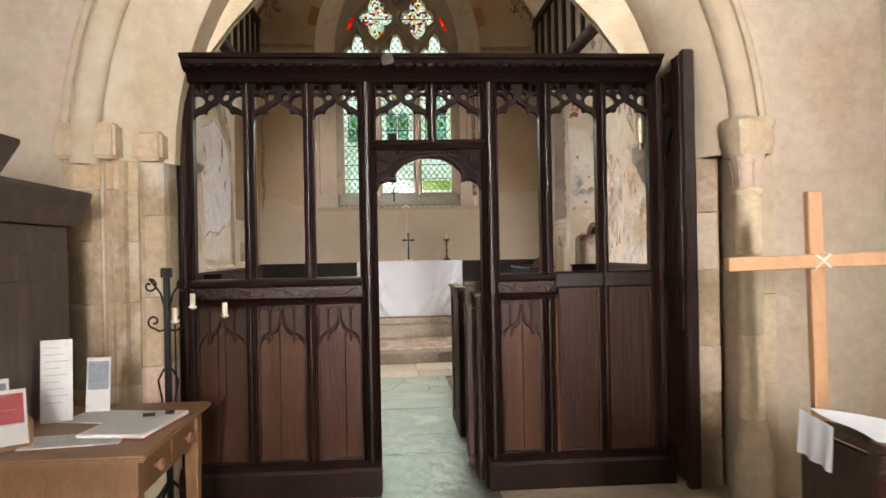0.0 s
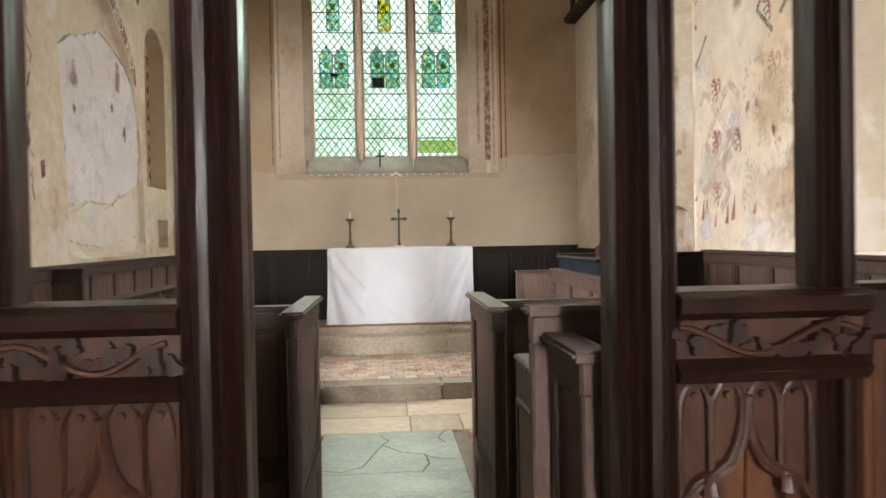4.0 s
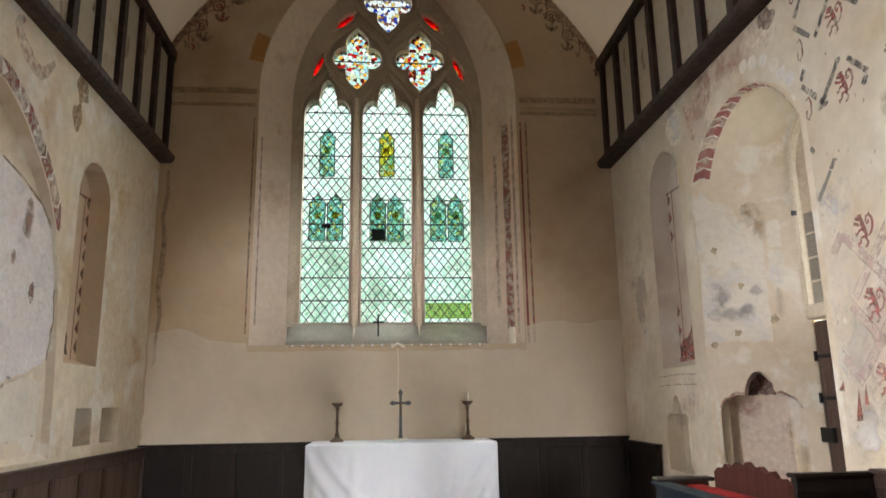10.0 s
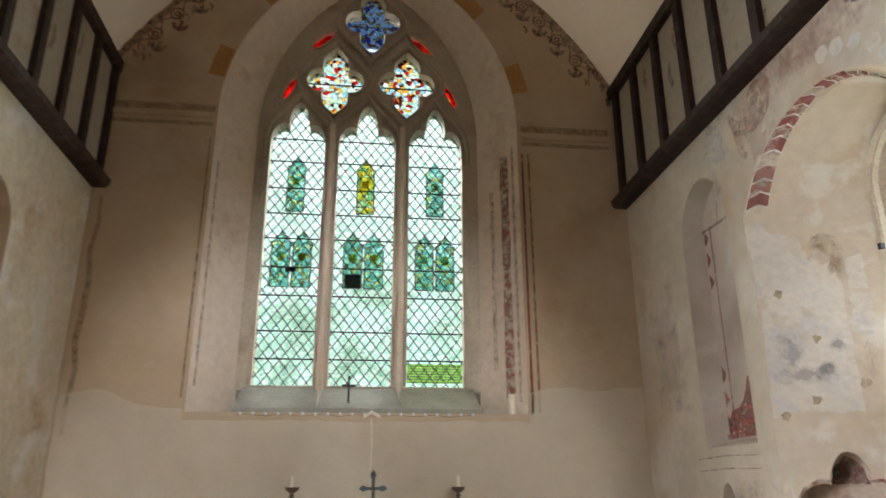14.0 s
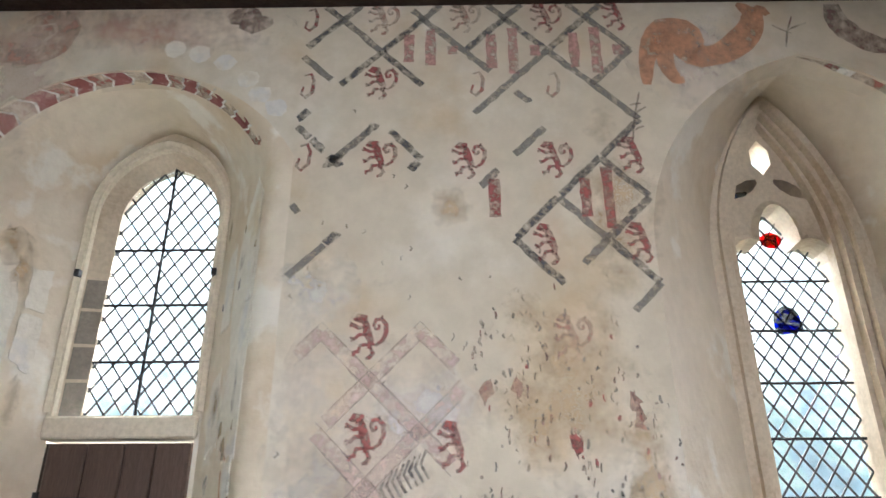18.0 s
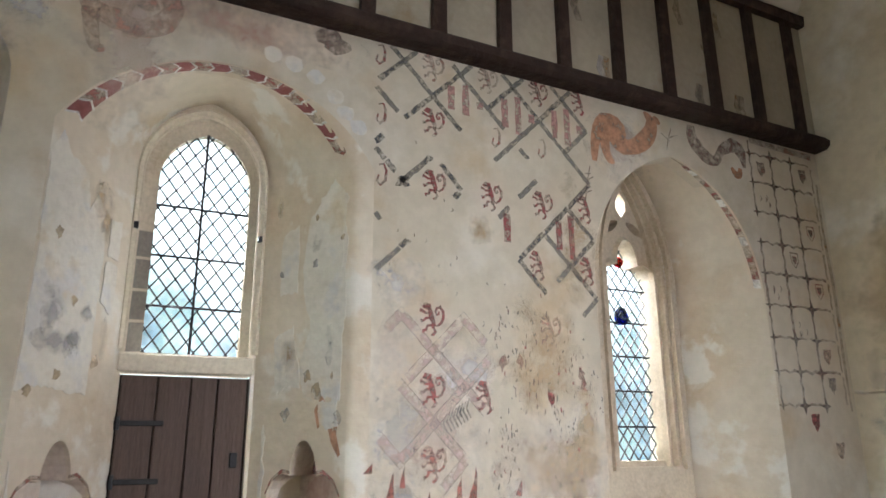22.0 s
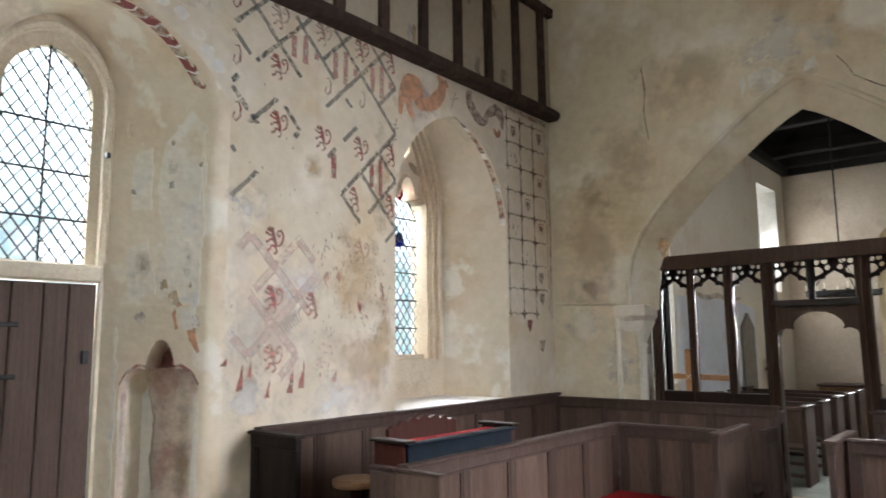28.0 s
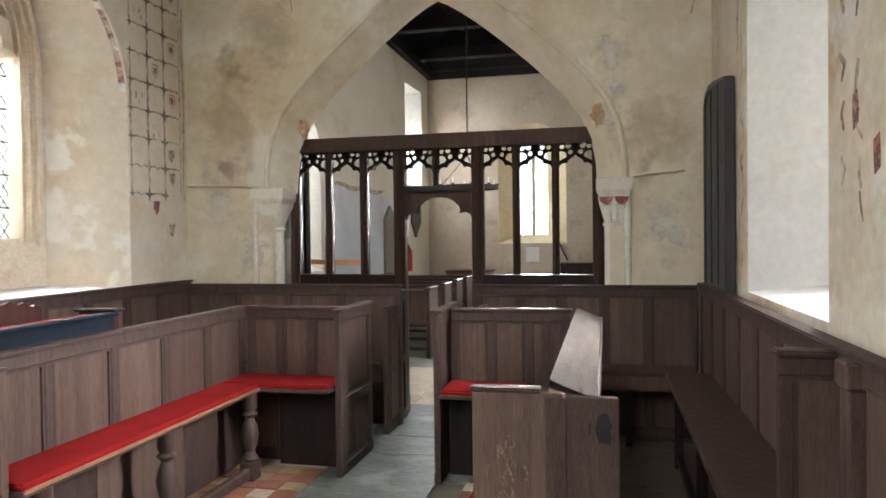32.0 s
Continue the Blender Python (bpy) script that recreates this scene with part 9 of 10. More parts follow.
def along(path):
    """A function that gives the place between the points of a line, as an index and a share, at a distance along it."""
    reach = [0.0]
    for p, q in zip(path, path[1:]):
        reach.append(reach[-1] + math.hypot(q[0] - p[0], q[1] - p[1]))

    def at(t):
        t = max(0.0, min(reach[-1] - 1e-6, t))
        k = max(i for i in range(len(path) - 1) if reach[i] <= t)
        return k, (t - reach[k]) / (reach[k + 1] - reach[k])
    return reach[-1], at


S1_RINGS = [[p.copy() for p in ring[::-1]] for ring in (eased(0.0, 0.0), eased(0.11, 0.035), [south(u, 0.62, w) for u, w in [(8.889, 1.99), *S1_IN[1:-1], (9.575, 1.99)]])]
S1_LENGTH, s1_at = along([(p.y, p.z) for p in S1_RINGS[0][1:-1]])


def on_soffit(t, g, lift):
    """A point on the underside of the door recess's arch, near its front edge."""
    k, f = s1_at(t + 0.05)
    share = t / S1_LENGTH
    d = 0.004 + g * (0.115 - 0.03 * share)
    a, b, h = (0, 1, d / 0.035) if d < 0.035 else (1, 2, (d - 0.035) / 0.585)
    p = [S1_RINGS[r][k + 1].lerp(S1_RINGS[r][k + 2], f) for r in (a, b)]
    q = p[0].lerp(p[1], h)
    return q + (Vector((q.x, 9.21, 2.75)) - q).normalized() * lift * 1.5


chevrons(S1_LENGTH - 0.14, on_soffit, 0.10, WALL_S, (MAROON_SOLID, RED, MAROON_SOLID, PINK_BAND, MAROON_SOLID, RED), 0.035)
N1_RIM = [(8.50, 3.45), (8.68, 3.53), (8.87, 3.56), (9.03, 3.50), (9.18, 3.42), (9.43, 3.225), (9.58, 3.08), (9.72, 2.88), (9.79, 2.76)]
N1_LENGTH, n1_at = along(N1_RIM)


def on_north_rim(t, g, lift):
    k, f = n1_at(t)
    (a, b), (c, e) = N1_RIM[k], N1_RIM[k + 1]
    size = math.hypot(c - a, e - b)
    wide = 0.125 if t < 0.9 * N1_LENGTH else 0.07
    return north(a + (c - a) * f - (e - b) / size * wide * g, -lift, b + (e - b) * f + (c - a) / size * wide * g)


chevrons(N1_LENGTH, on_north_rim, 0.165, WALL_N, (MAROON, GREY_FAINT, MAROON, RED_FAINT), 0.045)
for u, w in ((9.02, 3.83), (8.90, 3.80), (8.78, 3.75), (8.66, 3.66), (8.60, 3.57), (8.52, 3.50)):
    paint("pale_wash", [(u + 0.055 * math.cos(k * 0.6) * random.uniform(0.8, 1.1), w + 0.05 * math.sin(k * 0.6) * random.uniform(0.8, 1.1)) for k in range(10)], south, FLAKE, -0.0022, 0.004, 0.03, WALL_S, 0.0006)
# traces on the soffit of the second recess
n = len(S2)
for k in range(2, n // 2):
    p, q = S2[k], S2_IN[k]
    p2, q2 = S2[k + 1], S2_IN[k + 1]
    def on(a, b, s, w_off=0.0):
        return south(a[0] + (b[0] - a[0]) * s + 0.006, 0.54 * s, a[1] + (b[1] - a[1]) * s - 0.006 + w_off)
    bm = loft(bmesh.new(), [on(p, q, 0.015), on(p, q, 0.095)], [on(p2, q2, 0.015), on(p2, q2, 0.095)])
    part("painted_trace", bm, (RED, RED_FAINT, PAINT_WHITE, MAROON, OCHRE)[k % 5], WALL_S)

# borders of the blocked lancets
for where, u0, u1, w0, wt, parent in ((south, 10.26, 10.80, 1.92, 3.45, WALL_S), (north, 10.12, 10.62, 1.98, 3.30, WALL_N)):
    far = u1 - 0.02
    part("painted_border", stroke(bmesh.new(), [(far - 0.10, w0), (far - 0.10, (w0 + wt) / 2), (far - 0.10, wt)], 0.018, where, 0.134, False), MAROON, parent)
    for k in range(9):
        w = w0 + 0.05 + (wt - w0) * k / 9
        if where is south and 2.35 < w < 2.85:
            continue
        paint("painted_wave", [(far - 0.01, w), (far - 0.07, w + 0.05), (far - 0.01, w + 0.12)], where, RED, 0.133, 0.004, 0.03, parent)
    part("painted_border", stroke(bmesh.new(), [(u0, wt), ((u0 + u1) / 2, wt - 0.01), (u1, wt)], 0.022, where, 0.134, False), MAROON if where is north else UMBER, parent)
    part("painted_border", stroke(bmesh.new(), [((u0 + u1) / 2 + 0.03, wt), ((u0 + u1) / 2, wt + 0.15)], 0.018, where, 0.134), MAROON if where is north else OCHRE, parent)
paint("painted_scene", [(10.28, 1.96), (10.78, 1.96), (10.72, 2.10), (10.55, 2.16), (10.45, 2.30), (10.30, 2.28)], south, RED, 0.134, 0.02, 0.05, WALL_S)
part("painted_border", stroke(bmesh.new(), [(10.24, 1.94), (10.5, 1.95), (10.80, 1.94)], 0.035, south, 0.132, False), MAROON, WALL_S)
for w in (1.80, 1.72):
    part("painted_border", stroke(bmesh.new(), [(10.2, w), (10.6, w + 0.01), (11.0, w)], 0.012, south, -0.003), RED_FAINT, WALL_S)
paint("painted_scene", [(10.2, 2.0), (10.42, 2.02), (10.40, 2.15), (10.30, 2.28), (10.2, 2.20)], north, UMBER, 0.134, 0.02, 0.05, WALL_N)

# limewash patches and losses in the recesses and on the north wall
paint("limewash_patch", rough_edge([(8.24, 1.70), (8.60, 1.68), (8.85, 1.74), (9.15, 1.71), (9.38, 1.80), (9.62, 1.84), (9.82, 1.94), (9.87, 2.20), (9.83, 2.42), (9.86, 2.62), (9.74, 2.80), (9.56, 2.95), (9.30, 3.06), (9.05, 3.12), (8.84, 3.06), (8.55, 2.94), (8.24, 2.76), (8.25, 2.32), (8.42, 2.28), (8.44, 1.98), (8.26, 1.93)], 0.022, 0.12), blocking, PLASTER_PINK, -0.026, 0.012, 0.03, WALL_N, 0.026)
paint("limewash_patch", rough_edge([(8.34, 1.40), (9.0, 1.36), (9.80, 1.42), (9.84, 1.80), (9.60, 1.82), (9.4, 1.76), (9.15, 1.68), (8.85, 1.71), (8.6, 1.64), (8.33, 1.66)], 0.02, 0.12), blocking, FLAKE, -0.012, 0.010, 0.03, WALL_N, 0.012)
for u, w, a, b in ((8.62, 2.68, 0.10, 0.16), (9.42, 2.82, 0.09, 0.18), (9.30, 2.55, 0.05, 0.07), (8.6, 2.42, 0.05, 0.06), (9.55, 2.35, 0.04, 0.08)):
    paint("painted_smear", smooth_ring([(u + a * math.cos(k * 0.7) * random.uniform(0.6, 1.1), w + b * math.sin(k * 0.7) * random.uniform(0.7, 1.1)) for k in range(9)]), blocking, RED_FAINT if a < 0.045 else STAIN_ROSE, -0.0285, 0.008, 0.02, WALL_N, 0.001)
# the torn rim of the plaster round it
rim_line = [(9.05, 3.13), (9.30, 3.07), (9.57, 2.96), (9.75, 2.81), (9.87, 2.62), (9.84, 2.42), (9.88, 2.20), (9.83, 1.93)]
for k, (a, b) in enumerate(zip(rim_line, rim_line[1:])):
    pts = [(a[0] + (b[0] - a[0]) * f / 4 + random.uniform(-0.012, 0.012), a[1] + (b[1] - a[1]) * f / 4) for f in range(5)]
    part("plaster_crack", stroke(bmesh.new(), pts, 0.022, blocking, -0.0295), UMBER, WALL_N)
for u, w, r, m in ((9.95, 4.0, 0.12, OCHRE), (9.9, 3.75, 0.10, OCHRE)):
    paint("plaster_patch", smooth_ring([(u + r * random.uniform(0.6, 1.2) * math.cos(k * 0.63), w + 1.2 * r * random.uniform(0.6, 1.2) * math.sin(k * 0.63)) for k in range(10)]), north, m, -0.0012, 0.008, 0.03, WALL_N, 0.0006)


def jamb_map(u_front, u_back, d0=0.0):
    def f(s, d, w):
        side = 1 if u_back > u_front else -1
        return south(u_front + (u_back - u_front) * s - side * d, d0 + (0.54 - d0) * s + d * 0.7, w)
    return f


EJ, WJ = jamb_map(10.0, 9.63), jamb_map(8.53, 8.84, 0.035)
for where, ring, m in ((EJ, [(0.02, 2.01), (0.40, 2.01), (0.72, 2.02), (0.73, 2.5), (0.70, 2.9), (0.60, 2.98), (0.50, 2.9), (0.42, 3.08), (0.25, 3.12), (0.10, 3.2), (0.02, 3.1)], FLAKE), (EJ, [(0.76, 2.45), (0.92, 2.44), (0.92, 2.66), (0.77, 2.68)], FLAKE), (EJ, [(0.78, 2.70), (0.93, 2.69), (0.93, 2.92), (0.79, 2.93)], FLAKE),
                       (WJ, [(0.08, 2.0), (0.50, 2.02), (0.56, 2.2), (0.46, 2.4), (0.58, 2.72), (0.50, 3.02), (0.30, 3.12), (0.06, 3.0), (0.04, 2.5)], FLAKE), (WJ, [(0.62, 2.62), (0.84, 2.60), (0.86, 2.95), (0.66, 3.0)], FLAKE), (WJ, [(0.03, 0.8), (0.10, 0.8), (0.10, 1.5), (0.03, 1.46)], FLAKE)):
    paint("limewash_flake", rough_edge(ring, 0.022, 0.14), where, m, -0.004 if m is FLAKE else -0.0065, 0.008, 0.03, WALL_S, 0.003 if m is FLAKE else 0.0008)
for where, u, w, a, b in ((EJ, 0.62, 2.98, 0.16, 0.11), (EJ, 0.74, 2.90, 0.10, 0.16), (EJ, 0.85, 2.28, 0.09, 0.15), (WJ, 0.70, 2.26, 0.13, 0.15), (WJ, 0.9, 3.12, 0.05, 0.1), (EJ, 0.9, 1.1, 0.08, 0.35), (EJ, 0.80, 1.35, 0.06, 0.2)):
    ring = [(u + a * math.cos(t) * random.uniform(0.6, 1.15), w + b * math.sin(t) * random.uniform(0.6, 1.15)) for t in [k * math.tau / 22 for k in range(22)]]
    soft_patch("bare_plaster", ring, where, STAIN_OCHRE, -0.0085, WALL_S)
for where, u, w, a, b in ((EJ, 0.22, 2.38, 0.09, 0.09), (EJ, 0.34, 2.22, 0.16, 0.05), (EJ, 0.50, 2.26, 0.07, 0.04), (EJ, 0.60, 2.40, 0.05, 0.03), (WJ, 0.2, 2.3, 0.05, 0.08), (WJ, 0.4, 2.85, 0.08, 0.05)):
    ring = [(u + a * math.cos(t) * random.uniform(0.55, 1.1), w + b * math.sin(t) * random.uniform(0.55, 1.1)) for t in [k * math.tau / 18 for k in range(18)]]
    soft_patch("grey_stain", [(u + (p - u) * 1.8, w + (q - w) * 1.8) for p, q in ring], where, STAIN_GREY, -0.0088, WALL_S)
for k, (u, w, a, b, m) in enumerate(((8.03, 1.95, 0.42, 0.75, PALE_WASH), (7.30, 1.60, 0.50, 0.40, PALE_WASH), (7.32, 2.20, 0.36, 0.50, STAIN_OCHRE), (7.02, 1.85, 0.14, 0.40, STAIN_OCHRE), (7.2, 1.62, 0.30, 0.30, STAIN_OCHRE), (8.25, 1.80, 0.26, 0.34, STAIN_COOL), (7.85, 2.18, 0.22, 0.20, STAIN_COOL), (8.28, 2.62, 0.18, 0.22, STAIN_COOL), (7.45, 1.40, 0.40, 0.20, STAIN_COOL), (7.05, 3.0, 0.20, 0.5, STAIN_OCHRE), (7.75, 3.0, 0.12, 0.12, STAIN_OCHRE),
                                   (10.35, 1.55, 0.35, 0.28, PALE_WASH), (11.3, 2.6, 0.4, 0.7, PALE_WASH), (9.2, 3.95, 0.75, 0.20, STAIN_ROSE), (9.75, 3.7, 0.30, 0.5, PALE_WASH), (8.25, 1.40, 0.2, 0.2, STAIN_COOL), (6.6, 3.75, 0.35, 0.3, PALE_WASH), (10.2, 3.9, 0.2, 0.4, STAIN_COOL))):
    ring = [(u + a * math.cos(t), w + b * math.sin(t)) for t in [q * math.tau / 26 for q in range(26)]]
    soft_patch("pale_wash", ring, south, m, -0.0002 - 0.0003 * (k % 5), WALL_S)
bm = bmesh.new()
for pts in ([(0.30, 1.86), (0.34, 1.95), (0.28, 2.0), (0.20, 1.93), (0.14, 1.80), (0.08, 1.74)], [(0.10, 1.9), (0.12, 1.82), (0.06, 1.72)]):
    stroke(bm, pts, 0.05, WJ, -0.005)
part("painted_creature", bm, ORANGE, WALL_S)

# dark red left in the heads of the cusped niches
for where, c in ((WJ, 0.475), (EJ, 0.52)):
    paint("niche_stain", [(c - 0.15, 1.63), (c + 0.15, 1.63), (c + 0.12, 1.71), (c, 1.79), (c - 0.12, 1.71)], where, MAROON if where is WJ else UMBER, 0.150, 0.006, 0.03, WALL_S, 0.004)
    for side in (-1, 1):
        part("painted_line", stroke(bmesh.new(), [(c + side * p, q) for p, q in ((0.14, 1.64), (0.24, 1.645), (0.36, 1.60), (0.43, 1.53))], 0.022, where, -0.004), RED, WALL_S)
paint("limewash_flake", [(0.62, 0.35), (0.80, 0.35), (0.81, 1.44), (0.74, 1.50), (0.66, 1.30), (0.70, 1.05), (0.63, 0.8)], WJ, FLAKE, 0.142, 0.012, 0.03, WALL_S, 0.004)
soft_patch("niche_stain", [(0.20, 0.5), (0.45, 0.5), (0.45, 1.55), (0.22, 1.5)], WJ, STAIN_OCHRE, 0.140, WALL_S)
# further flakes and losses round the door recess
for where, ring in ((WJ, [(0.10, 2.62), (0.40, 2.70), (0.44, 3.05), (0.20, 3.22), (0.05, 3.10)]), (WJ, [(0.55, 2.08), (0.85, 2.06), (0.90, 2.35), (0.66, 2.42)]), (WJ, [(0.10, 1.86), (0.30, 1.88), (0.32, 2.0), (0.08, 2.02)]), (WJ, [(0.94, 0.7), (0.99, 0.7), (0.99, 1.9), (0.95, 1.8)]), (EJ, [(0.05, 0.8), (0.09, 0.8), (0.09, 1.6), (0.05, 1.7)])):
    paint("limewash_flake", rough_edge(ring, 0.02, 0.08), where, FLAKE, -0.0072, 0.008, 0.025, WALL_S, 0.003)
for k in range(14):
    where, u, w = random.choice((WJ, EJ)), random.uniform(0.08, 0.92), random.uniform(1.9, 3.1)
    r = random.uniform(0.015, 0.05)
    paint("bare_plaster", [(u + r * math.cos(t) * random.uniform(0.5, 1.6), w + r * math.sin(t) * random.uniform(0.4, 1.2)) for t in [q * math.tau / 10 for q in range(10)]], where, random.choice((PATCH_OCHRE, PATCH_GREY, PATCH_BARE)), -0.0086, 0.004, 0.02, WALL_S, 0.0006)

# east wall: bands beside the window, string course, arch stones, scroll border
for u, w0, w1, wide, m in ((1.49, 2.35, 4.62, 0.06, RED), (1.39, 2.6, 4.3, 0.03, RED_FAINT), (1.555, 2.3, 4.7, 0.02, RED_FAINT), (-1.21, 2.3, 4.6, 0.018, UMBER), (-1.13, 2.4, 4.4, 0.014, RED_FAINT)):
    part("painted_band", stroke(bmesh.new(), [(u if 1.0 < abs(u) else u, w0 + (w1 - w0) * k / 8) for k in range(9)], wide, lambda s, d, w: east(s, d, w) if (s > 1.60 or s < -1.17) else east(s, d + 0.42 * (((1.60 - s) / 0.33) if s > 0 else ((s + 1.17) / 0.31)), w), -0.004, False), m, WALL_E)
for u in (1.64, 1.70):
    part("painted_band", stroke(bmesh.new(), [(u, 2.2 + 0.3 * k) for k in range(9)], 0.022, east, -0.003, False), RED if u > 1.65 else MAROON_SOLID, WALL_E)
for u0, u1, w in ((-2.12, -1.2, 4.80), (1.64, 2.5, 4.76)):
    setting(part("string_course", slab(bmesh.new(), [(u0, w), (u1, w), (u1, w + 0.035), (u0, w + 0.035)], [], east, -0.018, 0.0), PLASTER_EAST), "thin moulded ledge on the end wall", "trim")
    part("painted_band", stroke(bmesh.new(), [(u0, w - 0.06), ((u0 + u1) / 2, w - 0.06), (u1, w - 0.06)], 0.04, east, -0.003, False), OCHRE, WALL_E)
    part("painted_band", stroke(bmesh.new(), [(u0, w + 0.1), ((u0 + u1) / 2, w + 0.1), (u1, w + 0.1)], 0.07, east, -0.003, False), OCHRE, WALL_E)
a, b = head(-1.17, 1.60, 4.92, 6.72, 16), head(-1.32, 1.75, 4.92, 6.88, 16)
for k in range(0, 32, 2):
    ring = [a[k], a[k + 1], a[k + 2], b[k + 2], b[k + 1], b[k]]
    ob = part("arch_stone", slab(bmesh.new(), ring, [], east, -0.022, 0.01), STONE_OCHRE if k in (2, 8, 14, 22, 28) else PLASTER_EAST, WALL_E)
for s in (-1, 1):
    def on_edge(f, drop):
        """A point at a share of the vault's half width, some way below its edge."""
        slope = 1.62 * 2.6 * f ** 1.6 / 2.42
        size = math.hypot(1.0, slope)
        return (C + s * (2.42 * f - drop * slope / size), 5.30 + 1.62 * (1 - f ** 2.6) - drop / size)
    edge_paint, scroll_paint = (UMBER, MAROON) if s < 0 else (GREY_FAINT, UMBER)
    for k in range(24):
        f = 0.32 + 0.66 * k / 24
        part("painted_edge", stroke(bmesh.new(), [on_edge(f + 0.03 * q / 3, 0.045 + random.uniform(-0.012, 0.012)) for q in range(4)], random.uniform(0.05, 0.10), east, -0.0026 - 0.0001 * (k % 2), False), edge_paint, WALL_E)
    for k in range(8):
        f = 0.36 + 0.60 * k / 8
        x, z = on_edge(f, 0.145)
        bm = bmesh.new()
        stroke(bm, [(x + 0.062 * math.cos(t), z + 0.062 * math.sin(t)) for t in [q * math.tau / 12 for q in range(13)]], 0.020, east, -0.0030, False)
        stroke(bm, [(x + 0.026 * math.cos(t), z + 0.026 * math.sin(t)) for t in [q * math.tau / 8 for q in range(9)]], 0.022, east, -0.0032, False)
        stroke(bm, [on_edge(f + 0.012 * q, 0.145 + 0.05 * math.cos(q * 1.05)) for q in range(7)], 0.016, east, -0.0034)
        part("painted_scroll", bm, scroll_paint, WALL_E)
        x, z = on_edge(f + 0.03, 0.26)
        bm = bmesh.new()
        for a, b in ((0.09, 0.035), (0.03, 0.085), (-0.05, 0.06)):
            stroke(bm, [(x, z - 0.02), (x + a * 0.6, z - 0.02 + b * 0.5), (x + a, z + b)], 0.042, east, -0.0036 - 0.0002 * (a > 0))
        part("painted_leaf", bm, UMBER if k % 2 or s > 0 else MAROON, WALL_E)
    for k in range(26):
        f = random.uniform(0.42, 0.97)
        x, z = C + s * 2.42 * f, 5.30 + 1.62 * (1 - f ** 2.6) - random.uniform(0.06, 0.42)
        part("paint_fleck", stroke(bmesh.new(), [(x, z), (x + 0.03, z - 0.03), (x + 0.02, z - 0.08)], 0.03, east, -0.003), random.choice((UMBER, OCHRE, MAROON)), WALL_E)
part("painted_band", stroke(bmesh.new(), [(-2.06 + 0.02 * math.sin(k * 2.3), 4.0 - 0.25 * k) for k in range(9)], 0.05, east, -0.003), OCHRE, WALL_E)

# west wall: stains, cracks, traces
for pts in ([(1.56, 4.41), (1.53, 4.17), (1.55, 3.95), (1.51, 3.67)], [(-0.11, 4.07), (-0.18, 3.97), (-0.24, 3.87), (-0.38, 3.76), (-0.51, 3.68)], [(-0.47, 4.0), (-0.50, 3.92), (-0.58, 3.78), (-0.57, 3.67)], [(-1.95, 3.78), (-1.96, 3.60), (-1.92, 3.39)]):
    part("plaster_crack", stroke(bmesh.new(), [(p + random.uniform(-0.01, 0.01), q) for p, q in pts], 0.014, west, -0.003), UMBER, WALL_W)
for ring in ([(0.58, 4.07), (0.41, 4.10), (0.28, 4.02), (0.36, 3.93), (0.50, 3.87), (0.57, 3.87)], [(0.62, 4.10), (0.66, 4.0), (0.63, 3.86), (0.60, 3.98)], [(0.14, 4.08), (0.05, 4.10), (0.02, 4.02), (0.12, 4.0)], [(-0.95, 3.25), (-1.12, 3.05), (-1.2, 2.8), (-1.08, 3.0)]):
    paint("limewash_flake", rough_edge(ring, 0.014, 0.06), west, FLAKE, -0.004, 0.006, 0.02, WALL_W, 0.002)
for k, (u, w, a, b, m) in enumerate(((2.2, 2.75, 0.40, 0.75, STAIN_WEST), (1.85, 3.5, 0.5, 0.55, STAIN_WEST), (-1.55, 2.5, 0.45, 0.35, STAIN_WEST), (2.3, 2.0, 0.30, 0.40, STAIN_WHITE), (-1.72, 1.65, 0.30, 0.35, STAIN_WHITE), (1.2, 4.2, 0.6, 0.4, STAIN_WEST), (-0.9, 4.3, 0.6, 0.4, STAIN_WEST), (2.18, 2.28, 0.16, 0.20, STAIN_PINK), (1.98, 2.35, 0.12, 0.25, STAIN_PINK), (-1.3, 3.0, 0.2, 0.6, STAIN_WHITE), (0.3, 4.25, 0.5, 0.4, STAIN_WHITE), (1.95, 1.55, 0.35, 0.35, STAIN_WHITE), (-1.55, 2.15, 0.10, 0.18, STAIN_PINK))):
    ring = [(u + a * math.cos(t), w + b * math.sin(t)) for t in [q * math.tau / 20 for q in range(20)]]
    soft_patch("plaster_stain", ring, west, m, -0.0006 - 0.0004 * k, WALL_W)
for u, w in ((1.42, 2.62), (-1.18, 2.62)):
    paint("painted_smear", [(u + 0.06 * math.cos(k), w + 0.11 * math.sin(k)) for k in range(6)], west, OCHRE, -0.003, 0.01, 0.03, WALL_W)
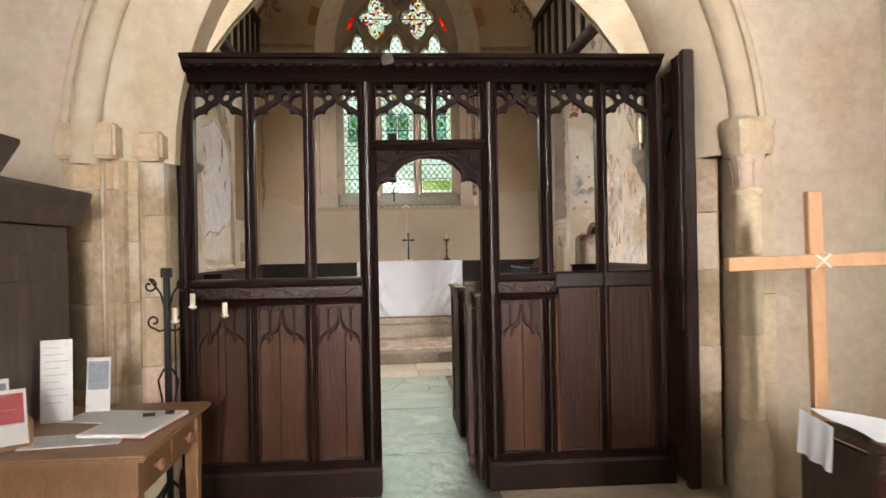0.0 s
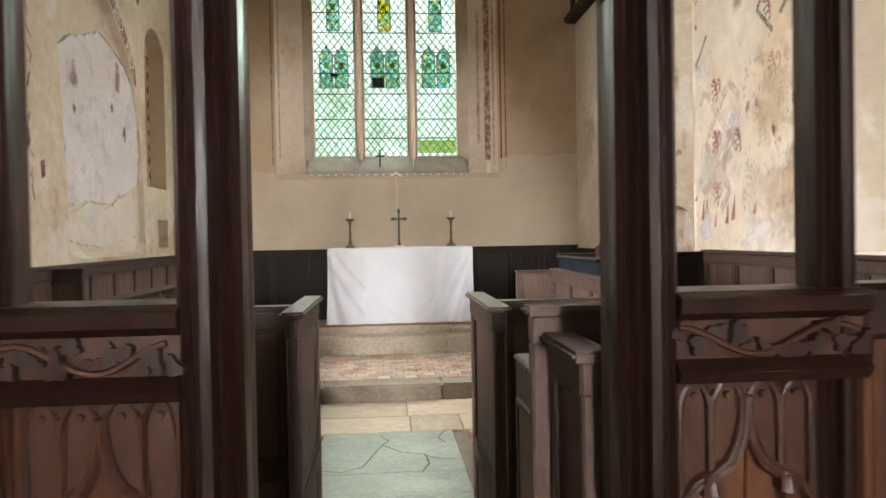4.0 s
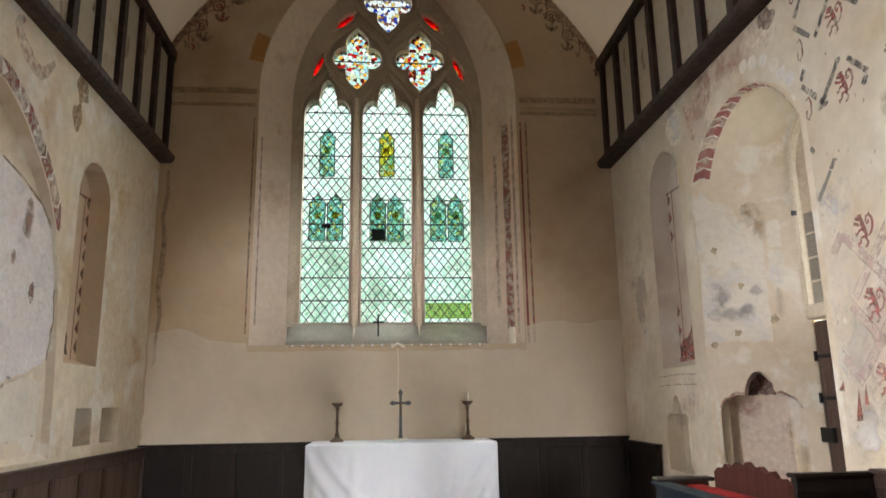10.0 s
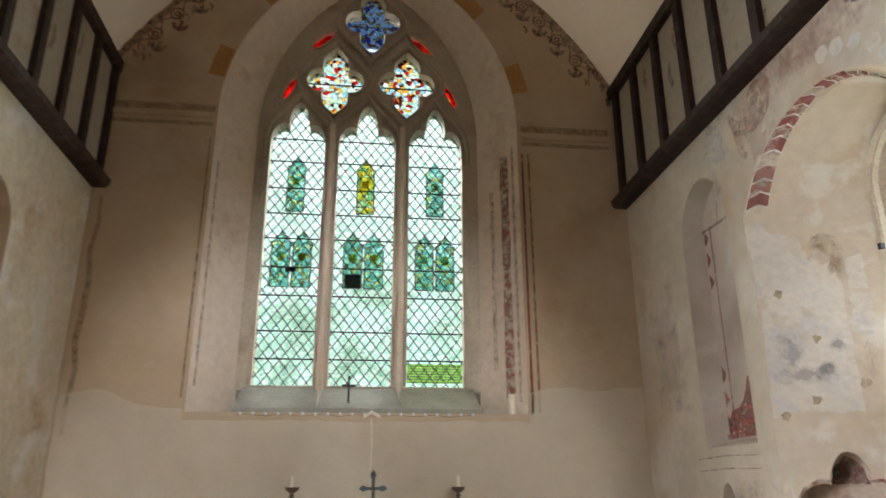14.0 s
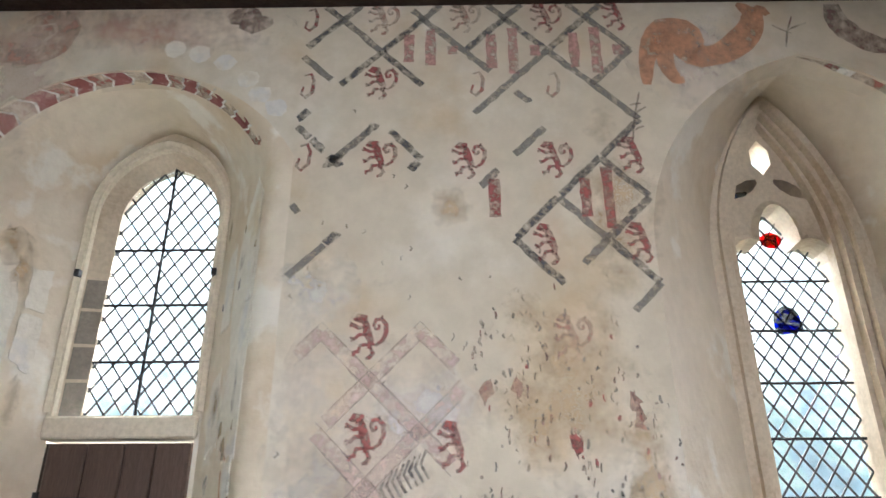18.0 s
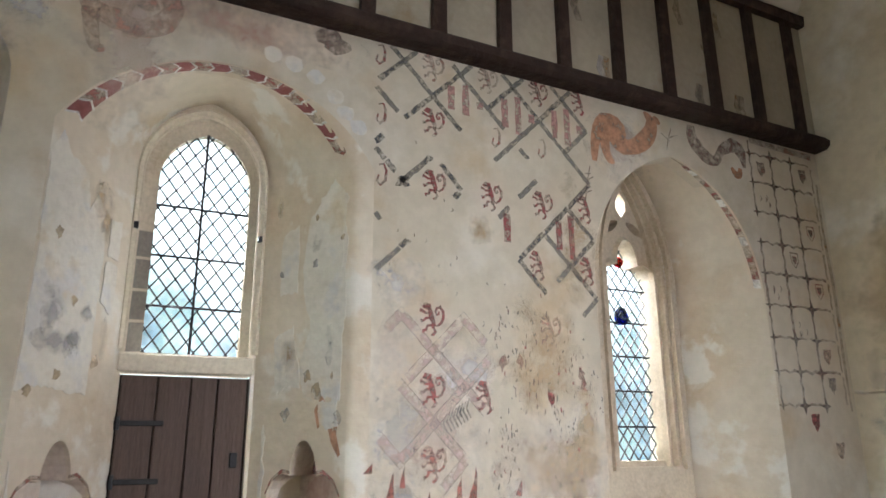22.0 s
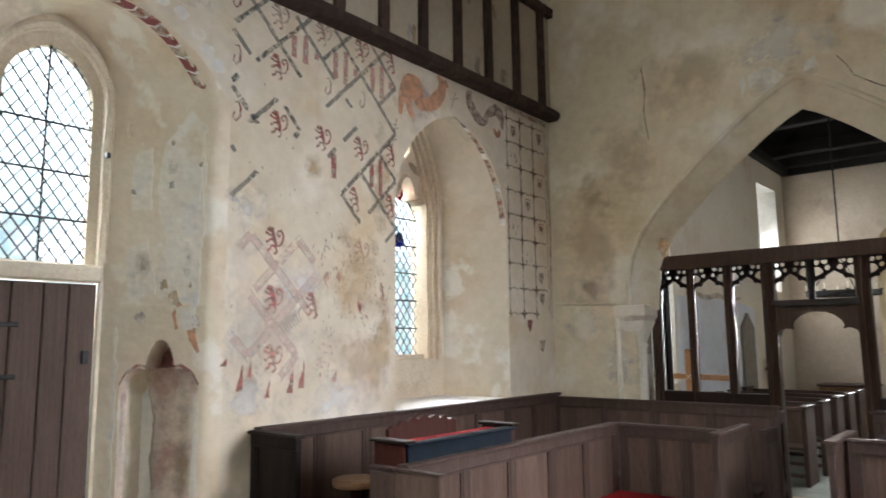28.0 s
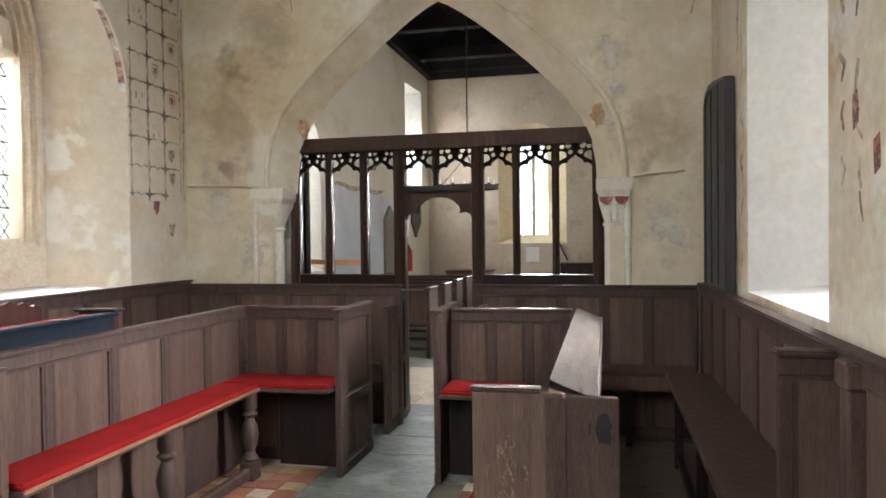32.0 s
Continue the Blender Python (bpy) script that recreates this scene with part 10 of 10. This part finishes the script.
# red traces inside the wall cupboard recesses
for pts in ([(10.40, 1.47), (10.50, 1.475), (10.68, 1.46)], [(10.55, 1.56), (10.56, 1.50), (10.55, 1.44)], [(10.54, 1.44), (10.50, 1.40), (10.54, 1.365), (10.60, 1.38), (10.60, 1.42), (10.56, 1.43)], [(10.62, 1.50), (10.64, 1.42), (10.66, 1.36)]):
    part("painted_scene", stroke(bmesh.new(), pts, 0.028, north, 0.200, False), MAROON_SOLID, WALL_N)
for w in (4.3, 4.75, 5.0):
    for k in range(8):
        u = random.uniform(4.9, 11.5)
        part("infill_stain", stroke(bmesh.new(), [(u, w + 0.1), (u + 0.02, w), (u - 0.02, w - 0.12)], 0.07, south, -0.032), random.choice((OCHRE, PATCH_BARE, GREY_FAINT, PATCH_GREY)), WALL_S)
        part("infill_stain", stroke(bmesh.new(), [(u, w + 0.1), (u + 0.02, w), (u - 0.02, w - 0.12)], 0.06, north, -0.032), random.choice((OCHRE, PATCH_BARE, GREY_FAINT, UMBER)), WALL_N)

# faded red columns on the north wall beside the window recess
for u, w0, w1 in ((5.72, 1.5, 3.9), (5.60, 2.9, 3.8), (7.60, 1.9, 3.6), (7.75, 1.7, 3.3)):
    for k in range(9):
        w = w0 + (w1 - w0) * (k + random.uniform(0.0, 0.6)) / 9
        part("painted_trace", stroke(bmesh.new(), [(u + random.uniform(-0.05, 0.05), w), (u + random.uniform(-0.05, 0.05), w - 0.05), (u + random.uniform(-0.06, 0.06), w - 0.11)], random.uniform(0.015, 0.045), north, -0.003), random.choice((RED_FAINT, RED_FAINT, RED, UMBER)), WALL_N)
for u, w in ((5.74, 3.40), (5.72, 3.22), (5.76, 3.55), (7.70, 2.0), (7.90, 1.82)):
    paint("painted_block", [(u, w), (u + 0.05, w + 0.02), (u + 0.05, w + 0.14), (u, w + 0.12)], north, RED, -0.003, 0.006, 0.03, WALL_N)

# ---- floors, piece by piece ----
def paving(name, label, category, x0, x1, y0, y1, rows, material, z=0.0, gap=0.006, thick=0.03, widths=(0.4, 0.7)):
    top = setting(new(name), label, category)
    y = y0
    while y < y1 - 0.03:
        h = min(rows * random.uniform(0.85, 1.15), y1 - y)
        if y1 - y - h < 0.12:
            h = y1 - y
        x = x0
        while x < x1 - 0.03:
            w = min(random.uniform(*widths), x1 - x)
            if x1 - x - w < 0.14:
                w = x1 - x
            ob = part("flagstone", cube(x + gap / 2, x + w - gap / 2, y + gap / 2, y + h - gap / 2, z - thick, z + random.uniform(-0.003, 0.003), 0.006), material, top)
            x += w
        y += h
    return top


paving("floor_aisle", "large pale green ledger slabs towards the altar", "floor", -0.30, 0.62, 6.42, 8.05, 0.82, SLATE, widths=(0.96, 0.97))
paving("floor_aisle_west", "large dark slate ledger slabs in the aisle", "floor", -0.13, 0.70, 3.9, 6.42, 1.25, SLATE_DARK, widths=(0.96, 0.97))
paving("floor_aisle_edge", "dark slate strip beside the aisle", "floor", -0.33, -0.13, 3.9, 5.95, 0.9, SLATE_DARK, widths=(0.3, 0.31))
cracks = setting(new("floor_cracks"), "open cracks across the aisle slabs", "floor")
for pts in ([(0.10, 7.95), (0.16, 7.82), (0.12, 7.72), (0.24, 7.55), (0.38, 7.50), (0.44, 7.40), (0.62, 7.36)], [(0.38, 7.50), (0.40, 7.30), (0.36, 7.15)], [(-0.3, 7.25), (-0.12, 7.20), (0.0, 7.28), (0.12, 7.72)], [(0.56, 8.04), (0.50, 7.85), (0.54, 7.72)], [(-0.13, 5.5), (0.1, 5.44), (0.3, 5.5), (0.70, 5.40)]):
    part("crack", stroke(bmesh.new(), [(x + random.uniform(-0.008, 0.008), y) for x, y in pts], 0.010, lambda u, d, w: Vector((u, w, 0.0045)), 0.0), PEW_DARK, cracks)
for name, x0, x1, y0, y1 in (("floor_tiles_south", 0.72, 1.40, 5.86, 8.05), ("floor_tiles_north", -1.03, -0.32, 5.95, 8.05)):
    top = setting(new(name), "worn red and yellow tiles beside the stalls", "floor")
    k, y = 0, y0
    while y < y1 - 0.05:
        x = x0
        while x < x1 - 0.05:
            part("tile", cube(x + 0.002, min(x + 0.148, x1), y + 0.002, min(y + 0.148, y1), -0.03, random.uniform(-0.004, 0.002), 0.005), (TILE_RED, TILE_YELLOW, TILE_RED)[random.randrange(3)] if random.random() < 0.8 else FLAG, top)
            x += 0.15
        y += 0.15
paving("floor_crossing", "worn buff flagstones below the altar step", "floor", -1.30, 1.70, 8.05, 8.995, 0.46, FLAG, widths=(0.38, 0.7))
paving("floor_stall_south", "worn buff and grey paving under the stalls", "floor", 1.40, 2.60, 4.3, 8.05, 0.5, CARPET, widths=(0.6, 0.9))
paving("floor_desk_south", "pale worn boards under the reading desk", "floor", 0.72, 1.40, 4.3, 5.86, 0.5, FLAG, widths=(0.3, 0.5))
paving("floor_stall_north", "worn boards under the stalls", "floor", -2.1, -1.03, 4.3, 8.05, 0.5, CARPET, widths=(0.5, 0.8))
paving("floor_desk_north", "worn boards behind the screen", "floor", -1.03, -0.33, 4.3, 5.95, 0.5, CARPET, widths=(0.3, 0.5))
paving("floor_side_south", "worn buff flagstones beside the wall", "floor", 1.70, 2.60, 8.05, 8.995, 0.46, FLAG, widths=(0.38, 0.6))
paving("floor_side_north", "worn buff flagstones beside the wall", "floor", -2.12, -1.30, 8.05, 8.995, 0.46, FLAG, widths=(0.38, 0.6))
paving("floor_nave_aisle", "worn buff paving of the nave aisle", "floor", -2.7, 0.62, -5.8, 3.9, 0.62, FLAG, widths=(0.6, 0.95))
paving("floor_nave_side", "grey slate paving of the nave", "floor", 0.62, 2.84, -5.8, 2.0, 0.9, SLATE, widths=(0.7, 1.1))
paving("floor_nave_crossing", "pale buff flagstones before the screen", "floor", 0.62, 2.84, 2.0, 4.3, 0.8, FLAG, widths=(0.7, 1.1))
tiles = setting(new("floor_sanctuary"), "small worn red and buff floor tiles before the altar", "floor")
shape = cube(-0.057, 0.057, -0.057, 0.057, -0.012, 0.012, 0.004)
mesh = bpy.data.meshes.new("tile")
shape.to_mesh(mesh)
shape.free()
meshes = []
for m in (TILE, TILE_BUFF, TILE_BLACK):
    c = mesh.copy()
    c.materials.append(m)
    meshes.append(c)
for j in range(11):
    for k in range(27):
        x, y = -1.45 + k * 0.121 + (0.05 if j % 2 else 0), 9.365 + j * 0.1215
        black = (j in (0, 1) and (k in (0, 3, 5, 1))) and (j + k) % 2 == 0
        pick = 2 if black else (1 if random.random() < 0.28 + 0.5 * (x < -0.4) * (random.random() < 0.5) else 0)
        ob = new("tile", meshes[pick])
        ob.parent = tiles
        ob.matrix_basis = pose(x, y, 0.121 + random.uniform(-0.003, 0.003), 0, 0, random.uniform(-1.2, 1.2))
paving("floor_sanctuary_north", "worn stone paving beside the altar", "floor", -2.12, -1.52, 9.30, 11.86, 0.5, FLAG, z=0.133, widths=(0.3, 0.6), thick=0.02)
paving("floor_sanctuary_south", "worn stone paving beside the altar", "floor", 1.82, 2.60, 9.30, 11.86, 0.5, FLAG, z=0.133, widths=(0.3, 0.6), thick=0.02)

# ---- outside ----
bm = cube(-80, 80, -80, 80, -0.6, -0.4)
setting(part("ground", bm, GRASS), "churchyard grass round the church", "ground")
for name, label, size, place, m in (("backdrop_east", "bright trees and sky beyond the east window", (9, 10), pose(0.2, 17.5, 4.5, 90, 0, 0), FOLIAGE), ("backdrop_south", "bright overcast sky beyond the south windows", (22, 12), pose(8.0, 5.0, 5.0, 90, 0, 90), FAR_SKY), ("backdrop_west", "bright overcast sky beyond the west window", (14, 12), pose(0.2, -10.0, 5.0, 90, 0, 0), FAR_BRIGHT), ("backdrop_north", "bright overcast sky beyond the north windows", (22, 12), pose(-8.0, 3.0, 5.0, 90, 0, 90), FAR_BRIGHT)):
    bm = bmesh.new()
    bmesh.ops.create_grid(bm, x_segments=1, y_segments=1, size=0.5)
    for v in bm.verts:
        v.co = Vector((v.co.x * size[0], v.co.y * size[1], 0))
    ob = setting(part(name, bm, m), label, "backdrop")
    ob.matrix_world = place
